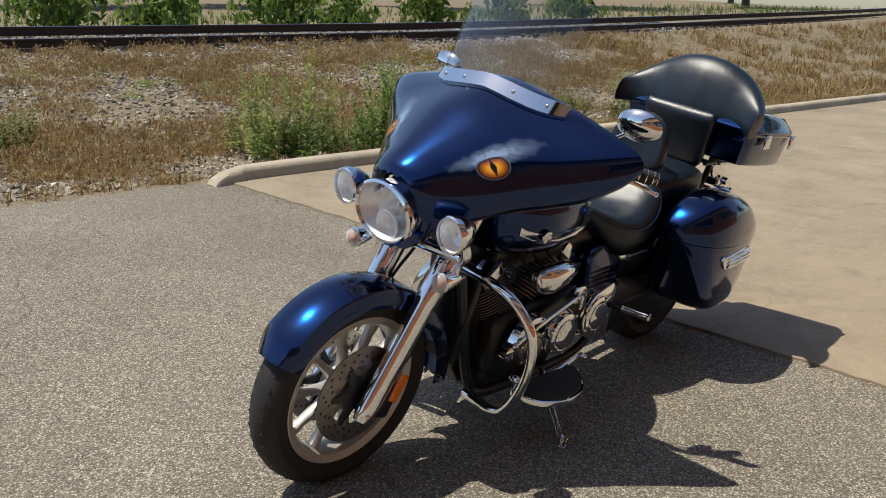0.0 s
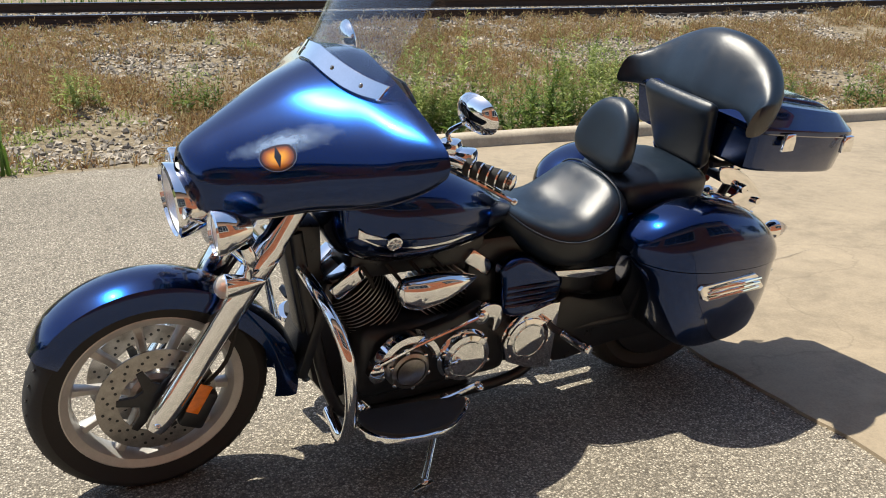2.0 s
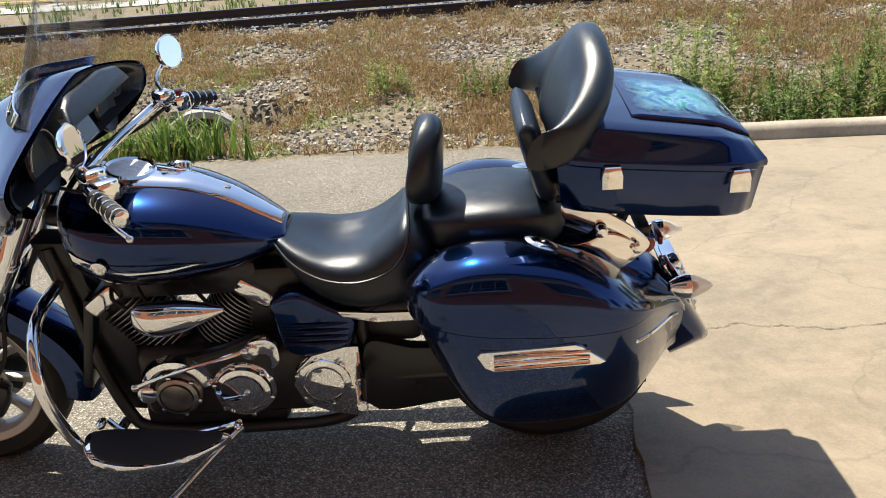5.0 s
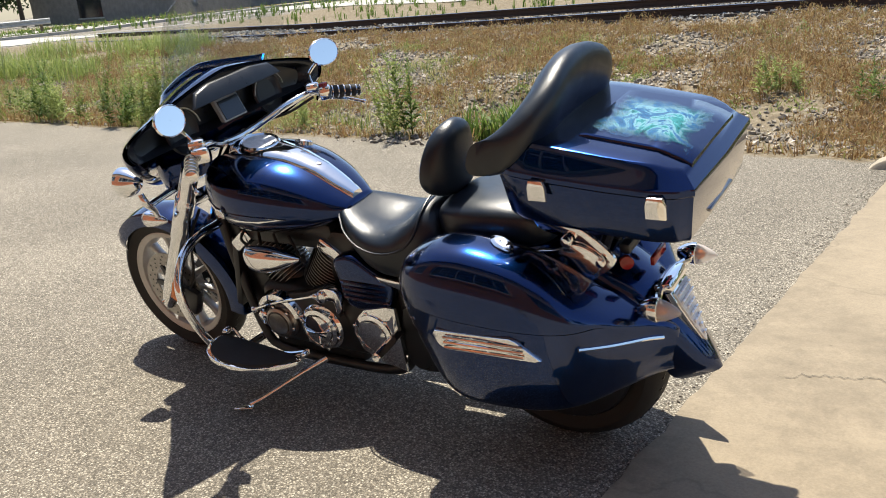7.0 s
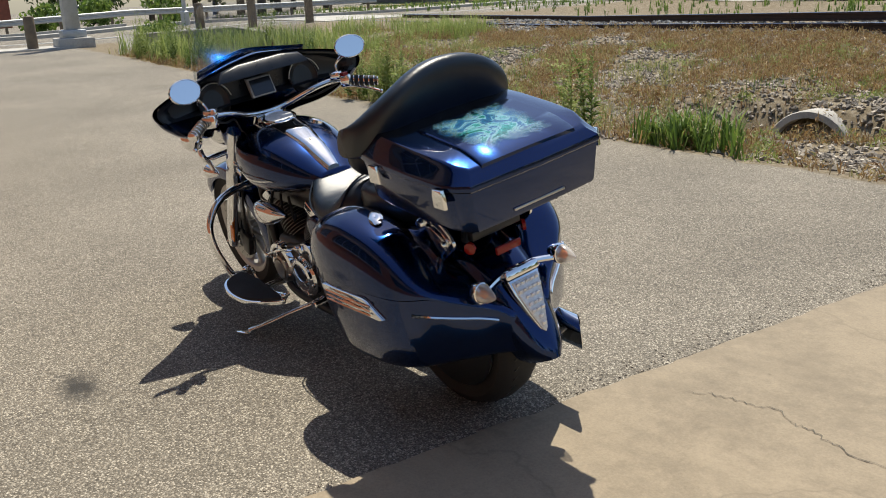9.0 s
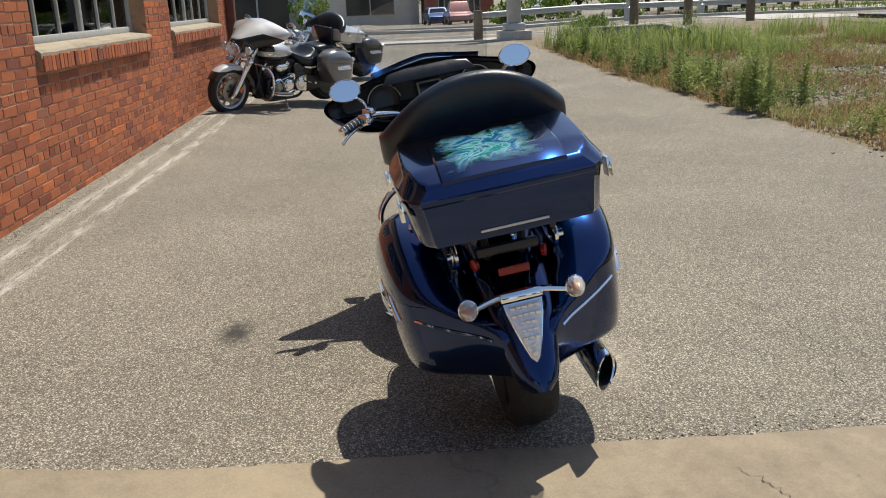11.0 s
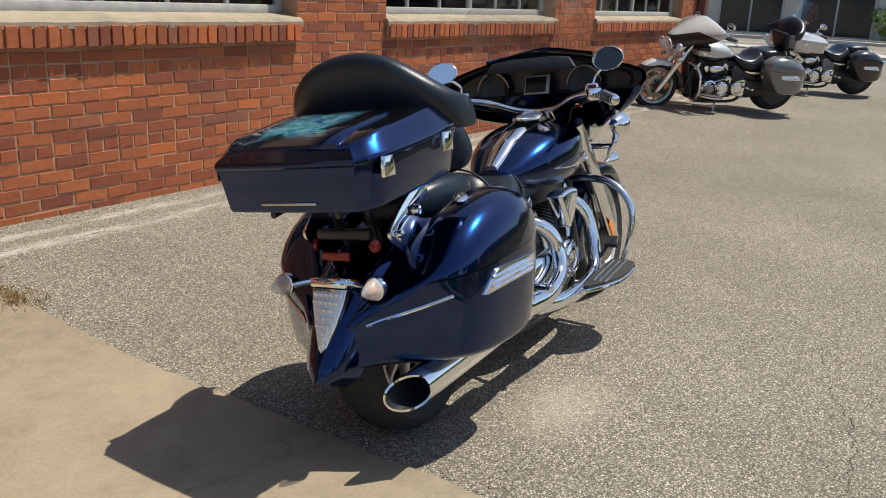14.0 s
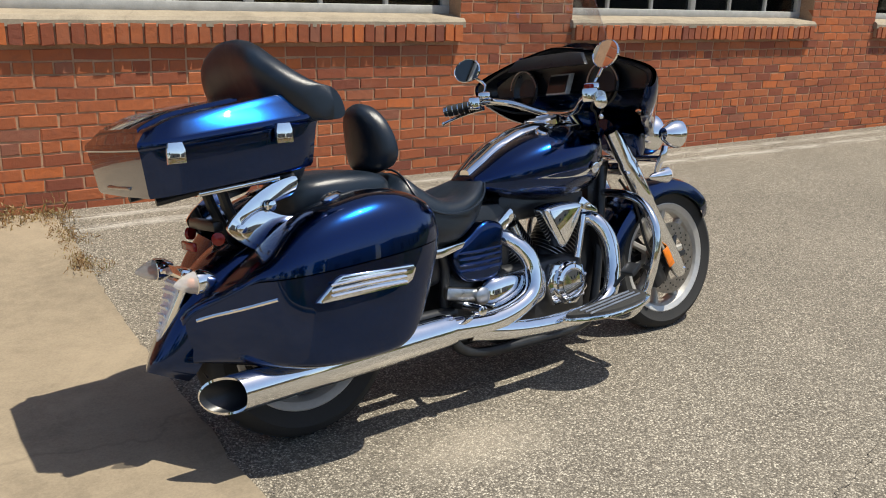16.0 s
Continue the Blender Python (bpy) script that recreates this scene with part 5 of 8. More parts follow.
def eye_mat():
    """Airbrushed reptile eye: orange iris, black slit and a soft pale glow fading into the paint."""
    m, nt, p = start("painted_eye", Roughness=0.25, Coat_Weight=1.0, Coat_Roughness=0.03)
    uvn = nt.nodes.new("ShaderNodeTexCoord")
    sx = nt.nodes.new("ShaderNodeSeparateXYZ")
    nt.links.new(uvn.outputs["UV"], sx.inputs[0])
    u = maths(nt, "MULTIPLY", maths(nt, "SUBTRACT", sx.outputs[0], 0.5), 2.0)
    v = maths(nt, "MULTIPLY", maths(nt, "SUBTRACT", sx.outputs[1], 0.5), 2.0)
    n = maths(nt, "MULTIPLY", maths(nt, "SUBTRACT", noise_tex(nt, coords(nt, (1, 1, 2.2)), 30.0, 7, 0.75), 0.5), 1.1)
    # round iris under a curved upper lid, pointed below
    vi = maths(nt, "MULTIPLY", maths(nt, "ADD", v, 0.14), 1 / 0.50)
    ui = maths(nt, "MULTIPLY", u, 1 / 0.225)
    uu = maths(nt, "MULTIPLY", ui, ui)
    ring = maths(nt, "SQRT", maths(nt, "ADD", uu, maths(nt, "MULTIPLY", vi, vi)))
    upper = maths(nt, "ADD", maths(nt, "ADD", vi, 0.16), maths(nt, "MULTIPLY", uu, 0.30))
    lid = maths(nt, "MAXIMUM", ring, upper)
    iris = ramp(nt, lid, [(0.94, grey(1.0)), (1.0, grey(0.0))])
    slit = maths(nt, "ADD", maths(nt, "MULTIPLY", maths(nt, "ABSOLUTE", ui), 4.2), maths(nt, "ABSOLUTE", vi))
    slitm = ramp(nt, slit, [(0.72, grey(1.0)), (0.86, grey(0.0))])
    orange = ramp(nt, lid, [(0.0, (0.88, 0.50, 0.04)), (0.36, (0.70, 0.29, 0.016)), (0.66, (0.30, 0.08, 0.008)), (0.86, (0.03, 0.008, 0.004))])
    c = mix(nt, slitm, orange, (0.006, 0.004, 0.003))
    # brushed pale streaks above and behind the eye
    vv = maths(nt, "MULTIPLY", maths(nt, "SUBTRACT", v, 0.30), 1 / 0.55)
    uv2 = maths(nt, "MULTIPLY", maths(nt, "SUBTRACT", u, 0.1), 1 / 0.85)
    rr = maths(nt, "SQRT", maths(nt, "ADD", maths(nt, "MULTIPLY", uv2, uv2), maths(nt, "MULTIPLY", vv, vv)))
    glow = ramp(nt, maths(nt, "ADD", rr, n), [(0.10, grey(0.62)), (0.45, grey(0.22)), (0.85, grey(0.0))])
    edge = ramp(nt, maths(nt, "MAXIMUM", maths(nt, "ABSOLUTE", u), maths(nt, "ABSOLUTE", v)), [(0.7, grey(1.0)), (0.97, grey(0.0))])
    glow = mix(nt, 1.0, glow, edge, "MULTIPLY")
    col = mix(nt, iris, (0.36, 0.52, 0.80), c)
    nt.links.new(col, p.inputs["Base Color"])
    al = mix(nt, 1.0, iris, glow, "LIGHTEN")
    nt.links.new(al, p.inputs["Alpha"])
    return m


def lid_art_mat():
    """Airbrushed swirl of teal, white and green on the trunk lid."""
    m, nt, p = start("airbrushed_art", Roughness=0.25, Coat_Weight=1.0, Coat_Roughness=0.03)
    uvn = nt.nodes.new("ShaderNodeTexCoord")
    n = node(nt, "ShaderNodeTexNoise", Scale=3.0, Detail=7.0, Roughness=0.62, Distortion=1.4)
    nt.links.new(uvn.outputs["UV"], n.inputs["Vector"])
    c = ramp(nt, n.outputs["Fac"], [(0.34, (0.003, 0.03, 0.15)), (0.43, (0.01, 0.16, 0.34)), (0.49, (0.26, 0.52, 0.60)), (0.54, (0.02, 0.34, 0.34)), (0.62, (0.004, 0.20, 0.14)), (0.70, (0.10, 0.42, 0.44))])
    nt.links.new(c, p.inputs["Base Color"])
    sx = nt.nodes.new("ShaderNodeSeparateXYZ")
    nt.links.new(uvn.outputs["UV"], sx.inputs[0])
    u = maths(nt, "ABSOLUTE", maths(nt, "SUBTRACT", sx.outputs[0], 0.5))
    v = maths(nt, "ABSOLUTE", maths(nt, "SUBTRACT", sx.outputs[1], 0.5))
    d = maths(nt, "ADD", maths(nt, "MAXIMUM", u, v), maths(nt, "MULTIPLY", maths(nt, "SUBTRACT", n.outputs["Fac"], 0.5), 0.7))
    nt.links.new(ramp(nt, d, [(0.25, grey(0.72)), (0.47, grey(0.0))]), p.inputs["Alpha"])
    return m


EYE = eye_mat()
ART = lid_art_mat()


def saddlebag(parent, s, paintm, trunk):
    """One saddlebag, s = 1 for the rider's left."""
    keys = [(-0.495, 0.310, 0.665, 0.600, 0.22), (-0.515, 0.352, 0.690, 0.560, 0.20), (-0.55, 0.396, 0.722, 0.490, 0.17), (-0.60, 0.424, 0.748, 0.400, 0.15), (-0.65, 0.438, 0.764, 0.325, 0.145), (-0.695, 0.444, 0.769, 0.292, 0.145), (-0.76, 0.445, 0.768, 0.280, 0.145),
            (-0.88, 0.434, 0.742, 0.278, 0.145), (-0.96, 0.416, 0.703, 0.282, 0.14), (-1.01, 0.396, 0.665, 0.290, 0.13), (-1.055, 0.362, 0.620, 0.298, 0.12), (-1.10, 0.300, 0.575, 0.306, 0.10), (-1.145, 0.222, 0.535, 0.312, 0.09), (-1.185, 0.150, 0.505, 0.318, 0.08), (-1.215, 0.110, 0.482, 0.322, 0.07), (-1.235, 0.085, 0.455, 0.325, 0.05)]
    for nm, lo in (("saddlebag", 0), ("saddlebag_lid", 1)):
        bm = bmesh.new()
        rings = []
        for x, yo, zt, zb, yi in catmull(keys, 36):
            zs = 0.612 - 0.11 * (x + 0.45) / -0.8 * 0.6
            zs = max(zs, zb + 0.022)
            ring = []
            for u in np.linspace(0, 1, 22):
                if not lo:
                    top = min(zs - 0.002, zt - 0.02)
                    cr = min(0.04, (top - zb) * 0.6)
                    # outer side from seam down and round to the inner edge
                    if u < 0.5:
                        f = u / 0.5
                        ring.append((yo - 0.022 * f ** 3, top + (zb + cr - top) * f))
                    else:
                        f = (u - 0.5) / 0.5
                        a = f * math.pi / 2
                        ring.append((yi + (yo - 0.022 - yi) * math.cos(a) ** 0.7, zb + cr - cr * math.sin(a)))
                else:
                    bot = min(zs + 0.002, zt - 0.018)
                    a = u * math.pi * 0.85
                    ym = yi + (yo - yi) * 0.42
                    if a <= math.pi / 2:
                        ring.append((ym + (yo + 0.004 - ym) * max(0.0, math.cos(a)) ** 0.62, bot + (zt - bot) * math.sin(a) ** 0.75))
                    else:
                        f = (a / math.pi - 0.5) / 0.35
                        ring.append((ym - (ym - yi) * f, zt - (zt - bot) * 0.5 * f * f))
            base = bot if lo else min(zs - 0.002, zt - 0.02)
            ring.append((yi, base if lo else zb + 0.005))
            if not lo:
                ring.append((yi, base))
            rings.append([(x, s * y, z) for y, z in ring])
        loft(bm, rings)
        ob = part(nm, bm, paintm, parent, "glossy hard saddlebag lower shell" if not lo else "glossy domed saddlebag lid", 45)
        if not lo:
            bag = ob
    tr = bmesh.new()
    pts = [(-0.660, 0.540), (-0.670, 0.553), (-0.895, 0.557), (-0.912, 0.549), (-0.972, 0.492), (-0.955, 0.488), (-0.70, 0.498), (-0.678, 0.508)]

    def out(u, v, h):
        yo = sect(u, [k[:2] for k in keys])[0]
        return (u, s * (yo + h - 0.012), v)
    prism(tr, pts, 0.0, 0.026, out, 0.006)
    trim = part("chrome_trim", tr, CHROME, bag, "ribbed chrome side trim")
    gr = bmesh.new()
    for q in (0.508, 0.523, 0.539):
        tube(gr, [out(-0.70, q, 0.027), out(-0.82, q + 0.001, 0.027), out(-0.93, q - 0.004, 0.027)], 0.0045, 12, 6)
    part("trim_rib", gr, CHROME, trim)
    st = bmesh.new()
    tube(st, [out(x, z, 0.013) for x, z in ((-1.055, 0.511), (-1.085, 0.500), (-1.115, 0.488), (-1.145, 0.476), (-1.175, 0.464), (-1.205, 0.451))], 0.0055, 20, 6)
    part("chrome_strip", st, CHROME, bag)
    lk = bmesh.new()
    lathe(lk, [(0.028, 0.0), (0.03, 0.004), (0.022, 0.009), (0.010, 0.011), (0.002, 0.008)], (-0.83, s * 0.275, 0.757), (-0.18, s * 0.12, 1), 24, 0.85, 1.5)
    part("bag_lock", lk, CHROME, bag)


def trunk_box(parent, paintm):
    tub = bmesh.new()

    def hw(x):
        return float(np.interp(-x, (0.86, 0.90, 1.0, 1.15, 1.27, 1.32, 1.345), (0.305, 0.327, 0.336, 0.335, 0.326, 0.305, 0.275)))

    def seam(x):
        return 0.980 - 0.10 * (-x - 0.83)
    xs = np.concatenate([np.linspace(-0.86, -0.91, 4), np.linspace(-0.95, -1.25, 7), np.linspace(-1.28, -1.350, 7)])

    # plan outlines stacked from the floor up
    plan = [(x, hw(x)) for x in xs]

    def outline(shrink):
        left = [(-1.10 + (x + 1.10) * shrink, w * shrink) for x, w in plan]
        right = [(x, -w) for x, w in left[::-1]]
        mid = [(left[-1][0] - 0.006, 0.0)]
        return left + mid + right
    rings = []
    for sh, dz in ((0.86, -0.118), (0.905, -0.122), (0.925, -0.112), (0.965, -0.03), (0.98, -0.004), (0.98, 0.0)):
        rings.append([(x, y, seam(x) + dz) for x, y in outline(sh)])
    loft(tub, rings)
    t = part("trunk_tub", tub, paintm, parent, "glossy dark blue trunk lower shell", 30)
    lid = bmesh.new()

    def rise(x, lift):
        """The lid is a wedge: deep at the front, shallow at its rear edge."""
        return lift if lift < 0.025 else 0.025 + (lift - 0.025) * float(np.interp(-x, (0.86, 1.0, 1.25, 1.345), (1.12, 1.10, 0.86, 0.36)))
    rings = []
    for sh, lift in ((0.985, 0.001), (1.0, 0.006), (1.003, 0.014), (0.997, 0.022), (0.982, 0.027), (0.915, 0.060), (0.885, 0.074), (0.87, 0.079), (0.85, 0.081), (0.70, 0.083), (0.5, 0.086), (0.2, 0.088)):
        rings.append([(x, y, seam(x) + rise(x, lift)) for x, y in outline(sh)])
    loft(lid, rings)
    ld = part("trunk_lid", lid, paintm, parent, "glossy blue trunk lid with airbrushed art", 26)

    pn = bmesh.new()
    rings = []
    for x in np.linspace(-1.05, -1.325, 14):
        e = 0.004 if x in (-1.05, -1.325) else 0.0
        z = seam(x) + rise(x, 0.086) + 0.001
        rings.append([(x, y, z + h - e) for y, h in ((-0.200, -0.006), (-0.198, 0.003), (-0.193, 0.006), (-0.10, 0.007), (0.0, 0.0075), (0.10, 0.007), (0.193, 0.006), (0.198, 0.003), (0.200, -0.006))])
    loft(pn, rings)
    part("lid_panel", pn, paintm, ld, "raised panel of the trunk lid", 30)

    def on_lid(u, v):
        x, y = -1.185 - 0.125 * v, 0.02 + 0.160 * u
        return (x, y, seam(x) + rise(x, 0.086) + 0.0105)
    decal("airbrushed_art", ART, ld, on_lid, 10, 10, "airbrushed teal and white swirl")
    for s in (1, -1):
        for x in (-0.985, -1.275):
            la = bmesh.new()
            y = s * (hw(x) + 0.004)
            prism(la, [(-0.024, -0.030), (0.024, -0.030), (0.024, 0.004), (0.018, 0.024), (-0.018, 0.024), (-0.024, 0.004)], 0, 0.014, lambda u, v, h: (x + u, y + s * h, seam(x) - 0.012 + v), 0.004)
            part("latch", la, CHROME, t, "chrome draw latch")
    sl = bmesh.new()
    block(sl, (-1.338, 0.0, 0.832), (0.006, 0.22, 0.008), 0.002)
    part("slot_trim", sl, ALU, t)
    return t


def seat_set(parent):
    rs = bmesh.new()
    # rider's bucket: x, centre y, centre z, half width, up, down
    body(rs, [(-0.125, 0, 0.730, 0.055, 0.016, 0.02), (-0.16, 0, 0.706, 0.110, 0.034, 0.045), (-0.22, 0, 0.672, 0.165, 0.048, 0.085), (-0.30, 0, 0.642, 0.202, 0.058, 0.105), (-0.38, 0, 0.635, 0.216, 0.074, 0.11), (-0.45, 0, 0.650, 0.210, 0.105, 0.12), (-0.50, 0, 0.668, 0.198, 0.124, 0.13), (-0.545, 0, 0.67, 0.176, 0.094, 0.12), (-0.565, 0, 0.66, 0.15, 0.06, 0.09)], 34, 40, 3.0)
    for v in rs.verts:
        if v.co.z > 0.66 and -0.5 < v.co.x < -0.15:
            v.co.z -= 0.022 * math.exp(-(v.co.y / 0.1) ** 2) * math.sin((v.co.x + 0.5) / 0.35 * math.pi)
    seat = part("rider_seat", rs, LEATHER, parent, "black leather bucket seat", 60)
    wl = bmesh.new()
    for s in (1, -1):
        tube(wl, [(-0.135, s * 0.085, 0.733), (-0.20, s * 0.165, 0.686), (-0.28, s * 0.208, 0.655), (-0.37, s * 0.221, 0.648), (-0.45, s * 0.213, 0.672), (-0.495, s * 0.197, 0.722), (-0.505, s * 0.155, 0.772), (-0.502, s * 0.08, 0.798), (-0.50, 0, 0.802)], 0.0035, 30, 6)
    part("seat_piping", wl, LEATHER, seat)
    ps = bmesh.new()
    body(ps, [(-0.535, 0, 0.742, 0.10, 0.030, 0.05), (-0.57, 0, 0.748, 0.150, 0.050, 0.075), (-0.64, 0, 0.756, 0.178, 0.058, 0.085), (-0.75, 0, 0.760, 0.184, 0.060, 0.085), (-0.84, 0, 0.756, 0.166, 0.054, 0.08), (-0.89, 0, 0.745, 0.12, 0.038, 0.06), (-0.91, 0, 0.738, 0.06, 0.02, 0.03)], 26, 32, 3.4)
    part("passenger_seat", ps, LEATHER, parent, "black leather passenger seat", 60)
    for s in (1, -1):
        tm = bmesh.new()
        prism(tm, [(-0.30, 0.545), (-0.315, 0.525), (-0.40, 0.505), (-0.50, 0.505), (-0.535, 0.525), (-0.50, 0.533), (-0.40, 0.535)], 0, 0.012, lambda u, v, h: (u, s * (0.172 + h), v), 0.003)
        part("seat_rail_trim", tm, CHROME, parent, "chrome trim below the seat")


def rider_backrest(parent):
    bm = bmesh.new()
    tilt = pose(-0.562, 0, 0.905, 0, -7, 0)
    rings = []
    for u in np.linspace(-1, 1, 25):
        w = 0.140 * math.sqrt(max(0.0, 1 - ((u + 0.35) / 1.36) ** 2)) if u > -0.35 else 0.140 - 0.055 * ((-0.35 - u) / 0.65) ** 2
        w *= 1 - 0.55 * max(0.0, (-0.8 - u) / 0.2) ** 2
        th = 0.043 * (1 - 0.8 * abs(u) ** 8) * (1 - 0.25 * (u + 1) / 2) + 0.003
        rings.append([tilt @ Vector((y2 + 0.03 * (y1 / 0.14) ** 2, y1, 0.113 * u)) for y1, y2 in oval(0, 0.0, max(w, 0.012), th, th, 3.0, 28)])
    loft(bm, rings)
    part("rider_backrest", bm, LEATHER, parent, "padded black leather rider backrest", 60)
    st = bmesh.new()
    tube(st, [(-0.568, 0, 0.83), (-0.562, 0, 0.78), (-0.56, 0, 0.70)], 0.018, 8, 8)
    part("backrest_post", st, BLACKM, parent)


def trunk_backrest(parent):
    up = bmesh.new()
    rings = []
    n = 41
    for i in range(n):
        u = -1 + 2 * i / (n - 1)
        a = abs(u)
        y = 0.342 * math.sin(u * math.pi / 2 * 0.98) if a < 0.999 else math.copysign(0.342, u)
        fwd = 0.17 * max(0.0, (a - 0.35) / 0.65) ** 1.6
        hz = 0.047 + 0.076 * (1 - (abs(y) / 0.342) ** 2.2)
        zc = 0.975 + hz
        th = 0.058 - 0.016 * a
        if a > 0.94:
            k = math.sqrt(max(0.0, 1 - ((a - 0.94) / 0.06) ** 2)) * 0.96 + 0.04
            hz, th = hz * k, th * k
        xc = -0.928 + fwd * 0.78
        ring = []
        for p, q in oval(0, 0, th, hz, hz, 2.5, 24):
            ring.append((xc + p - 0.36 * q - 0.03 * a, y, zc + q))
        rings.append(ring)
    loft(up, rings)
    b = part("trunk_backrest", up, LEATHER, parent, "wraparound black leather passenger backrest with arm wings", 60)
    lo = bmesh.new()
    tilt = pose(-0.835, 0, 0.915, 0, 16, 0)
    rings = []
    for u in np.linspace(-1, 1, 21):
        w = 0.152 + 0.030 * u - 0.05 * max(0.0, abs(u) - 0.8) ** 2 / 0.04 * 0.35
        th = 0.024 * (1 - abs(u) ** 10) + 0.006
        rings.append([tilt @ Vector((y2, y1, 0.122 * u)) for y1, y2 in oval(0, 0, w, th, th, 4.6, 28)])
    loft(lo, rings)
    part("lower_pad", lo, LEATHER, b, "lower black leather back pad", 60)
    return b


def engine(parent, paintm):
    cs = bmesh.new()
    block(cs, (0.04, 0, 0.30), (0.50, 0.27, 0.24), 0.04, None, 3)
    block(cs, (-0.22, 0, 0.32), (0.26, 0.24, 0.24), 0.03, None, 2)
    block(cs, (0.10, 0, 0.17), (0.42, 0.2, 0.1), 0.03)
    part("crankcase", cs, BLACKM, parent, "black engine crankcase")
    for (bx, bz, tx, tz) in ((0.19, 0.385, 0.335, 0.575), (0.065, 0.385, -0.075, 0.575)):
        ax = Vector((tx - bx, 0, tz - bz))
        ln = ax.length
        prof = [(0.075, 0.0)]
        for i in range(13):
            h = 0.02 + i * (ln - 0.06) / 13
            prof += [(0.075, h), (0.098, h + 0.0015), (0.098, h + 0.0055), (0.075, h + 0.007)]
        prof += [(0.08, ln - 0.03), (0.095, ln - 0.02), (0.09, ln)]
        cy = bmesh.new()
        lathe(cy, prof, (bx, 0, bz), ax, 28, 1.0, 0.95)
        c = part("cylinder", cy, BLACKM, parent, "black cylinder with polished cooling fins", 25)
        fi = bmesh.new()
        for i in range(13):
            h = 0.02 + i * (ln - 0.06) / 13
            lathe(fi, [(0.0985, h + 0.0022), (0.0995, h + 0.0030), (0.0995, h + 0.0042), (0.0985, h + 0.005)], (bx, 0, bz), ax, 28, 1.0, 0.95)
        part("fin_edge", fi, ALU, c, kind="stuff")
        for s in (1, -1):
            hd = bmesh.new()
            block(hd, (tx, s * 0.075, tz), (0.11, 0.08, 0.05), 0.012, frame_of(ax).to_3x3().to_4x4() @ pose(0, 0, 0, 0, 0, 90))
            part("rocker_cover", hd, CHROME, c, "chrome rocker cover")
    # left covers
    def cover(name, x, z, r, y, label, mat=CHROME, k=1.0):
        b = bmesh.new()
        lathe(b, [(r * 1.12, -0.05), (r * 1.12, -0.012), (r * 1.05, -0.004), (r, 0.0), (r * 0.97, 0.012), (r * 0.80, 0.017), (r * 0.78, 0.010), (r * 0.73, 0.010), (r * 0.71, 0.019), (r * 0.3, 0.023), (0.002, 0.024)], (x, y, z), (0, math.copysign(1, y), 0), 40)
        o = part(name, b, mat, parent, label, 25)
        bo = bmesh.new()
        for i in range(6):
            a = i * math.pi / 3 + 0.3
            lathe(bo, [(0.007, 0.0), (0.007, 0.010), (0.004, 0.012), (0.001, 0.012)], (x + r * 1.02 * math.cos(a), y, z + r * 1.02 * math.sin(a)), (0, math.copysign(1, y), 0), 8)
        part("cover_bolts", bo, CHROME, o, kind="stuff")
        return o
    cover("clutch_cover", -0.018, 0.308, 0.078, 0.190, "round chrome clutch cover")
    cover("pulley_cover", -0.241, 0.318, 0.075, 0.175, "round chrome pulley cover")
    cover("alternator_cover", 0.165, 0.305, 0.060, 0.192, "dull grey alternator cover", STEEL)
    cover("right_cover", 0.165, 0.325, 0.070, -0.185, "chrome right engine cover")
    pl = bmesh.new()
    prism(pl, [(-0.155, 0.31), (-0.17, 0.36), (-0.215, 0.405), (-0.31, 0.43), (-0.345, 0.43), (-0.345, 0.19), (-0.25, 0.21), (-0.18, 0.245)], 0, 0.016, lambda u, v, h: (u, 0.165 + h, v), 0.005)
    part("pulley_plate", pl, CHROME, parent)
    pr = bmesh.new()
    prism(pr, [(0.27, 0.33), (0.20, 0.395), (0.03, 0.435), (-0.06, 0.47), (-0.11, 0.445), (-0.10, 0.36), (-0.02, 0.23), (0.16, 0.235), (0.26, 0.26)], 0, 0.03, lambda u, v, h: (u, 0.142 + h, v), 0.008)
    part("primary_case", pr, BLACKM, parent, "black left engine case")
    dm = bmesh.new()
    rings = []
    for a in np.linspace(radians(15), radians(170), 22):
        ca, sa = math.cos(a), math.sin(a)
        rings.append([(0.165 + r * ca, y, 0.318 + r * sa) for r, y in ((0.072, 0.165), (0.074, 0.196), (0.082, 0.202), (0.098, 0.196), (0.106, 0.165))])
    loft(dm, rings)
    part("drum_cover", dm, CHROME, parent, "curved chrome cover over the alternator")
    br = bmesh.new()
    prism(br, closed_curve([(-0.045, 0.455), (-0.085, 0.472), (-0.125, 0.455), (-0.13, 0.40), (-0.105, 0.375), (-0.10, 0.42), (-0.07, 0.425)], 30), 0, 0.03, lambda u, v, h: (u, 0.160 + h, v), 0.006)
    lathe(br, [(0.022, 0.0), (0.022, 0.012), (0.014, 0.016), (0.002, 0.017)], (-0.055, 0.188, 0.437), (0, 1, 0), 20)
    part("shift_bracket", br, CHROME, parent, "chrome bracket with a round boss")
    rod = bmesh.new()
    tube(rod, [(0.272, 0.205, 0.345), (0.15, 0.208, 0.392), (-0.04, 0.208, 0.446)], 0.0065, 10, 8)
    for q in ((0.272, 0.205, 0.345), (-0.045, 0.208, 0.447)):
        ball(rod, q, (0.013, 0.012, 0.013), 10, 8)
    part("shift_rod", rod, CHROME, parent, "slim chrome shift rod")
    st = bmesh.new()
    lathe(st, [(0.028, 0.0), (0.028, 0.03), (0.020, 0.036), (0.002, 0.037)], (0.255, 0.150, 0.300), (0, 1, 0), 20)
    part("starter_cap", st, CHROME, parent, "small chrome cap")
    rc = bmesh.new()
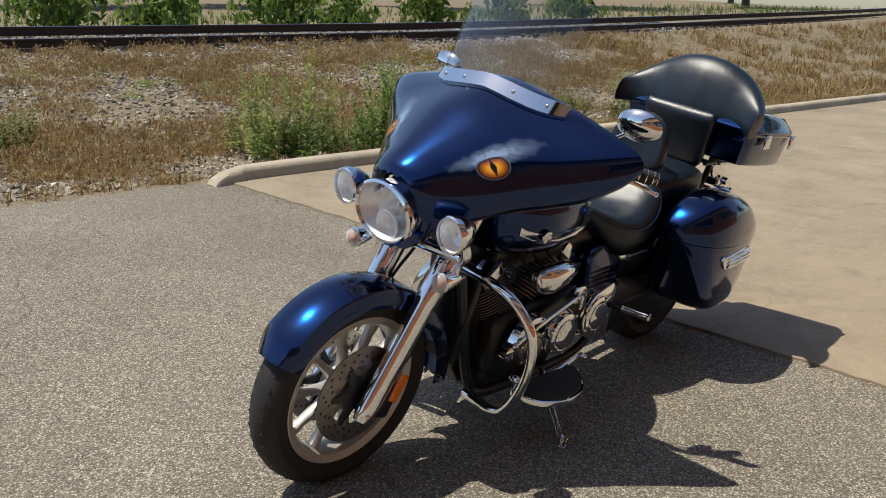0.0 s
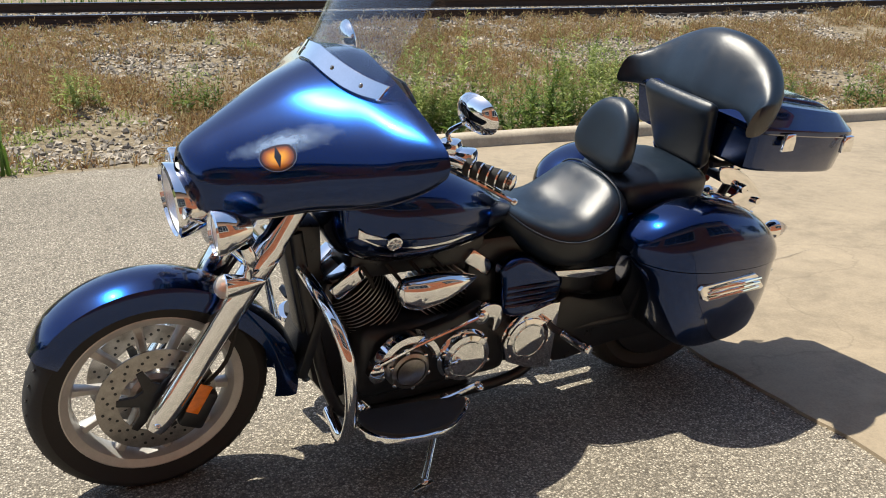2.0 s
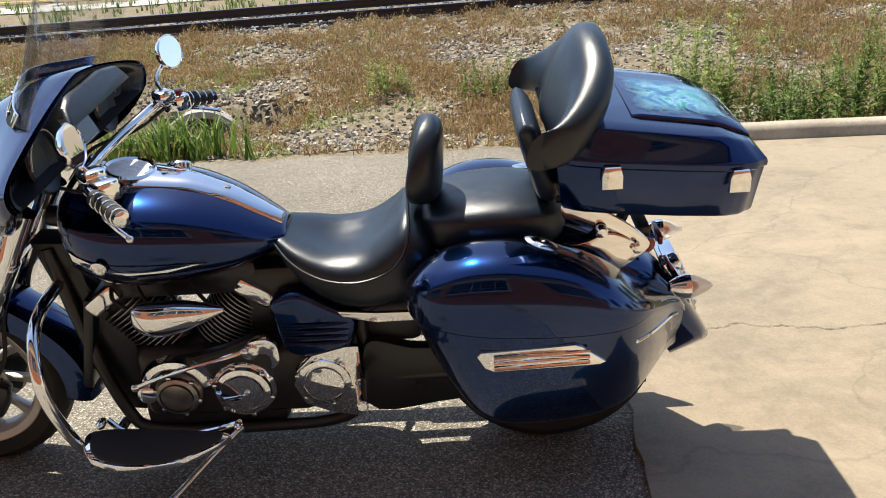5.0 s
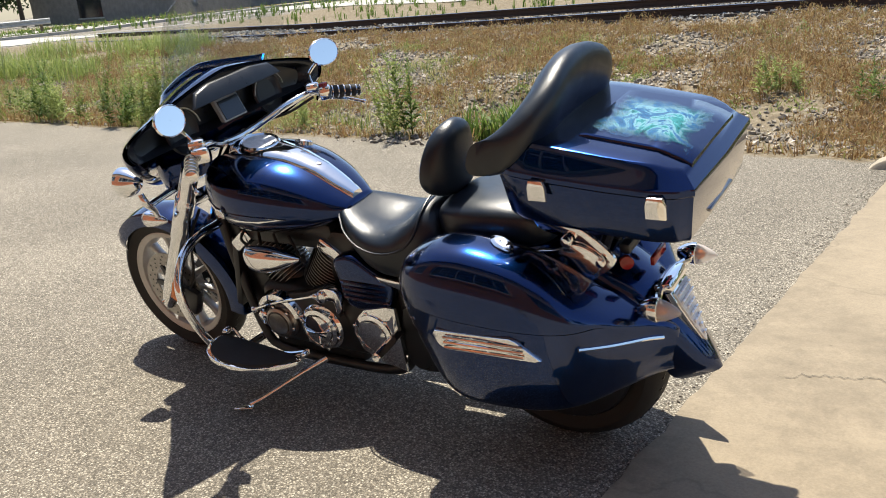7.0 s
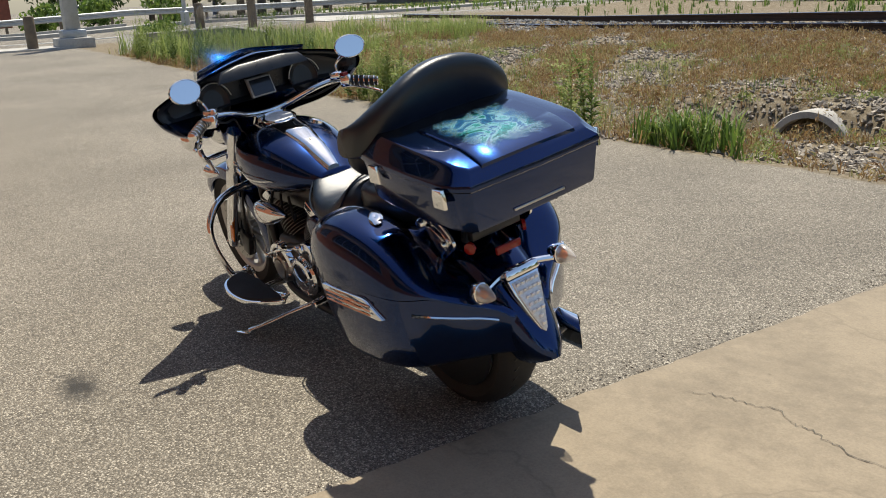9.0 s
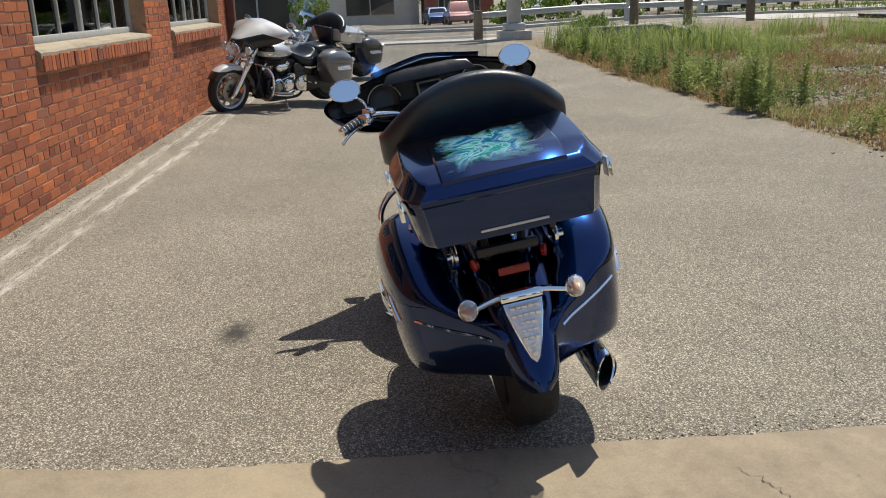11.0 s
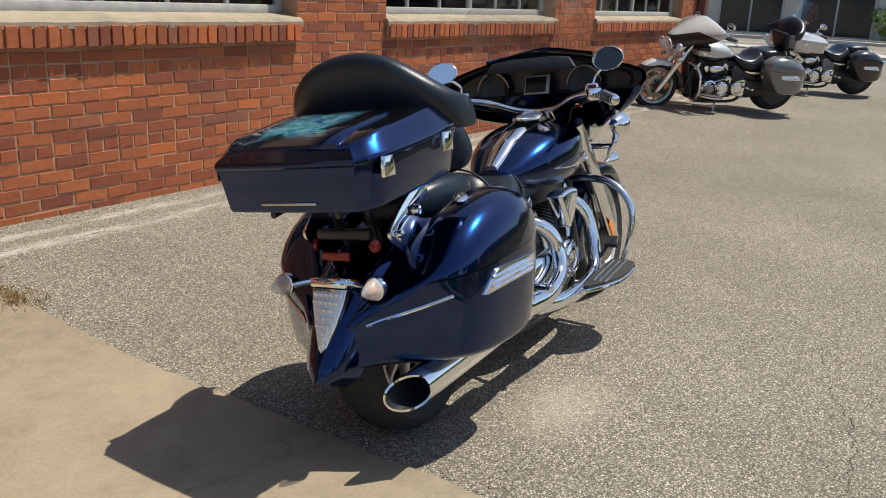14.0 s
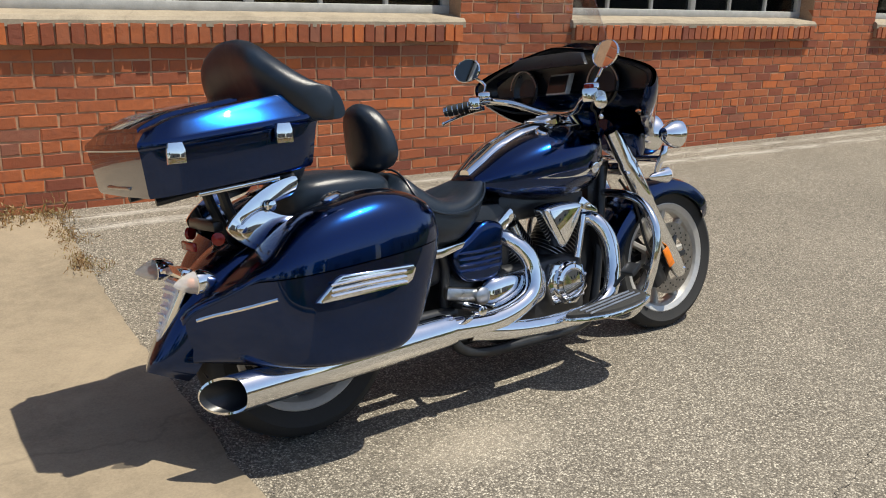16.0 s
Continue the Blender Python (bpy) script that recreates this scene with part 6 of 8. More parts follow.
    prism(rc, [(0.24, 0.38), (0.10, 0.40), (0.06, 0.33), (0.09, 0.25), (0.2, 0.24), (0.26, 0.29)], 0, 0.035, lambda u, v, h: (u, -0.14 - h, v), 0.008)
    part("right_case", rc, CHROME, parent)
    # air cleaners
    al = bmesh.new()
    body(al, [(0.232, 0.205, 0.572, 0.012, 0.012, 0.012), (0.215, 0.208, 0.572, 0.032, 0.036, 0.042), (0.17, 0.212, 0.570, 0.042, 0.044, 0.054), (0.10, 0.21, 0.572, 0.040, 0.042, 0.046), (0.04, 0.205, 0.576, 0.03, 0.026, 0.026), (-0.012, 0.2, 0.580, 0.008, 0.005, 0.006)], 22, 24, 2.3)
    part("air_cleaner", al, CHROME, parent, "teardrop chrome air cleaner")
    ar = bmesh.new()
    prism(ar, closed_curve([(0.205, 0.612), (0.12, 0.625), (0.035, 0.615), (0.035, 0.585), (0.080, 0.50), (0.10, 0.470), (0.125, 0.475), (0.18, 0.545)], 40), 0, 0.075, lambda u, v, h: (u, -0.155 - h, v), 0.018, 3)
    part("air_cleaner", ar, CHROME, parent, "wedge-shaped chrome air cleaner")
    for (x0, z0, x1, z1) in ((0.245, 0.40, 0.30, 0.555), (0.02, 0.40, -0.045, 0.56)):
        pr2 = bmesh.new()
        tube(pr2, [(x0, -0.135, z0), (x1, -0.12, z1)], 0.015, 6, 10)
        part("pushrod_tube", pr2, CHROME, parent, "chrome pushrod tube")
    sr = bmesh.new()
    prism(sr, [(0.515, 0.74), (0.46, 0.50), (0.405, 0.24), (0.36, 0.17), (0.29, 0.16), (0.30, 0.40), (0.39, 0.60), (0.40, 0.73)], -0.05, 0.05, lambda u, v, h: (u, h, v), 0.01)
    part("radiator_shroud", sr, PLASTIC, parent, "black shroud round the front downtubes")
    gb = bmesh.new()
    body(gb, [(0.05, -0.155, 0.345, 0.02, 0.03, 0.03), (0.02, -0.165, 0.345, 0.035, 0.06, 0.065), (-0.10, -0.17, 0.335, 0.04, 0.075, 0.075), (-0.20, -0.168, 0.335, 0.036, 0.065, 0.07), (-0.25, -0.155, 0.335, 0.015, 0.03, 0.03)], 16, 24, 3.2)
    part("gearbox_cover", gb, CHROME, parent, "chrome gearbox cover")
    rs2 = bmesh.new()
    block(rs2, (-0.31, -0.165, 0.365), (0.16, 0.03, 0.045), 0.012, pose(0, 0, 0, 0, 12, 0))
    lathe(rs2, [(0.03, 0.0), (0.03, 0.02), (0.02, 0.028), (0.002, 0.03)], (-0.245, -0.17, 0.35), (0, -1, 0), 24)
    part("swingarm_pivot", rs2, ALU, parent, "bright swingarm pivot plate")
    for k in range(4):
        ln = bmesh.new()
        tube(ln, [(0.30 - 0.07 * k, 0.115, 0.62), (0.29 - 0.09 * k, 0.15, 0.60 - 0.02 * k), (0.27 - 0.08 * k, 0.13, 0.56)], 0.006, 8, 6)
        part("hose", ln, RUBBER, parent)
    # side covers below the seat
    for s in (1, -1):
        sc = bmesh.new()
        prism(sc, closed_curve([(-0.125, 0.575), (-0.13, 0.50), (-0.145, 0.42), (-0.20, 0.395), (-0.30, 0.405), (-0.345, 0.47), (-0.34, 0.52), (-0.28, 0.555), (-0.20, 0.60)], 36), 0, 0.05, lambda u, v, h: (u, s * (0.125 + h), v), 0.02, 4)
        so = part("side_cover", sc, paintm, parent, "ribbed glossy side cover")
        rb = bmesh.new()
        for z in (0.445, 0.465, 0.485, 0.505):
            tube(rb, [(-0.145, s * 0.172, z), (-0.24, s * 0.178, z - 0.002), (-0.325, s * 0.170, z)], 0.006, 8, 6)
        part("cover_rib", rb, paintm, so)
    # black frame and hidden bulk
    fr = bmesh.new()
    for s in (1, -1):
        tube(fr, [(0.47, s * 0.05, 0.72), (0.425, s * 0.075, 0.46), (0.36, s * 0.09, 0.20), (0.28, s * 0.10, 0.13), (0.0, s * 0.11, 0.125), (-0.28, s * 0.11, 0.15), (-0.36, s * 0.115, 0.30), (-0.36, s * 0.12, 0.50), (-0.5, s * 0.12, 0.56), (-0.95, s * 0.12, 0.62)], 0.019, 48, 10)
        tube(fr, [(-0.33, s * 0.125, 0.30), (-0.6, s * 0.135, 0.305), (-0.87, s * 0.135, 0.315)], 0.026, 12, 10)
    tube(fr, [(0.46, 0, 0.80), (0.2, 0, 0.74), (-0.2, 0, 0.64), (-0.4, 0, 0.58)], 0.03, 14, 10)
    part("frame", fr, BLACKM, parent, "black tubular steel frame")
    for nm, c, d, bv, tn in (("battery_box", (-0.22, 0, 0.53), (0.36, 0.2, 0.24), 0.03, None), ("intake_shroud", (0.12, 0, 0.62), (0.42, 0.2, 0.1), 0.02, None), ("swingarm_cover", (-0.44, 0, 0.50), (0.16, 0.25, 0.20), 0.03, None), ("oil_cooler", (0.415, 0, 0.43), (0.03, 0.2, 0.30), 0.008, pose(0, 0, 0, 0, -14, 0))):
        bk = bmesh.new()
        block(bk, c, d, bv, tn)
        part(nm, bk, PLASTIC, parent, "black " + nm.replace("_", " "))
    for s in (1,):
        bl = bmesh.new()
        prism(bl, closed_curve([(-0.36, 0.42), (-0.5, 0.40), (-0.7, 0.40), (-0.86, 0.41), (-0.95, 0.32), (-0.87, 0.225), (-0.6, 0.215), (-0.36, 0.2)], 36), 0, 0.04, lambda u, v, h: (u, s * (0.115 + h), v), 0.01)
        part("belt_guard", bl, PLASTIC, parent)


def exhaust(parent):
    ex = bmesh.new()
    axis = Vector((-0.78, 0.0, -0.035)).normalized()
    p0, p1 = Vector((-0.43, -0.255, 0.282)), Vector((-1.185, -0.250, 0.254))
    rings = []
    side, up = Vector((0, 1, 0)), axis.cross(Vector((0, 1, 0)))
    for t, r, sl in ((-0.01, 0.038, 0), (0.0, 0.050, 0), (0.05, 0.054, 0), (0.5, 0.055, 0), (0.98, 0.055, 0.4), (1.0, 0.054, 1.0), (0.998, 0.047, 1.0)):
        c = p0.lerp(p1, t)
        ring = []
        for a in np.linspace(0, 2 * math.pi, 36, endpoint=False):
            v = side * math.cos(a) * r + up * math.sin(a) * r
            ring.append(c + v + axis * (sl * 0.065 * (math.cos(a) * 0.9 + 0.1)))
        rings.append(ring)
    loft(ex, rings, False)
    mu = part("muffler", ex, CHROME, parent, "long chrome muffler with a slash-cut tip", 40)
    dk = bmesh.new()
    rings = []
    for t, r, sl in ((0.9975, 0.047, 1.0), (0.93, 0.045, 0.5), (0.85, 0.044, 0.0), (0.849, 0.002, 0.0)):
        c = p0.lerp(p1, t)
        rings.append([c + side * math.cos(a) * r + up * math.sin(a) * r + axis * (sl * 0.065 * (math.cos(a) * 0.9 + 0.1)) for a in np.linspace(0, 2 * math.pi, 36, endpoint=False)])
    loft(dk, rings, False)
    part("bore", dk, BLACKM, mu, "black muffler bore")
    h1 = bmesh.new()
    tube(h1, [(-0.13, -0.10, 0.53), (-0.11, -0.17, 0.525), (-0.065, -0.215, 0.47), (-0.05, -0.235, 0.40), (-0.075, -0.25, 0.335), (-0.16, -0.262, 0.295), (-0.28, -0.265, 0.275), (-0.43, -0.262, 0.282)], [0.026, 0.030, 0.032, 0.032, 0.032, 0.034, 0.038, 0.042], 40, 14)
    part("rear_header", h1, CHROME, parent, "chrome rear header pipe")
    h2 = bmesh.new()
    tube(h2, [(0.30, -0.09, 0.545), (0.335, -0.15, 0.53), (0.365, -0.19, 0.46), (0.36, -0.215, 0.36), (0.32, -0.235, 0.27), (0.22, -0.25, 0.222), (0.05, -0.258, 0.212), (-0.15, -0.262, 0.225), (-0.36, -0.262, 0.262)], [0.026, 0.030, 0.032, 0.032, 0.032, 0.032, 0.032, 0.032, 0.034], 46, 14)
    part("front_header", h2, CHROME, parent, "chrome front header pipe")


def batwing(parent, paintm):
    fa = bmesh.new()
    rings = []
    for row in FAIRC:
        h = fair_ring(row)
        outer = [(x, -y, z) for x, y, z in h[::-1]] + h[1:]
        x0 = row[0]
        inner = []
        for (x, y, z) in outer[::-1]:
            inner.append((x - 0.006, y * 0.965, z - (0.008 if z > row[3] else -0.004)))
        rings.append(outer + inner)
    loft(fa, rings, False)
    fo = part("fairing", fa, paintm, parent, "batwing fairing with a painted reptile eye on each side" if paintm is BLUE else "batwing fairing", 42)
    inn = bmesh.new()
    ring0 = fair_ring(FAIRC[-1])
    full = [(x, -y * 0.965, z) for x, y, z in ring0[::-1]] + [(x, y * 0.965, z) for x, y, z in ring0[1:]]
    lay = []
    for sc, dx in ((1.0, -0.002), (0.93, 0.006), (0.86, 0.05), (0.6, 0.07), (0.3, 0.07), (0.02, 0.07)):
        lay.append([(0.292 + dx, y * sc, 1.03 + (z - 1.03 - 0.004) * sc) for x, y, z in full])
    loft(inn, lay, False)
    dash = part("dashboard", inn, PLASTIC, fo, "black inner fairing dashboard", 40)
    hood = bmesh.new()
    prism(hood, [(-0.24, 1.105), (-0.20, 1.148), (-0.11, 1.158), (0.11, 1.158), (0.20, 1.148), (0.24, 1.105)], 0, 0.016, lambda u, v, h: (0.290 - h + (v - 1.1) * 0.12 - 0.7 * u * u, u, v), 0.008)
    part("dash_hood", hood, PLASTIC, dash, "black dash hood")
    em = bmesh.new()
    lathe(em, [(0.014, 0), (0.013, 0.004), (0.002, 0.005)], (0.276, 0, 1.128), (-1, 0, 0.15), 16)
    block(em, (0.275, 0.04, 1.128), (0.004, 0.05, 0.006), 0.001)
    block(em, (0.275, -0.04, 1.128), (0.004, 0.05, 0.006), 0.001)
    part("dash_emblem", em, CHROME, dash, "small winged chrome emblem")
    sc = bmesh.new()
    prism(sc, [(-0.062, -0.045), (0.062, -0.045), (0.062, 0.045), (-0.062, 0.045)], 0, 0.02, lambda u, v, h: (0.325 - h + v * 0.35, u * 1.0, 1.045 + v * 0.85), 0.003)
    sp = part("display_frame", sc, WINFRAME, dash, "silver-framed display")
    sg = bmesh.new()
    prism(sg, [(-0.054, -0.037), (0.054, -0.037), (0.054, 0.037), (-0.054, 0.037)], 0, 0.003, lambda u, v, h: (0.3035 - h + v * 0.35, u * 1.0, 1.045 + v * 0.85))
    part("display", sg, BLACKP, sp, "glossy black screen")
    for s in (1, -1):
        sk = bmesh.new()
        lathe(sk, [(0.075, 0.0), (0.080, 0.006), (0.075, 0.012), (0.068, 0.004), (0.002, -0.01)], (0.335, s * 0.24, 1.03), (-1, 0, 0.15), 32)
        part("speaker", sk, PLASTIC, dash, "round black speaker")
        ri = bmesh.new()
        tube(ri, [(0.318 - 0.012 * q, s * 0.24 + 0.088 * math.cos(a), 1.02 + 0.088 * math.sin(a)) for q, a in [(0, t) for t in np.linspace(0.2, 2.9, 12)]], 0.003, 30, 6)
        part("cable", ri, ALU, dash)
        if paintm is BLUE:
            decal("painted_eye", EYE, fo, lambda u, v: fair_point(0.572 - 0.16 * u, 0.475 - 0.17 * v, 0.0022, s), 30, 22, "airbrushed orange reptile eye")


def front_end(parent, paintm, screen=True, bare=False):
    cx, cz = 0.835, 0.300
    wheel(parent, "front_wheel", cx, cz, 0.308, 0.13, 0.232, (1, -1), WHEELM, 10)
    fe = bmesh.new()
    rings = []
    for i in range(34):
        a = radians(31 + (191 - 31) * i / 33)
        r = 0.338 + 0.055 * step01((math.degrees(a) - 130) / 60) - 0.010 * step01((45 - math.degrees(a)) / 14)
        w = 0.088 * (1 - 0.25 * step01((40 - math.degrees(a)) / 12))
        ring = []
        d1 = -0.066 - 0.012 * step01((math.degrees(a) - 150) / 40)
        prof = [(-w, d1), (-w * 1.0, -0.035), (-w * 0.9, -0.012), (-w * 0.55, -0.002), (0, 0.004), (w * 0.55, -0.002), (w * 0.9, -0.012), (w, -0.035), (w, d1), (w * 0.97, d1), (w * 0.95, -0.035), (w * 0.5, -0.008), (0, -0.003), (-w * 0.5, -0.008), (-w * 0.95, -0.035), (-w * 0.97, d1)]
        for y, d in prof:
            ring.append((cx + (r + d) * math.cos(a), y, cz + (r + d) * math.sin(a)))
        rings.append(ring)
    loft(fe, rings, False)
    part("front_fender", fe, paintm, parent, "deep glossy front fender", 50)
    for s in (1, -1):
        fk = bmesh.new()
        b, t = Vector((0.842, s * 0.118, 0.252)), Vector((0.470, s * 0.118, 0.860))
        ax = t - b
        ln = ax.length
        lathe(fk, [(0.010, -0.02), (0.024, -0.018), (0.030, 0.0), (0.033, 0.03), (0.035, 0.10), (0.036, 0.36), (0.039, 0.37), (0.039, 0.56), (0.034, 0.57), (0.034, ln)], b, ax, 24)
        f = part("fork_leg", fk, CHROME, parent, "chrome fork leg")
        ab = bmesh.new()
        ball(ab, (b.x + 0.005, s * 0.125, b.z + 0.01), (0.012, 0.03, 0.012), 12, 8)
        part("axle_bolt", ab, CHROME, f)
        ca = bmesh.new()
        block(ca, (0.735, s * 0.078, 0.255), (0.07, 0.05, 0.115), 0.012, pose(0, 0, 0, 0, -25, 0))
        cal = part("brake_caliper", ca, BLACKM, f, "black brake caliper")
        re = bmesh.new()
        block(re, (0.745, s * 0.153, 0.325), (0.035, 0.008, 0.085), 0.003, pose(0, 0, 0, 0, -28, 0))
        part("reflector", re, AMBER, f, "amber side reflector")
        ho = bmesh.new()
        tube(ho, [(0.735, s * 0.08, 0.30), (0.66, s * 0.10, 0.40), (0.62, s * 0.09, 0.55), (0.56, s * 0.06, 0.66)], 0.006, 20, 6)
        part("brake_hose", ho, RUBBER, f)
    yk = bmesh.new()
    block(yk, (0.575, 0, 0.70), (0.05, 0.26, 0.035), 0.01, pose(0, 0, 0, 0, -30, 0))
    tube(yk, [(0.64, -0.22, 0.735), (0.66, -0.1, 0.735), (0.665, 0, 0.735), (0.66, 0.1, 0.735), (0.64, 0.22, 0.735)], 0.013, 20, 10)
    part("lamp_bar", yk, CHROME, parent, "chrome lamp bar")
    hl = lamp(parent, "headlight", (0.762, 0, 0.826), (0.99, 0, -0.10), 0.115, 0.12, "tall oval chrome-rimmed headlight", 1.05, 0.76)
    for z, r in ((0.876, 0.042), (0.782, 0.046)):
        cup = bmesh.new()
        lathe(cup, [(r, -0.022), (r * 1.03, -0.014), (r * 0.94, -0.012), (r * 0.55, -0.038), (0.012, -0.042), (0.010, -0.02), (0.002, -0.018)], (0.762, 0, z), (0.99, 0, -0.10), 24, 1.0, 1.0, False)
        part("bulb_cup", cup, REFL, hl, "round bright bulb cup")
    nac = bmesh.new()
    body(nac, [(0.69, 0, 0.816, 0.092, 0.113, 0.110), (0.66, 0, 0.82, 0.105, 0.112, 0.108), (0.62, 0, 0.83, 0.11, 0.10, 0.09), (0.54, 0, 0.84, 0.07, 0.06, 0.06)], 14, 28, 2.2)
    part("headlight_nacelle", nac, paintm, parent, "painted headlight surround")
    for s in (1, -1):
        lamp(parent, "spot_lamp", (0.712, s * 0.240, 0.826), (1, 0, -0.06), 0.053, 0.078, "round chrome spot lamp")
        bt = bmesh.new()
        tube(bt, [(0.65, s * 0.240, 0.782), (0.638, s * 0.240, 0.75), (0.634, s * 0.215, 0.715), (0.635, s * 0.205, 0.68)], [0.014, 0.016, 0.012, 0.012], 12, 10)
        part("lamp_stem", bt, CHROME, parent)
        tn = bmesh.new()
        lathe(tn, [(0.002, -0.10), (0.010, -0.09), (0.022, -0.05), (0.030, -0.015), (0.032, 0.0), (0.027, 0.004)], (0.690, s * 0.205, 0.668), (1, 0, 0), 24, 1.0, 1.0, False)
        tb = part("front_turn_signal", tn, CHROME, parent, "bullet-shaped chrome turn signal")
        le = bmesh.new()
        lathe(le, [(0.030, 0.0), (0.027, 0.014), (0.015, 0.024), (0.002, 0.027)], (0.690, s * 0.205, 0.668), (1, 0, 0), 20)
        part("lens", le, FROST, tb, "frosted pale lens")
        bu = bmesh.new()
        ball(bu, (0.693, s * 0.205, 0.668), (0.016, 0.013, 0.013), 10, 8)
        part("bulb", bu, AMBER, tb, "amber bulb")
    if not bare:
        batwing(parent, paintm)
    # windshield
    top = 1.42
    if screen:
        ws = bmesh.new()
        st = bmesh.new()

        def pane_pt(u, v):
            ang = u * 1.0
            bx, by = 0.415 - 0.11 * u * u, 0.315 * math.sin(ang * 1.15) / math.sin(1.15)
            base = (bx, by, fair_top(bx, by) + 0.002)
            hgt = 1.168 - 0.022 * u * u + (top - 1.14) * (1 - 0.42 * abs(u) ** 3.2) - base[2]
            return Vector((base[0] - 0.47 * v * hgt, base[1] * (1 + 0.04 * v), base[2] + v * hgt))
        nu, nv = 30, 12
        for th in (0.0,):
            g = [[ws.verts.new(pane_pt(-1 + 2 * i / nu, j / nv)) for j in range(nv + 1)] for i in range(nu + 1)]
            g2 = [[ws.verts.new(pane_pt(-1 + 2 * i / nu, j / nv) + Vector((-0.004, 0, -0.001))) for j in range(nv + 1)] for i in range(nu + 1)]
            for i in range(nu):
                for j in range(nv):
                    ws.faces.new((g[i][j], g[i + 1][j], g[i + 1][j + 1], g[i][j + 1]))
                    ws.faces.new((g2[i][j], g2[i][j + 1], g2[i + 1][j + 1], g2[i + 1][j]))
            rim = [(g[i][nv], g2[i][nv], g[i + 1][nv], g2[i + 1][nv]) for i in range(nu)] + [(g[0][j], g2[0][j], g[0][j + 1], g2[0][j + 1]) for j in range(nv)] + [(g[nu][j], g2[nu][j], g[nu][j + 1], g2[nu][j + 1]) for j in range(nv)]
            for a, b, c, d in rim:
                ws.faces.new((a, b, d, c))
        w = part("windshield", ws, SCREENGLASS, parent, "tall clear acrylic windshield", 60)
        w.visible_shadow = False
        rows = [[pane_pt(-0.82 + 1.64 * i / nu, v) + Vector((dx, 0, 0.0)) for i in range(nu + 1)] for v, dx in ((0.0, 0.016), (0.125, 0.008))]
        back = [[p + Vector((-0.004, 0, 0)) for p in r] for r in rows]
        loft(st, [[rows[0][i], rows[1][i], back[1][i], back[0][i]] for i in range(nu + 1)])
        part("windshield_trim", st, CHROME, w, "slim chrome windshield trim")
        sb = bmesh.new()
        for i in (4, 10, 20, 26):
            c = pane_pt(-0.82 + 1.64 * i / nu, 0.06) + Vector((0.012, 0, 0))
            lathe(sb, [(0.006, 0), (0.005, 0.003), (0.002, 0.004)], c, (0.9, 0, 0.4), 12)
        part("trim_screw", sb, STEEL, w, kind="stuff")


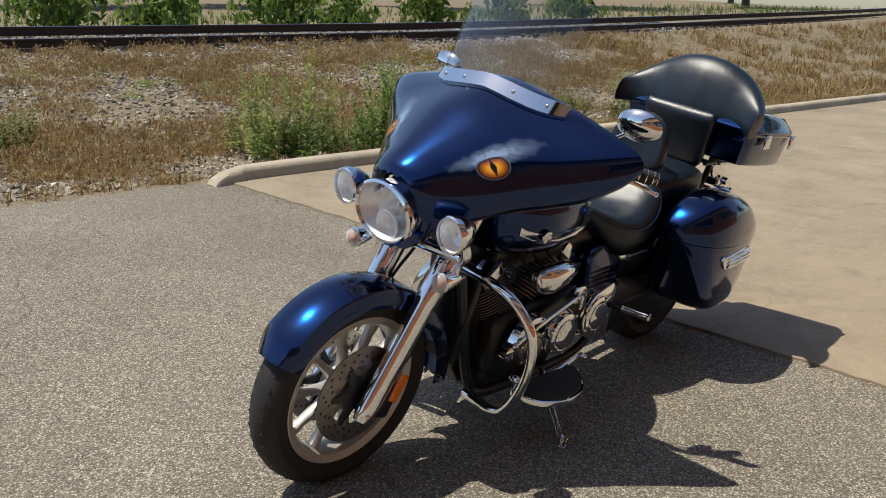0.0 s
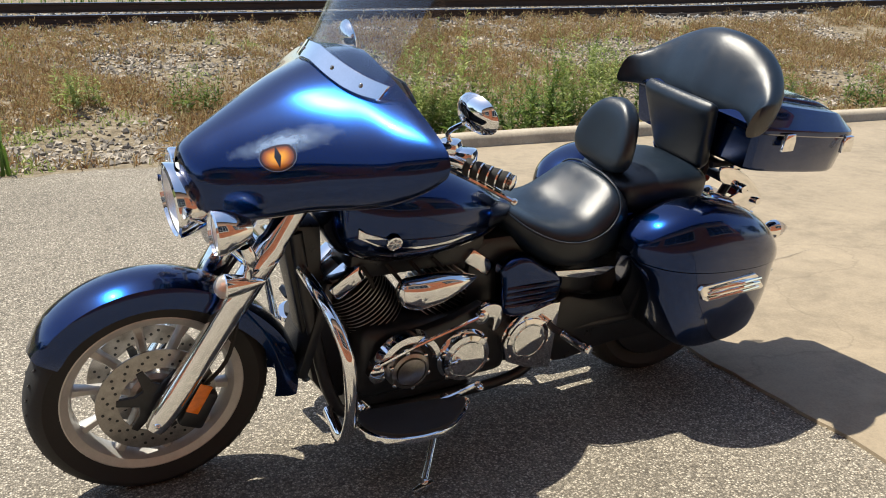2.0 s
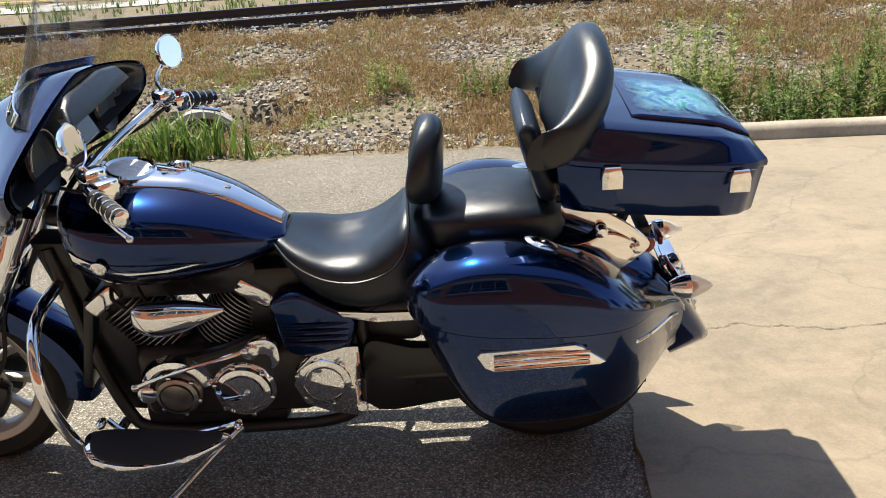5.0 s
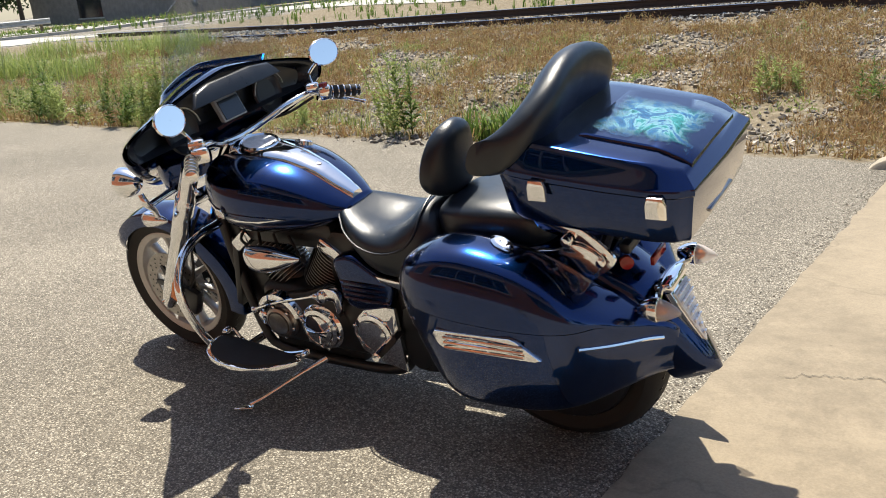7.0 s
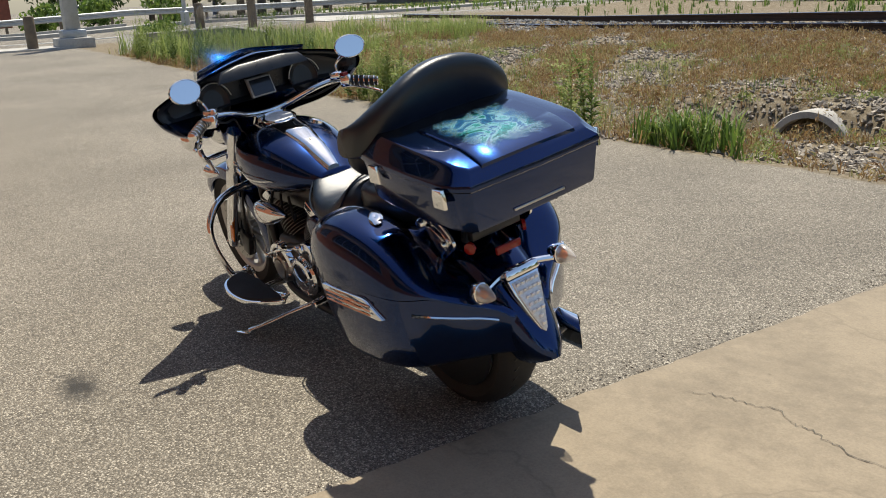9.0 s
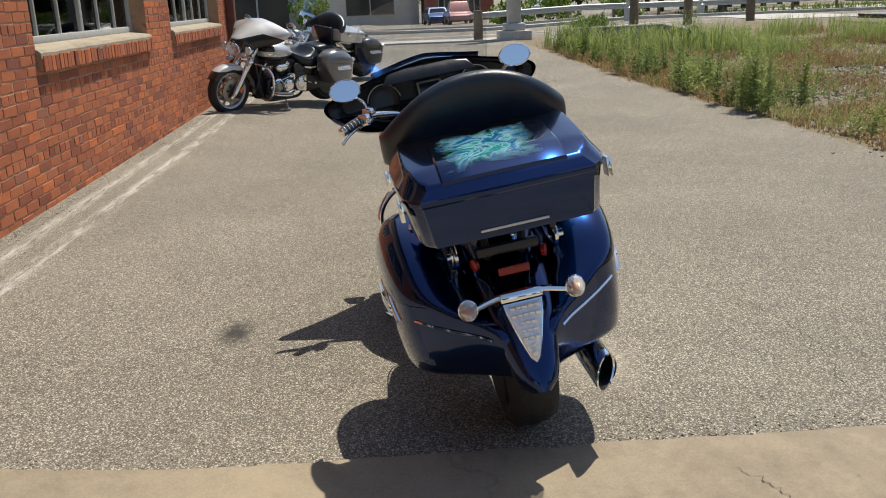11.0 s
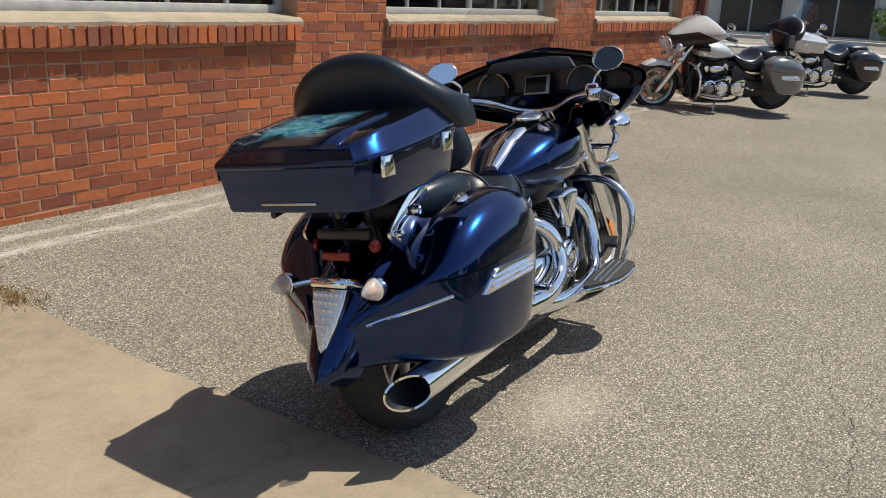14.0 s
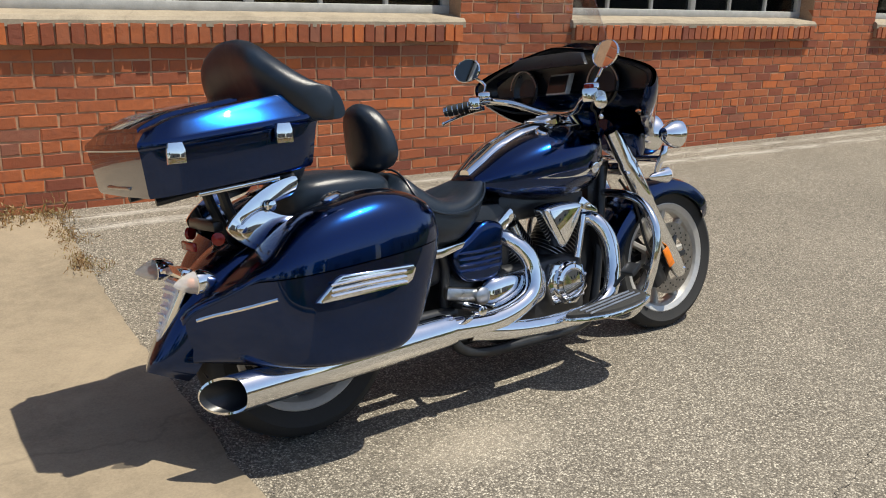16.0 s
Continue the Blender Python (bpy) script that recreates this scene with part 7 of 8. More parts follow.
def handlebar(parent):
    bar = bmesh.new()
    tube(bar, [(0.14, 0.415, 0.985), (0.20, 0.345, 1.0), (0.24, 0.22, 0.985), (0.30, 0.10, 0.945), (0.31, 0, 0.935), (0.30, -0.10, 0.945), (0.24, -0.22, 0.985), (0.20, -0.345, 1.0), (0.14, -0.415, 0.985)], 0.0135, 60, 12)
    for y in (0.05, -0.05):
        tube(bar, [(0.37, y, 0.86), (0.335, y, 0.905), (0.31, y, 0.935)], 0.022, 8, 12)
    hb = part("handlebar", bar, CHROME, parent, "chrome pullback handlebar")
    for s in (1, -1):
        a, b = Vector((0.168, s * 0.388, 0.990)), Vector((0.092, s * 0.474, 0.972))
        ax = b - a
        gp = bmesh.new()
        ln = ax.length
        prof = [(0.016, 0.0)]
        for i in range(5):
            h = 0.004 + i * ln / 5
            prof += [(0.0215, h), (0.0225, h + ln / 10), (0.0215, h + ln / 5 - 0.006), (0.0175, h + ln / 5 - 0.003)]
        prof += [(0.02, ln), (0.02, ln + 0.012), (0.002, ln + 0.014)]
        lathe(gp, prof, a, ax, 20)
        g = part("grip", gp, RUBBER, hb, "ribbed black grip with chrome bands")
        for i in range(1, 6):
            ri = bmesh.new()
            lathe(ri, [(0.0185, i * ln / 5 - 0.005), (0.0225, i * ln / 5 - 0.004), (0.0225, i * ln / 5), (0.0185, i * ln / 5 + 0.001)], a, ax, 20)
            part("grip_ring", ri, CHROME, g)
        cap = bmesh.new()
        lathe(cap, [(0.02, ln + 0.002), (0.02, ln + 0.014), (0.012, ln + 0.018), (0.002, ln + 0.019)], a, ax, 20)
        part("grip_cap", cap, CHROME, g)
        sw = bmesh.new()
        block(sw, (0.152, s * 0.357, 0.996), (0.05, 0.06, 0.05), 0.010, pose(0, 0, 0, 0, 0, s * -43))
        block(sw, (0.185, s * 0.330, 1.022), (0.055, 0.06, 0.035), 0.012, pose(0, 0, 0, 0, 0, s * -43))
        part("switch_housing", sw, CHROME, hb, "chrome switch housing and fluid reservoir")
        if s < 0:
            kb = bmesh.new()
            block(kb, (0.150, s * 0.352, 1.026), (0.024, 0.03, 0.014), 0.004)
            part("stop_switch", kb, REDL, hb, "red stop switch")
        lv = bmesh.new()
        tube(lv, [(0.19, s * 0.352, 0.975), (0.165, s * 0.40, 0.965), (0.12, s * 0.452, 0.945), (0.078, s * 0.487, 0.925)], [0.010, 0.008, 0.006, 0.006], 16, 8)
        ball(lv, (0.076, s * 0.489, 0.924), (0.009, 0.009, 0.009), 10, 8)
        part("lever", lv, CHROME, hb, "chrome hand lever")
        ms = bmesh.new()
        tube(ms, [(0.178, s * 0.338, 1.02), (0.20, s * 0.345, 1.055), (0.20, s * 0.362, 1.075), (0.188, s * 0.395, 1.098)], 0.006, 14, 8)
        part("mirror_stem", ms, CHROME, hb)
        mi = bmesh.new()
        c, axm = (0.168, s * 0.425, 1.128), Vector((-0.96, -s * 0.14, 0.22))
        rot = pose(0, 0, 0)
        lathe(mi, [(0.002, -0.030), (0.035, -0.025), (0.052, -0.010), (0.056, 0.0), (0.053, 0.004), (0.0515, 0.001), (0.02, 0.0005)], c, axm, 32, 1.42, 0.86)
        mo = part("mirror", mi, CHROME, hb, "oval chrome mirror")
        mg = bmesh.new()
        lathe(mg, [(0.0515, 0.0015), (0.03, 0.0015), (0.001, 0.0015)], c, axm, 32, 1.42, 0.86, False)
        part("mirror_glass", mg, MIRROR, mo, "mirror glass")
        cb = bmesh.new()
        tube(cb, [(0.19, s * 0.33, 0.985), (0.26, s * 0.24, 0.95), (0.36, s * 0.15, 0.93), (0.42, s * 0.10, 0.86)], 0.005, 18, 6)
        part("control_cable", cb, RUBBER, hb)


def tank(parent, paintm):
    tk = bmesh.new()
    body(tk, [(0.400, 0, 0.80, 0.05, 0.05, 0.05), (0.390, 0, 0.80, 0.12, 0.075, 0.10), (0.355, 0, 0.795, 0.185, 0.098, 0.145), (0.27, 0, 0.785, 0.232, 0.115, 0.160), (0.17, 0, 0.775, 0.242, 0.122, 0.155), (0.06, 0, 0.760, 0.222, 0.115, 0.130), (-0.04, 0, 0.742, 0.182, 0.090, 0.095), (-0.12, 0, 0.728, 0.130, 0.052, 0.055), (-0.175, 0, 0.722, 0.08, 0.020, 0.03)], 40, 52, 2.5)
    t = part("fuel_tank", tk, paintm, parent, "teardrop fuel tank in glossy flake paint", 60)

    def top(x):
        k = np.array([(0.395, 0.85), (0.385, 0.875), (0.35, 0.893), (0.27, 0.900), (0.17, 0.897), (0.06, 0.875), (-0.04, 0.832), (-0.12, 0.780), (-0.175, 0.742)])
        return float(np.interp(x, k[::-1, 0], k[::-1, 1]))
    co = bmesh.new()
    rings = []
    for x in np.linspace(0.36, -0.165, 26):
        w = float(np.interp(x, (-0.165, -0.10, 0.0, 0.1, 0.2, 0.28, 0.36), (0.030, 0.045, 0.055, 0.068, 0.082, 0.078, 0.045)))
        z = top(x)
        rings.append([(x, -w, z - 0.02), (x, -w, z + 0.002), (x, -w * 0.85, z + 0.012), (x, -w * 0.4, z + 0.017), (x, w * 0.4, z + 0.017), (x, w * 0.85, z + 0.012), (x, w, z + 0.002), (x, w, z - 0.02)])
    loft(co, rings)
    c = part("tank_console", co, CHROME, t, "chrome tank console", 40)
    ga = bmesh.new()
    lathe(ga, [(0.070, -0.01), (0.072, 0.012), (0.066, 0.018), (0.060, 0.012), (0.002, 0.010)], (0.215, 0, 0.908), (-0.18, 0, 0.98), 36, 1.15, 0.95)
    g = part("speedometer", ga, CHROME, c, "speedometer with a chrome bezel")
    fc = bmesh.new()
    lathe(fc, [(0.058, 0.0), (0.002, 0.0008)], (0.2125, 0, 0.9215), (-0.18, 0, 0.98), 32, 1.15, 0.95)
    part("dial", fc, plain("dial_face", (0.80, 0.80, 0.78), 0.3, 0.0, 0.2, 60), g, "pale dial face")
    cap = bmesh.new()
    lathe(cap, [(0.034, -0.01), (0.034, 0.010), (0.028, 0.016), (0.002, 0.018)], (0.12, -0.125, 0.872), (0.0, -0.42, 0.9), 24)
    part("fuel_cap", cap, CHROME, t, "chrome fuel cap")
    sb = bmesh.new()
    lathe(sb, [(0.010, 0), (0.009, 0.005), (0.002, 0.006)], (-0.03, 0, top(-0.03) + 0.014), (-0.3, 0, 1), 12)
    part("console_screw", sb, STEEL, c)
    for s in (1, -1):
        em = bmesh.new()

        def skin(x, z, h):
            row = sect(x, [(0.40, 0.05, 0.80, 0.05, 0.05), (0.39, 0.12, 0.80, 0.075, 0.10), (0.355, 0.185, 0.795, 0.098, 0.145), (0.27, 0.232, 0.785, 0.115, 0.160), (0.17, 0.242, 0.775, 0.122, 0.155), (0.06, 0.222, 0.760, 0.115, 0.130), (-0.04, 0.182, 0.742, 0.09, 0.095)])
            hy, zc, up, dn = row
            q = min(0.98, abs(z - zc) / (up if z > zc else dn))
            return (x, s * (hy * (1 - q ** 2.5) ** (1 / 2.5) + h), z)
        prism(em, [(0.350, 0.770), (0.348, 0.742), (0.30, 0.722), (0.20, 0.714), (0.10, 0.715), (0.005, 0.722), (0.08, 0.733), (0.18, 0.740), (0.28, 0.748), (0.33, 0.760)], -0.006, 0.009, lambda u, v, h: skin(u, v, h), 0.002)
        e = part("tank_emblem", em, CHROME, t, "slim chrome tank emblem")
        me = bmesh.new()
        p = Vector(skin(0.266, 0.738, 0.009))
        lathe(me, [(0.021, 0.0), (0.021, 0.005), (0.017, 0.007), (0.016, 0.004), (0.002, 0.004)], p, (0.1, s, -0.25), 28)
        for q in range(3):
            d = frame_of((0.1, s, -0.25)) @ pose(0, 0, 0, 0, 0, 60 * q)
            block(me, p + Vector((0, s * 0.004, -0.001)), (0.032, 0.004, 0.003), 0.001, d)
        part("medallion", me, CHROME, e, "round chrome medallion")


def tail(parent, paintm):
    fe = bmesh.new()
    rings = []
    path = [(-0.50, 0.70, 0.125), (-0.60, 0.715, 0.14), (-0.72, 0.722, 0.15), (-0.86, 0.715, 0.15), (-0.98, 0.680, 0.145), (-1.08, 0.630, 0.135), (-1.16, 0.570, 0.122), (-1.225, 0.49, 0.108), (-1.275, 0.41, 0.092), (-1.312, 0.345, 0.068), (-1.328, 0.312, 0.030)]
    pts = catmull(path, 34)
    tan = np.gradient(pts[:, :2], axis=0)
    for (x, z, w), (tx, tz) in zip(pts, tan):
        ln = math.hypot(tx, tz)
        nx, nz = tz / ln, -tx / ln
        if nz < 0 and x > -1.0:
            nx, nz = -nx, -nz
        nx, nz = (-abs(nx), abs(nz))
        ring = []
        prof = [(-1, -0.12), (-1, -0.055), (-0.9, -0.022), (-0.55, -0.005), (0, 0.0), (0.55, -0.005), (0.9, -0.022), (1, -0.055), (1, -0.12), (0.95, -0.12), (0.94, -0.055), (0.5, -0.014), (0, -0.01), (-0.5, -0.014), (-0.94, -0.055), (-0.95, -0.12)]
        for y, d in prof:
            ring.append((x + nx * d, y * w, z + nz * d))
        rings.append(ring)
    loft(fe, rings, False)
    f = part("rear_fender", fe, paintm, parent, "long swept glossy rear fender", 50)
    tl = bmesh.new()
    outline = [(-0.070, 0.0), (0.070, 0.0), (0.062, -0.045), (0.040, -0.11), (0.014, -0.172), (0.0, -0.185), (-0.014, -0.172), (-0.040, -0.11), (-0.062, -0.045)]

    def slope(u, v, h):
        return (-1.198 - 0.42 * -v * 0.93 - h * 0.9, u, 0.555 + v * 0.98 + h * 0.35)
    prism(tl, outline, 0.0, 0.020, slope, 0.006)
    ho = part("tail_light", tl, CHROME, f, "wedge-shaped chrome-framed tail light")
    ln = bmesh.new()
    prism(ln, [(u * 0.86, v * 0.92 - 0.008) for u, v in outline], 0.017, 0.026, slope, 0.005)
    part("lens", ln, plain("frosted_clear_lens", (0.85, 0.85, 0.85), 0.15, 0.2, 0.25, 90), ho, "clear faceted lens")
    fa = bmesh.new()
    for r in range(7):
        for c in range(-2, 3):
            v = -0.02 - r * 0.022
            if abs(c) * 0.021 < 0.058 + v * 0.3:
                block(fa, slope(c * 0.021, v, 0.027), (0.006, 0.017, 0.017), 0.002, pose(0, 0, 0, 0, -22, 0))
    part("facet", fa, REFL, ho, kind="stuff")
    cp = bmesh.new()
    block(cp, (-1.195, 0, 0.572), (0.05, 0.15, 0.03), 0.008, pose(0, 0, 0, 0, 18, 0))
    part("light_cap", cp, CHROME, ho)
    bar = bmesh.new()
    tube(bar, [(-1.205, 0.165, 0.562), (-1.19, 0.08, 0.575), (-1.185, 0, 0.578), (-1.19, -0.08, 0.575), (-1.205, -0.165, 0.562)], 0.010, 20, 8)
    part("signal_bar", bar, CHROME, f)
    for s in (1, -1):
        tn = bmesh.new()
        lathe(tn, [(0.002, -0.045), (0.016, -0.04), (0.028, -0.02), (0.034, 0.0), (0.034, 0.012), (0.030, 0.014)], (-1.205, s * 0.186, 0.568), (-1, 0, 0), 24, 1.0, 1.0, False)
        tb = part("rear_turn_signal", tn, CHROME, parent, "bullet chrome turn signal")
        le = bmesh.new()
        lathe(le, [(0.032, 0.010), (0.028, 0.03), (0.016, 0.055), (0.006, 0.07), (0.001, 0.072)], (-1.205, s * 0.186, 0.568), (-1, 0, 0), 22, 1.0, 1.0, False)
        part("lens", le, FROST, tb, "frosted pointed lens")
        bu = bmesh.new()
        ball(bu, (-1.225, s * 0.186, 0.568), (0.016, 0.014, 0.014), 10, 8)
        part("bulb", bu, AMBER, tb, "amber bulb")


def trunk_mount(parent):
    for s in (1, -1):
        br = bmesh.new()
        prism(br, closed_curve([(-0.89, 0.822), (-0.96, 0.812), (-1.03, 0.775), (-1.095, 0.722), (-1.108, 0.688), (-1.06, 0.645), (-1.0, 0.618), (-0.93, 0.650), (-0.878, 0.668), (-0.885, 0.705), (-0.945, 0.705), (-1.01, 0.668), (-1.05, 0.692), (-1.03, 0.728), (-0.97, 0.752), (-0.90, 0.775)], 60), 0, 0.012, lambda u, v, h: (u, s * (0.172 + h), v), 0.003)
        block(br, (-1.06, s * 0.175, 0.812), (0.24, 0.022, 0.014), 0.004, pose(0, 0, 0, 0, -5, 0))
        prism(br, closed_curve([(-0.855, 0.700), (-0.89, 0.660), (-0.97, 0.632), (-1.05, 0.652), (-1.075, 0.700), (-1.01, 0.738), (-0.94, 0.715)], 30), 0.014, 0.022, lambda u, v, h: (u, s * (0.172 + h), v), 0.003)
        b = part("trunk_bracket", br, CHROME, parent, "curved chrome trunk bracket")
        kn = bmesh.new()
        lathe(kn, [(0.016, 0), (0.016, 0.02), (0.012, 0.026), (0.002, 0.028)], (-0.985, s * 0.190, 0.750), (0, s, 0), 16)
        part("bracket_knob", kn, CHROME, b)
        kn = bmesh.new()
        lathe(kn, [(0.012, 0), (0.012, 0.015), (0.002, 0.018)], (-1.075, s * 0.192, 0.695), (0, s, 0), 14)
        part("bracket_knob", kn, CHROME, b)
    rk = bmesh.new()
    for s in (1, -1):
        tube(rk, [(-0.88, s * 0.14, 0.82), (-1.10, s * 0.14, 0.815), (-1.28, s * 0.13, 0.79)], 0.011, 10, 8)
    for x in (-0.95, -1.1, -1.22):
        tube(rk, [(x, -0.14, 0.81), (x, 0.14, 0.81)], 0.010, 4, 8)
    tube(rk, [(-1.02, 0.06, 0.64), (-1.06, 0.07, 0.74), (-1.08, 0.07, 0.81)], 0.016, 10, 8)
    tube(rk, [(-1.02, -0.06, 0.64), (-1.06, -0.07, 0.74), (-1.08, -0.07, 0.81)], 0.016, 10, 8)
    block(rk, (-1.11, 0, 0.70), (0.03, 0.22, 0.03), 0.006)
    part("luggage_rack", rk, BLACKM, parent, "black luggage rack and plate bracket")
    rl = bmesh.new()
    block(rl, (-1.165, 0.0, 0.645), (0.012, 0.11, 0.026), 0.004)
    part("red_reflector", rl, REDL, parent, "red reflector under the trunk")
    for s in (1, -1):
        rl = bmesh.new()
        lathe(rl, [(0.019, 0), (0.019, 0.012), (0.002, 0.016)], (-1.115, s * 0.118, 0.668), (-0.6, s * 1.0, 0), 16)
        part("red_reflector", rl, REDL, parent, "round red reflector")


def lower_bits(parent):
    for s in (1, -1):
        eg = bmesh.new()
        tube(eg, [(0.455, s * 0.055, 0.62), (0.458, s * 0.20, 0.615), (0.450, s * 0.305, 0.585), (0.435, s * 0.378, 0.515), (0.425, s * 0.395, 0.43), (0.41, s * 0.372, 0.32), (0.40, s * 0.32, 0.215), (0.385, s * 0.25, 0.165), (0.37, s * 0.10, 0.16)], 0.0165, 60, 14)
        part("engine_guard", eg, CHROME, parent, "chrome engine guard bar")
        fb = bmesh.new()
        ol = closed_curve([(0.375, 0.30), (0.385, 0.36), (0.35, 0.425), (0.26, 0.455), (0.14, 0.435), (0.05, 0.36), (0.015, 0.295), (0.10, 0.285), (0.25, 0.285)], 44)
        prism(fb, ol, -0.012, 0.004, lambda u, v, h: (u, s * v, 0.248 + 0.10 * (u - 0.2) + h), 0.003)
        f = part("floorboard", fb, CHROME, parent, "half-moon floorboard with a chrome rim")
        pd = bmesh.new()
        prism(pd, [(0.2 + (u - 0.2) * 0.9, 0.365 + (v - 0.365) * 0.88) for u, v in ol], 0.004, 0.014, lambda u, v, h: (u, s * v, 0.248 + 0.10 * (u - 0.2) + h), 0.004)
        part("rubber_mat", pd, RUBBER, f, "ribbed black rubber mat")
        if s < 0:
            rb = bmesh.new()
            for q in (0.33, 0.36, 0.39):
                tube(rb, [(0.08, s * q, 0.2525), (0.33, s * q, 0.2775)], 0.004, 4, 6)
            part("mat_rib", rb, ALU, f)
        pg = bmesh.new()
        tube(pg, [(-0.335, s * 0.14, 0.33), (-0.345, s * 0.22, 0.338)], 0.013, 4, 8)
        part("peg_mount", pg, BLACKM, parent)
        pe = bmesh.new()
        lathe(pe, [(0.010, 0), (0.016, 0.004)] + [(0.016 - 0.002 * (i % 2), 0.01 + i * 0.011) for i in range(10)] + [(0.016, 0.125), (0.012, 0.13), (0.002, 0.131)], (-0.345, s * 0.225, 0.338), (-0.12, s, 0.03), 16)
        part("passenger_peg", pe, CHROME, parent, "ribbed passenger footpeg")
    ss = bmesh.new()
    tube(ss, [(0.02, 0.16, 0.16), (0.09, 0.26, 0.13), (0.16, 0.37, 0.095), (0.20, 0.43, 0.080)], [0.013, 0.011, 0.010, 0.012], 16, 10)
    block(ss, (0.212, 0.452, 0.078), (0.07, 0.03, 0.008), 0.003, pose(0, 0, 0, 9.3, 0, 25))
    part("side_stand", ss, CHROME, parent, "chrome side stand")
    sh = bmesh.new()
    tube(sh, [(0.345, 0.27, 0.285), (0.30, 0.275, 0.245), (0.20, 0.28, 0.225), (0.08, 0.28, 0.235), (-0.01, 0.285, 0.262)], 0.008, 24, 8)
    ball(sh, (0.352, 0.295, 0.29), (0.013, 0.025, 0.013), 10, 8)
    ball(sh, (-0.015, 0.30, 0.266), (0.012, 0.024, 0.012), 10, 8)
    part("shift_lever", sh, CHROME, parent, "chrome heel-toe shift lever")
    bp = bmesh.new()
    tube(bp, [(0.30, -0.24, 0.26), (0.34, -0.27, 0.31), (0.36, -0.30, 0.345)], 0.008, 10, 8)
    block(bp, (0.365, -0.31, 0.352), (0.055, 0.07, 0.022), 0.006, pose(0, 0, 0, 0, -35, 0))
    part("brake_pedal", bp, BLACKM, parent, "black brake pedal")


def motorcycle(m, paintm, label, group, trunk=True, screen=True, bare=False):
    top = holder("motorcycle", m, label, "motorcycle", group)
    wheel(top, "rear_wheel", -0.865, 0.318, 0.318, 0.19, 0.225, (1,), WHEELM, 10)
    # belt pulley made oversized and black, to stand for the shade over the rim
    pu = bmesh.new()
    lathe(pu, [(0.06, 0.080), (0.06, 0.094), (0.19, 0.098), (0.226, 0.096), (0.232, 0.088), (0.226, 0.080)], (-0.865, 0, 0.318), (0, 1, 0), 56)
    part("rim_shade_pulley", pu, BLACKM, top, "oversized dark belt pulley standing in for shade on the rim")
    engine(top, paintm)
    exhaust(top)
    tank(top, paintm)
    tail(top, paintm)
    for s in (1, -1):
        saddlebag(top, s, {SILVER: GREYP, GREYP: BLACKP}.get(paintm, paintm), trunk)
    seat_set(top)
    front_end(top, paintm, screen, bare)
    handlebar(top)
    lower_bits(top)
    if trunk:
        trunk_mount(top)
        trunk_box(top, paintm)
        trunk_backrest(top)
        if paintm is BLUE:
            rider_backrest(top)
    return top


LEAN = -9.3
SHAPE = Matrix.Translation((0.025, 0, 0)) @ Matrix.Diagonal((1.022, 0.89, 1.01, 1))
motorcycle(pose(8.5, 1.93, gz(8.5, 1.93), 0, 0, 137.5) @ pose(0, 0, 0, -8, 0, 0), SILVER, "silver and black touring motorcycle parked by the brick wall", "motorcycles parked by the wall", True, False)
motorcycle(pose(12.2, 1.55, gz(12.2, 1.55), 0, 0, 133) @ pose(0, 0, 0, -8, 0, 0), GREYP, "grey cruiser motorcycle with a clear windshield and hard side bags", "motorcycles parked by the wall", False, True, True)
motorcycle(pose(0, 0.019, 0, 0, 0, 3.7) @ pose(0, 0, 0, LEAN, 0, 0) @ SHAPE, BLUE, "blue flake touring motorcycle with chrome trim leaning on its side stand", "")


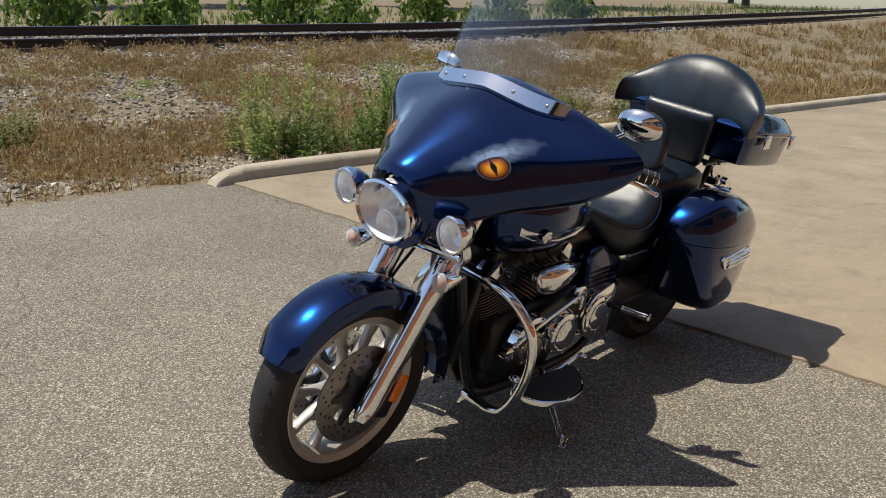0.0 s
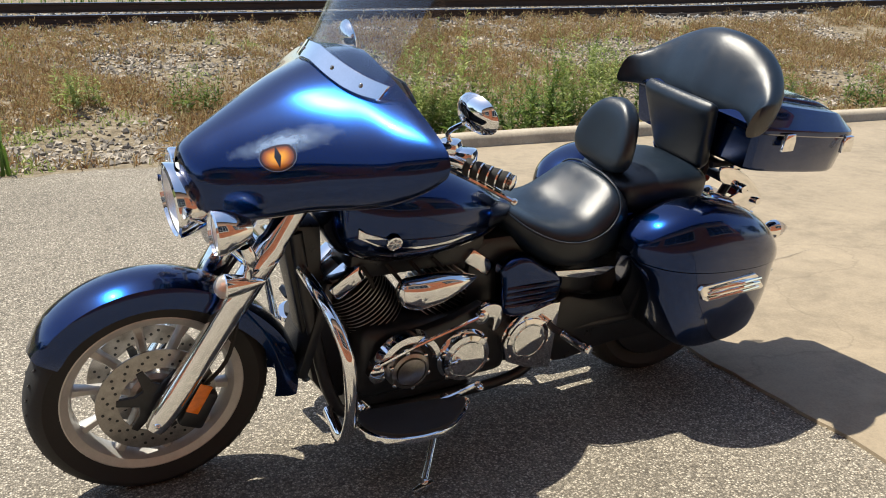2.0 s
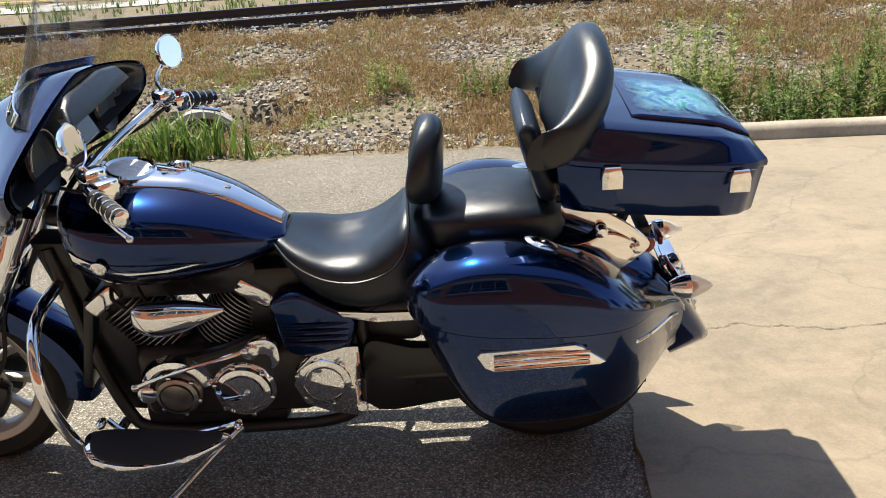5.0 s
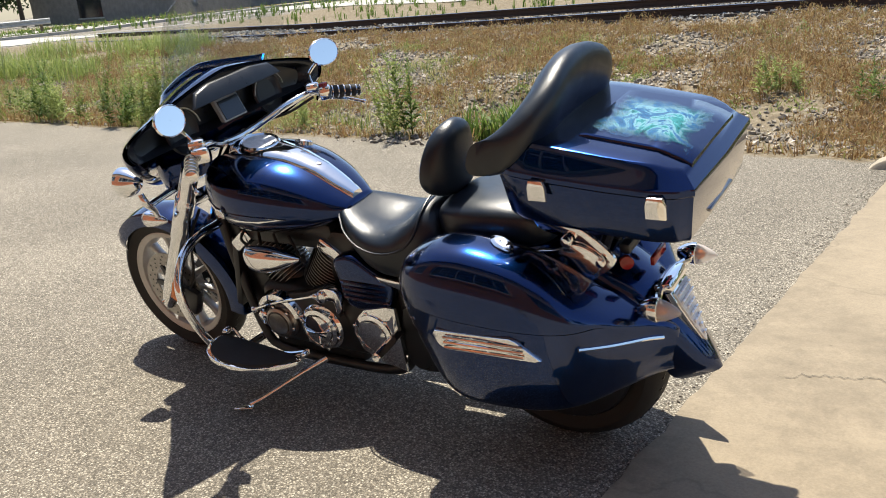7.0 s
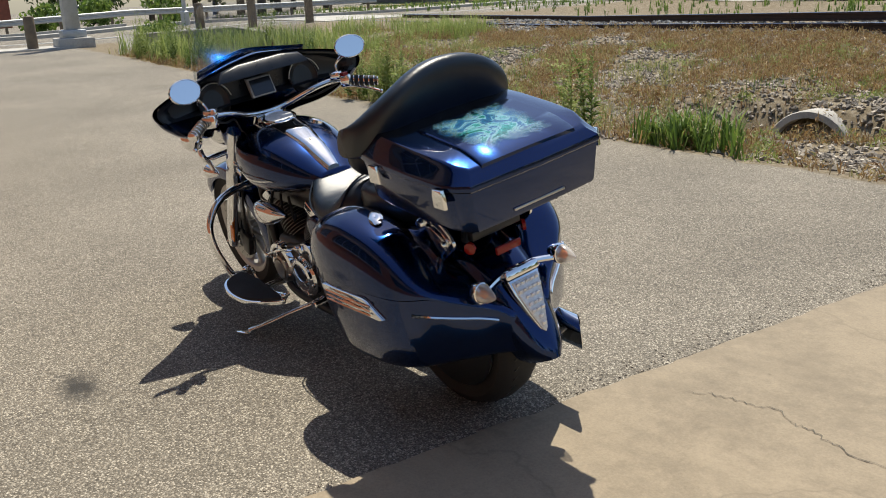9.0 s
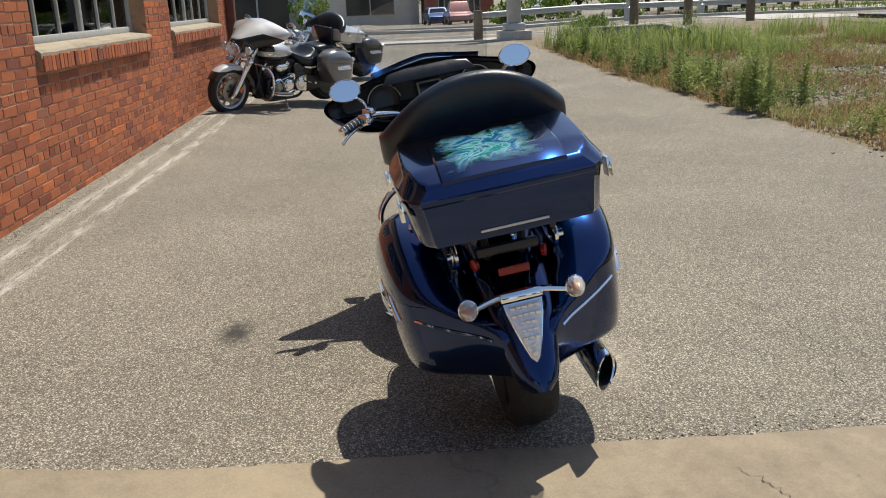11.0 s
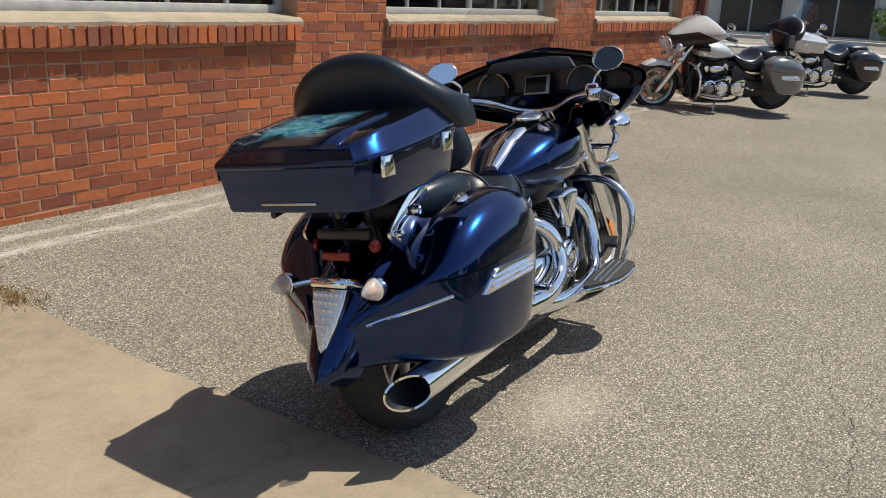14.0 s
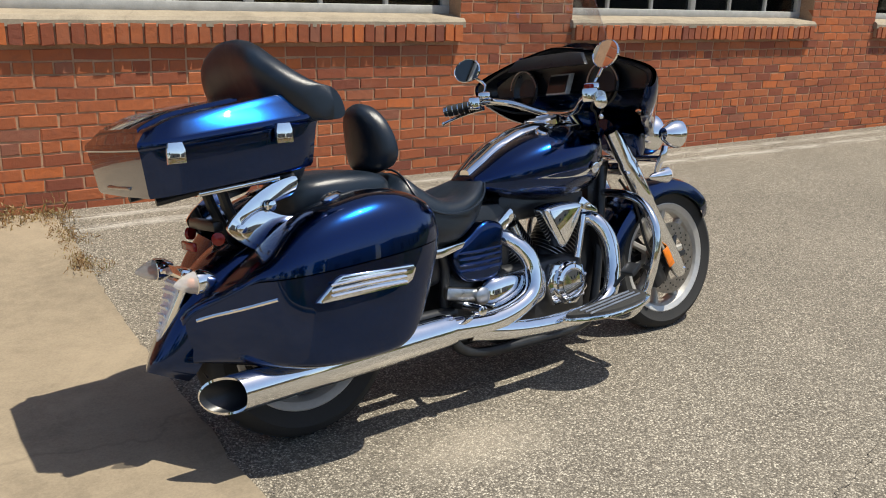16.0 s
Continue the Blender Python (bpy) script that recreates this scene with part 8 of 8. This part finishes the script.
# ---- bricks, last ----
def bricks():
    rnd = random.Random(11)
    kinds = []
    for k in range(4):
        b = bmesh.new()
        bmesh.ops.create_cube(b, size=1.0)
        bmesh.ops.bevel(b, geom=[e for e in b.edges if all(v.co.y < 0 for v in e.verts)], offset=0.035, segments=1, affect="EDGES")
        for v in b.verts:
            v.co += Vector((rnd.uniform(-0.016, 0.016), rnd.uniform(-0.008, 0.008), rnd.uniform(-0.055, 0.055)))
        kinds.append(finish("brick", b, BRICK, 18))
    rest_v, rest_f = [], []
    course, pitch = 0.0715, 0.208

    def lay(x, y, z, sx, sy, sz, name="brick"):
        tilt = pose(x, y + rnd.uniform(-0.0022, 0.0018), z + rnd.uniform(-0.003, 0.003), rnd.uniform(-0.7, 0.7), rnd.uniform(-1.1, 1.1), rnd.uniform(-0.35, 0.35))
        m = tilt @ Matrix.Diagonal((sx, sy, sz, 1))
        if -1.3 < x < 2.35 and (z < 1.1 or name != "brick"):
            ob = new(name, kinds[rnd.randrange(4)])
            ob.parent, ob.matrix_world = WALL, m
        else:
            k = len(rest_v)
            me = kinds[rnd.randrange(4)]
            rest_v.extend(tuple(m @ v.co) for v in me.vertices)
            rest_f.extend(tuple(k + i for i in p.vertices) for p in me.polygons)

    def run(x0, x1, z, row, y):
        header = row % 6 == 3
        p = pitch / 2 if header else pitch
        x = x0 + (0.0 if row % 2 else -p / 2)
        while x < x1 - 0.01:
            j, k = rnd.uniform(0.003, 0.007), rnd.uniform(0.003, 0.007)
            a, b = max(x + j, x0 + 0.001), min(x + p - k, x1 - 0.001)
            if b - a > 0.03:
                lay((a + b) / 2, y + 0.0400, z, b - a, 0.09, course - 0.0095)
            x += p

    edges = [WALL_X0] + [e for w in WINDOWS for e in w] + [WALL_X1]
    rows = int((SILL_Z - 0.12 + 0.2) / course)
    top_rows = int((HEAD_Z + 0.6) / course)
    for r in range(top_rows):
        z = -0.2 + course * (r + 0.5)
        for a, b in zip(edges[0::2], edges[1::2]) if r >= rows else [(WALL_X0, WALL_X1)]:
            run(a, b, z, r, WALL_Y)
    bed = bmesh.new()
    for a, b in WINDOWS:
        block(bed, ((a + b) / 2, WALL_Y + 0.030, SILL_Z - 0.098), (b - a, 0.13, 0.104))
    part("sill_bed", bed, MORTAR, WALL)
    for a, b in WINDOWS:
        n = int((b - a) / 0.076)
        for i in range(n):
            x = a + (b - a) * (i + 0.5) / n
            lay(x, WALL_Y + 0.03 + rnd.uniform(-0.004, 0.004), SILL_Z - 0.098, (b - a) / n - 0.011, 0.16, 0.115, "sill_brick")
    soup("bricks", rest_v, rest_f, BRICK_REST, "", "", "stuff", WALL)


bricks()
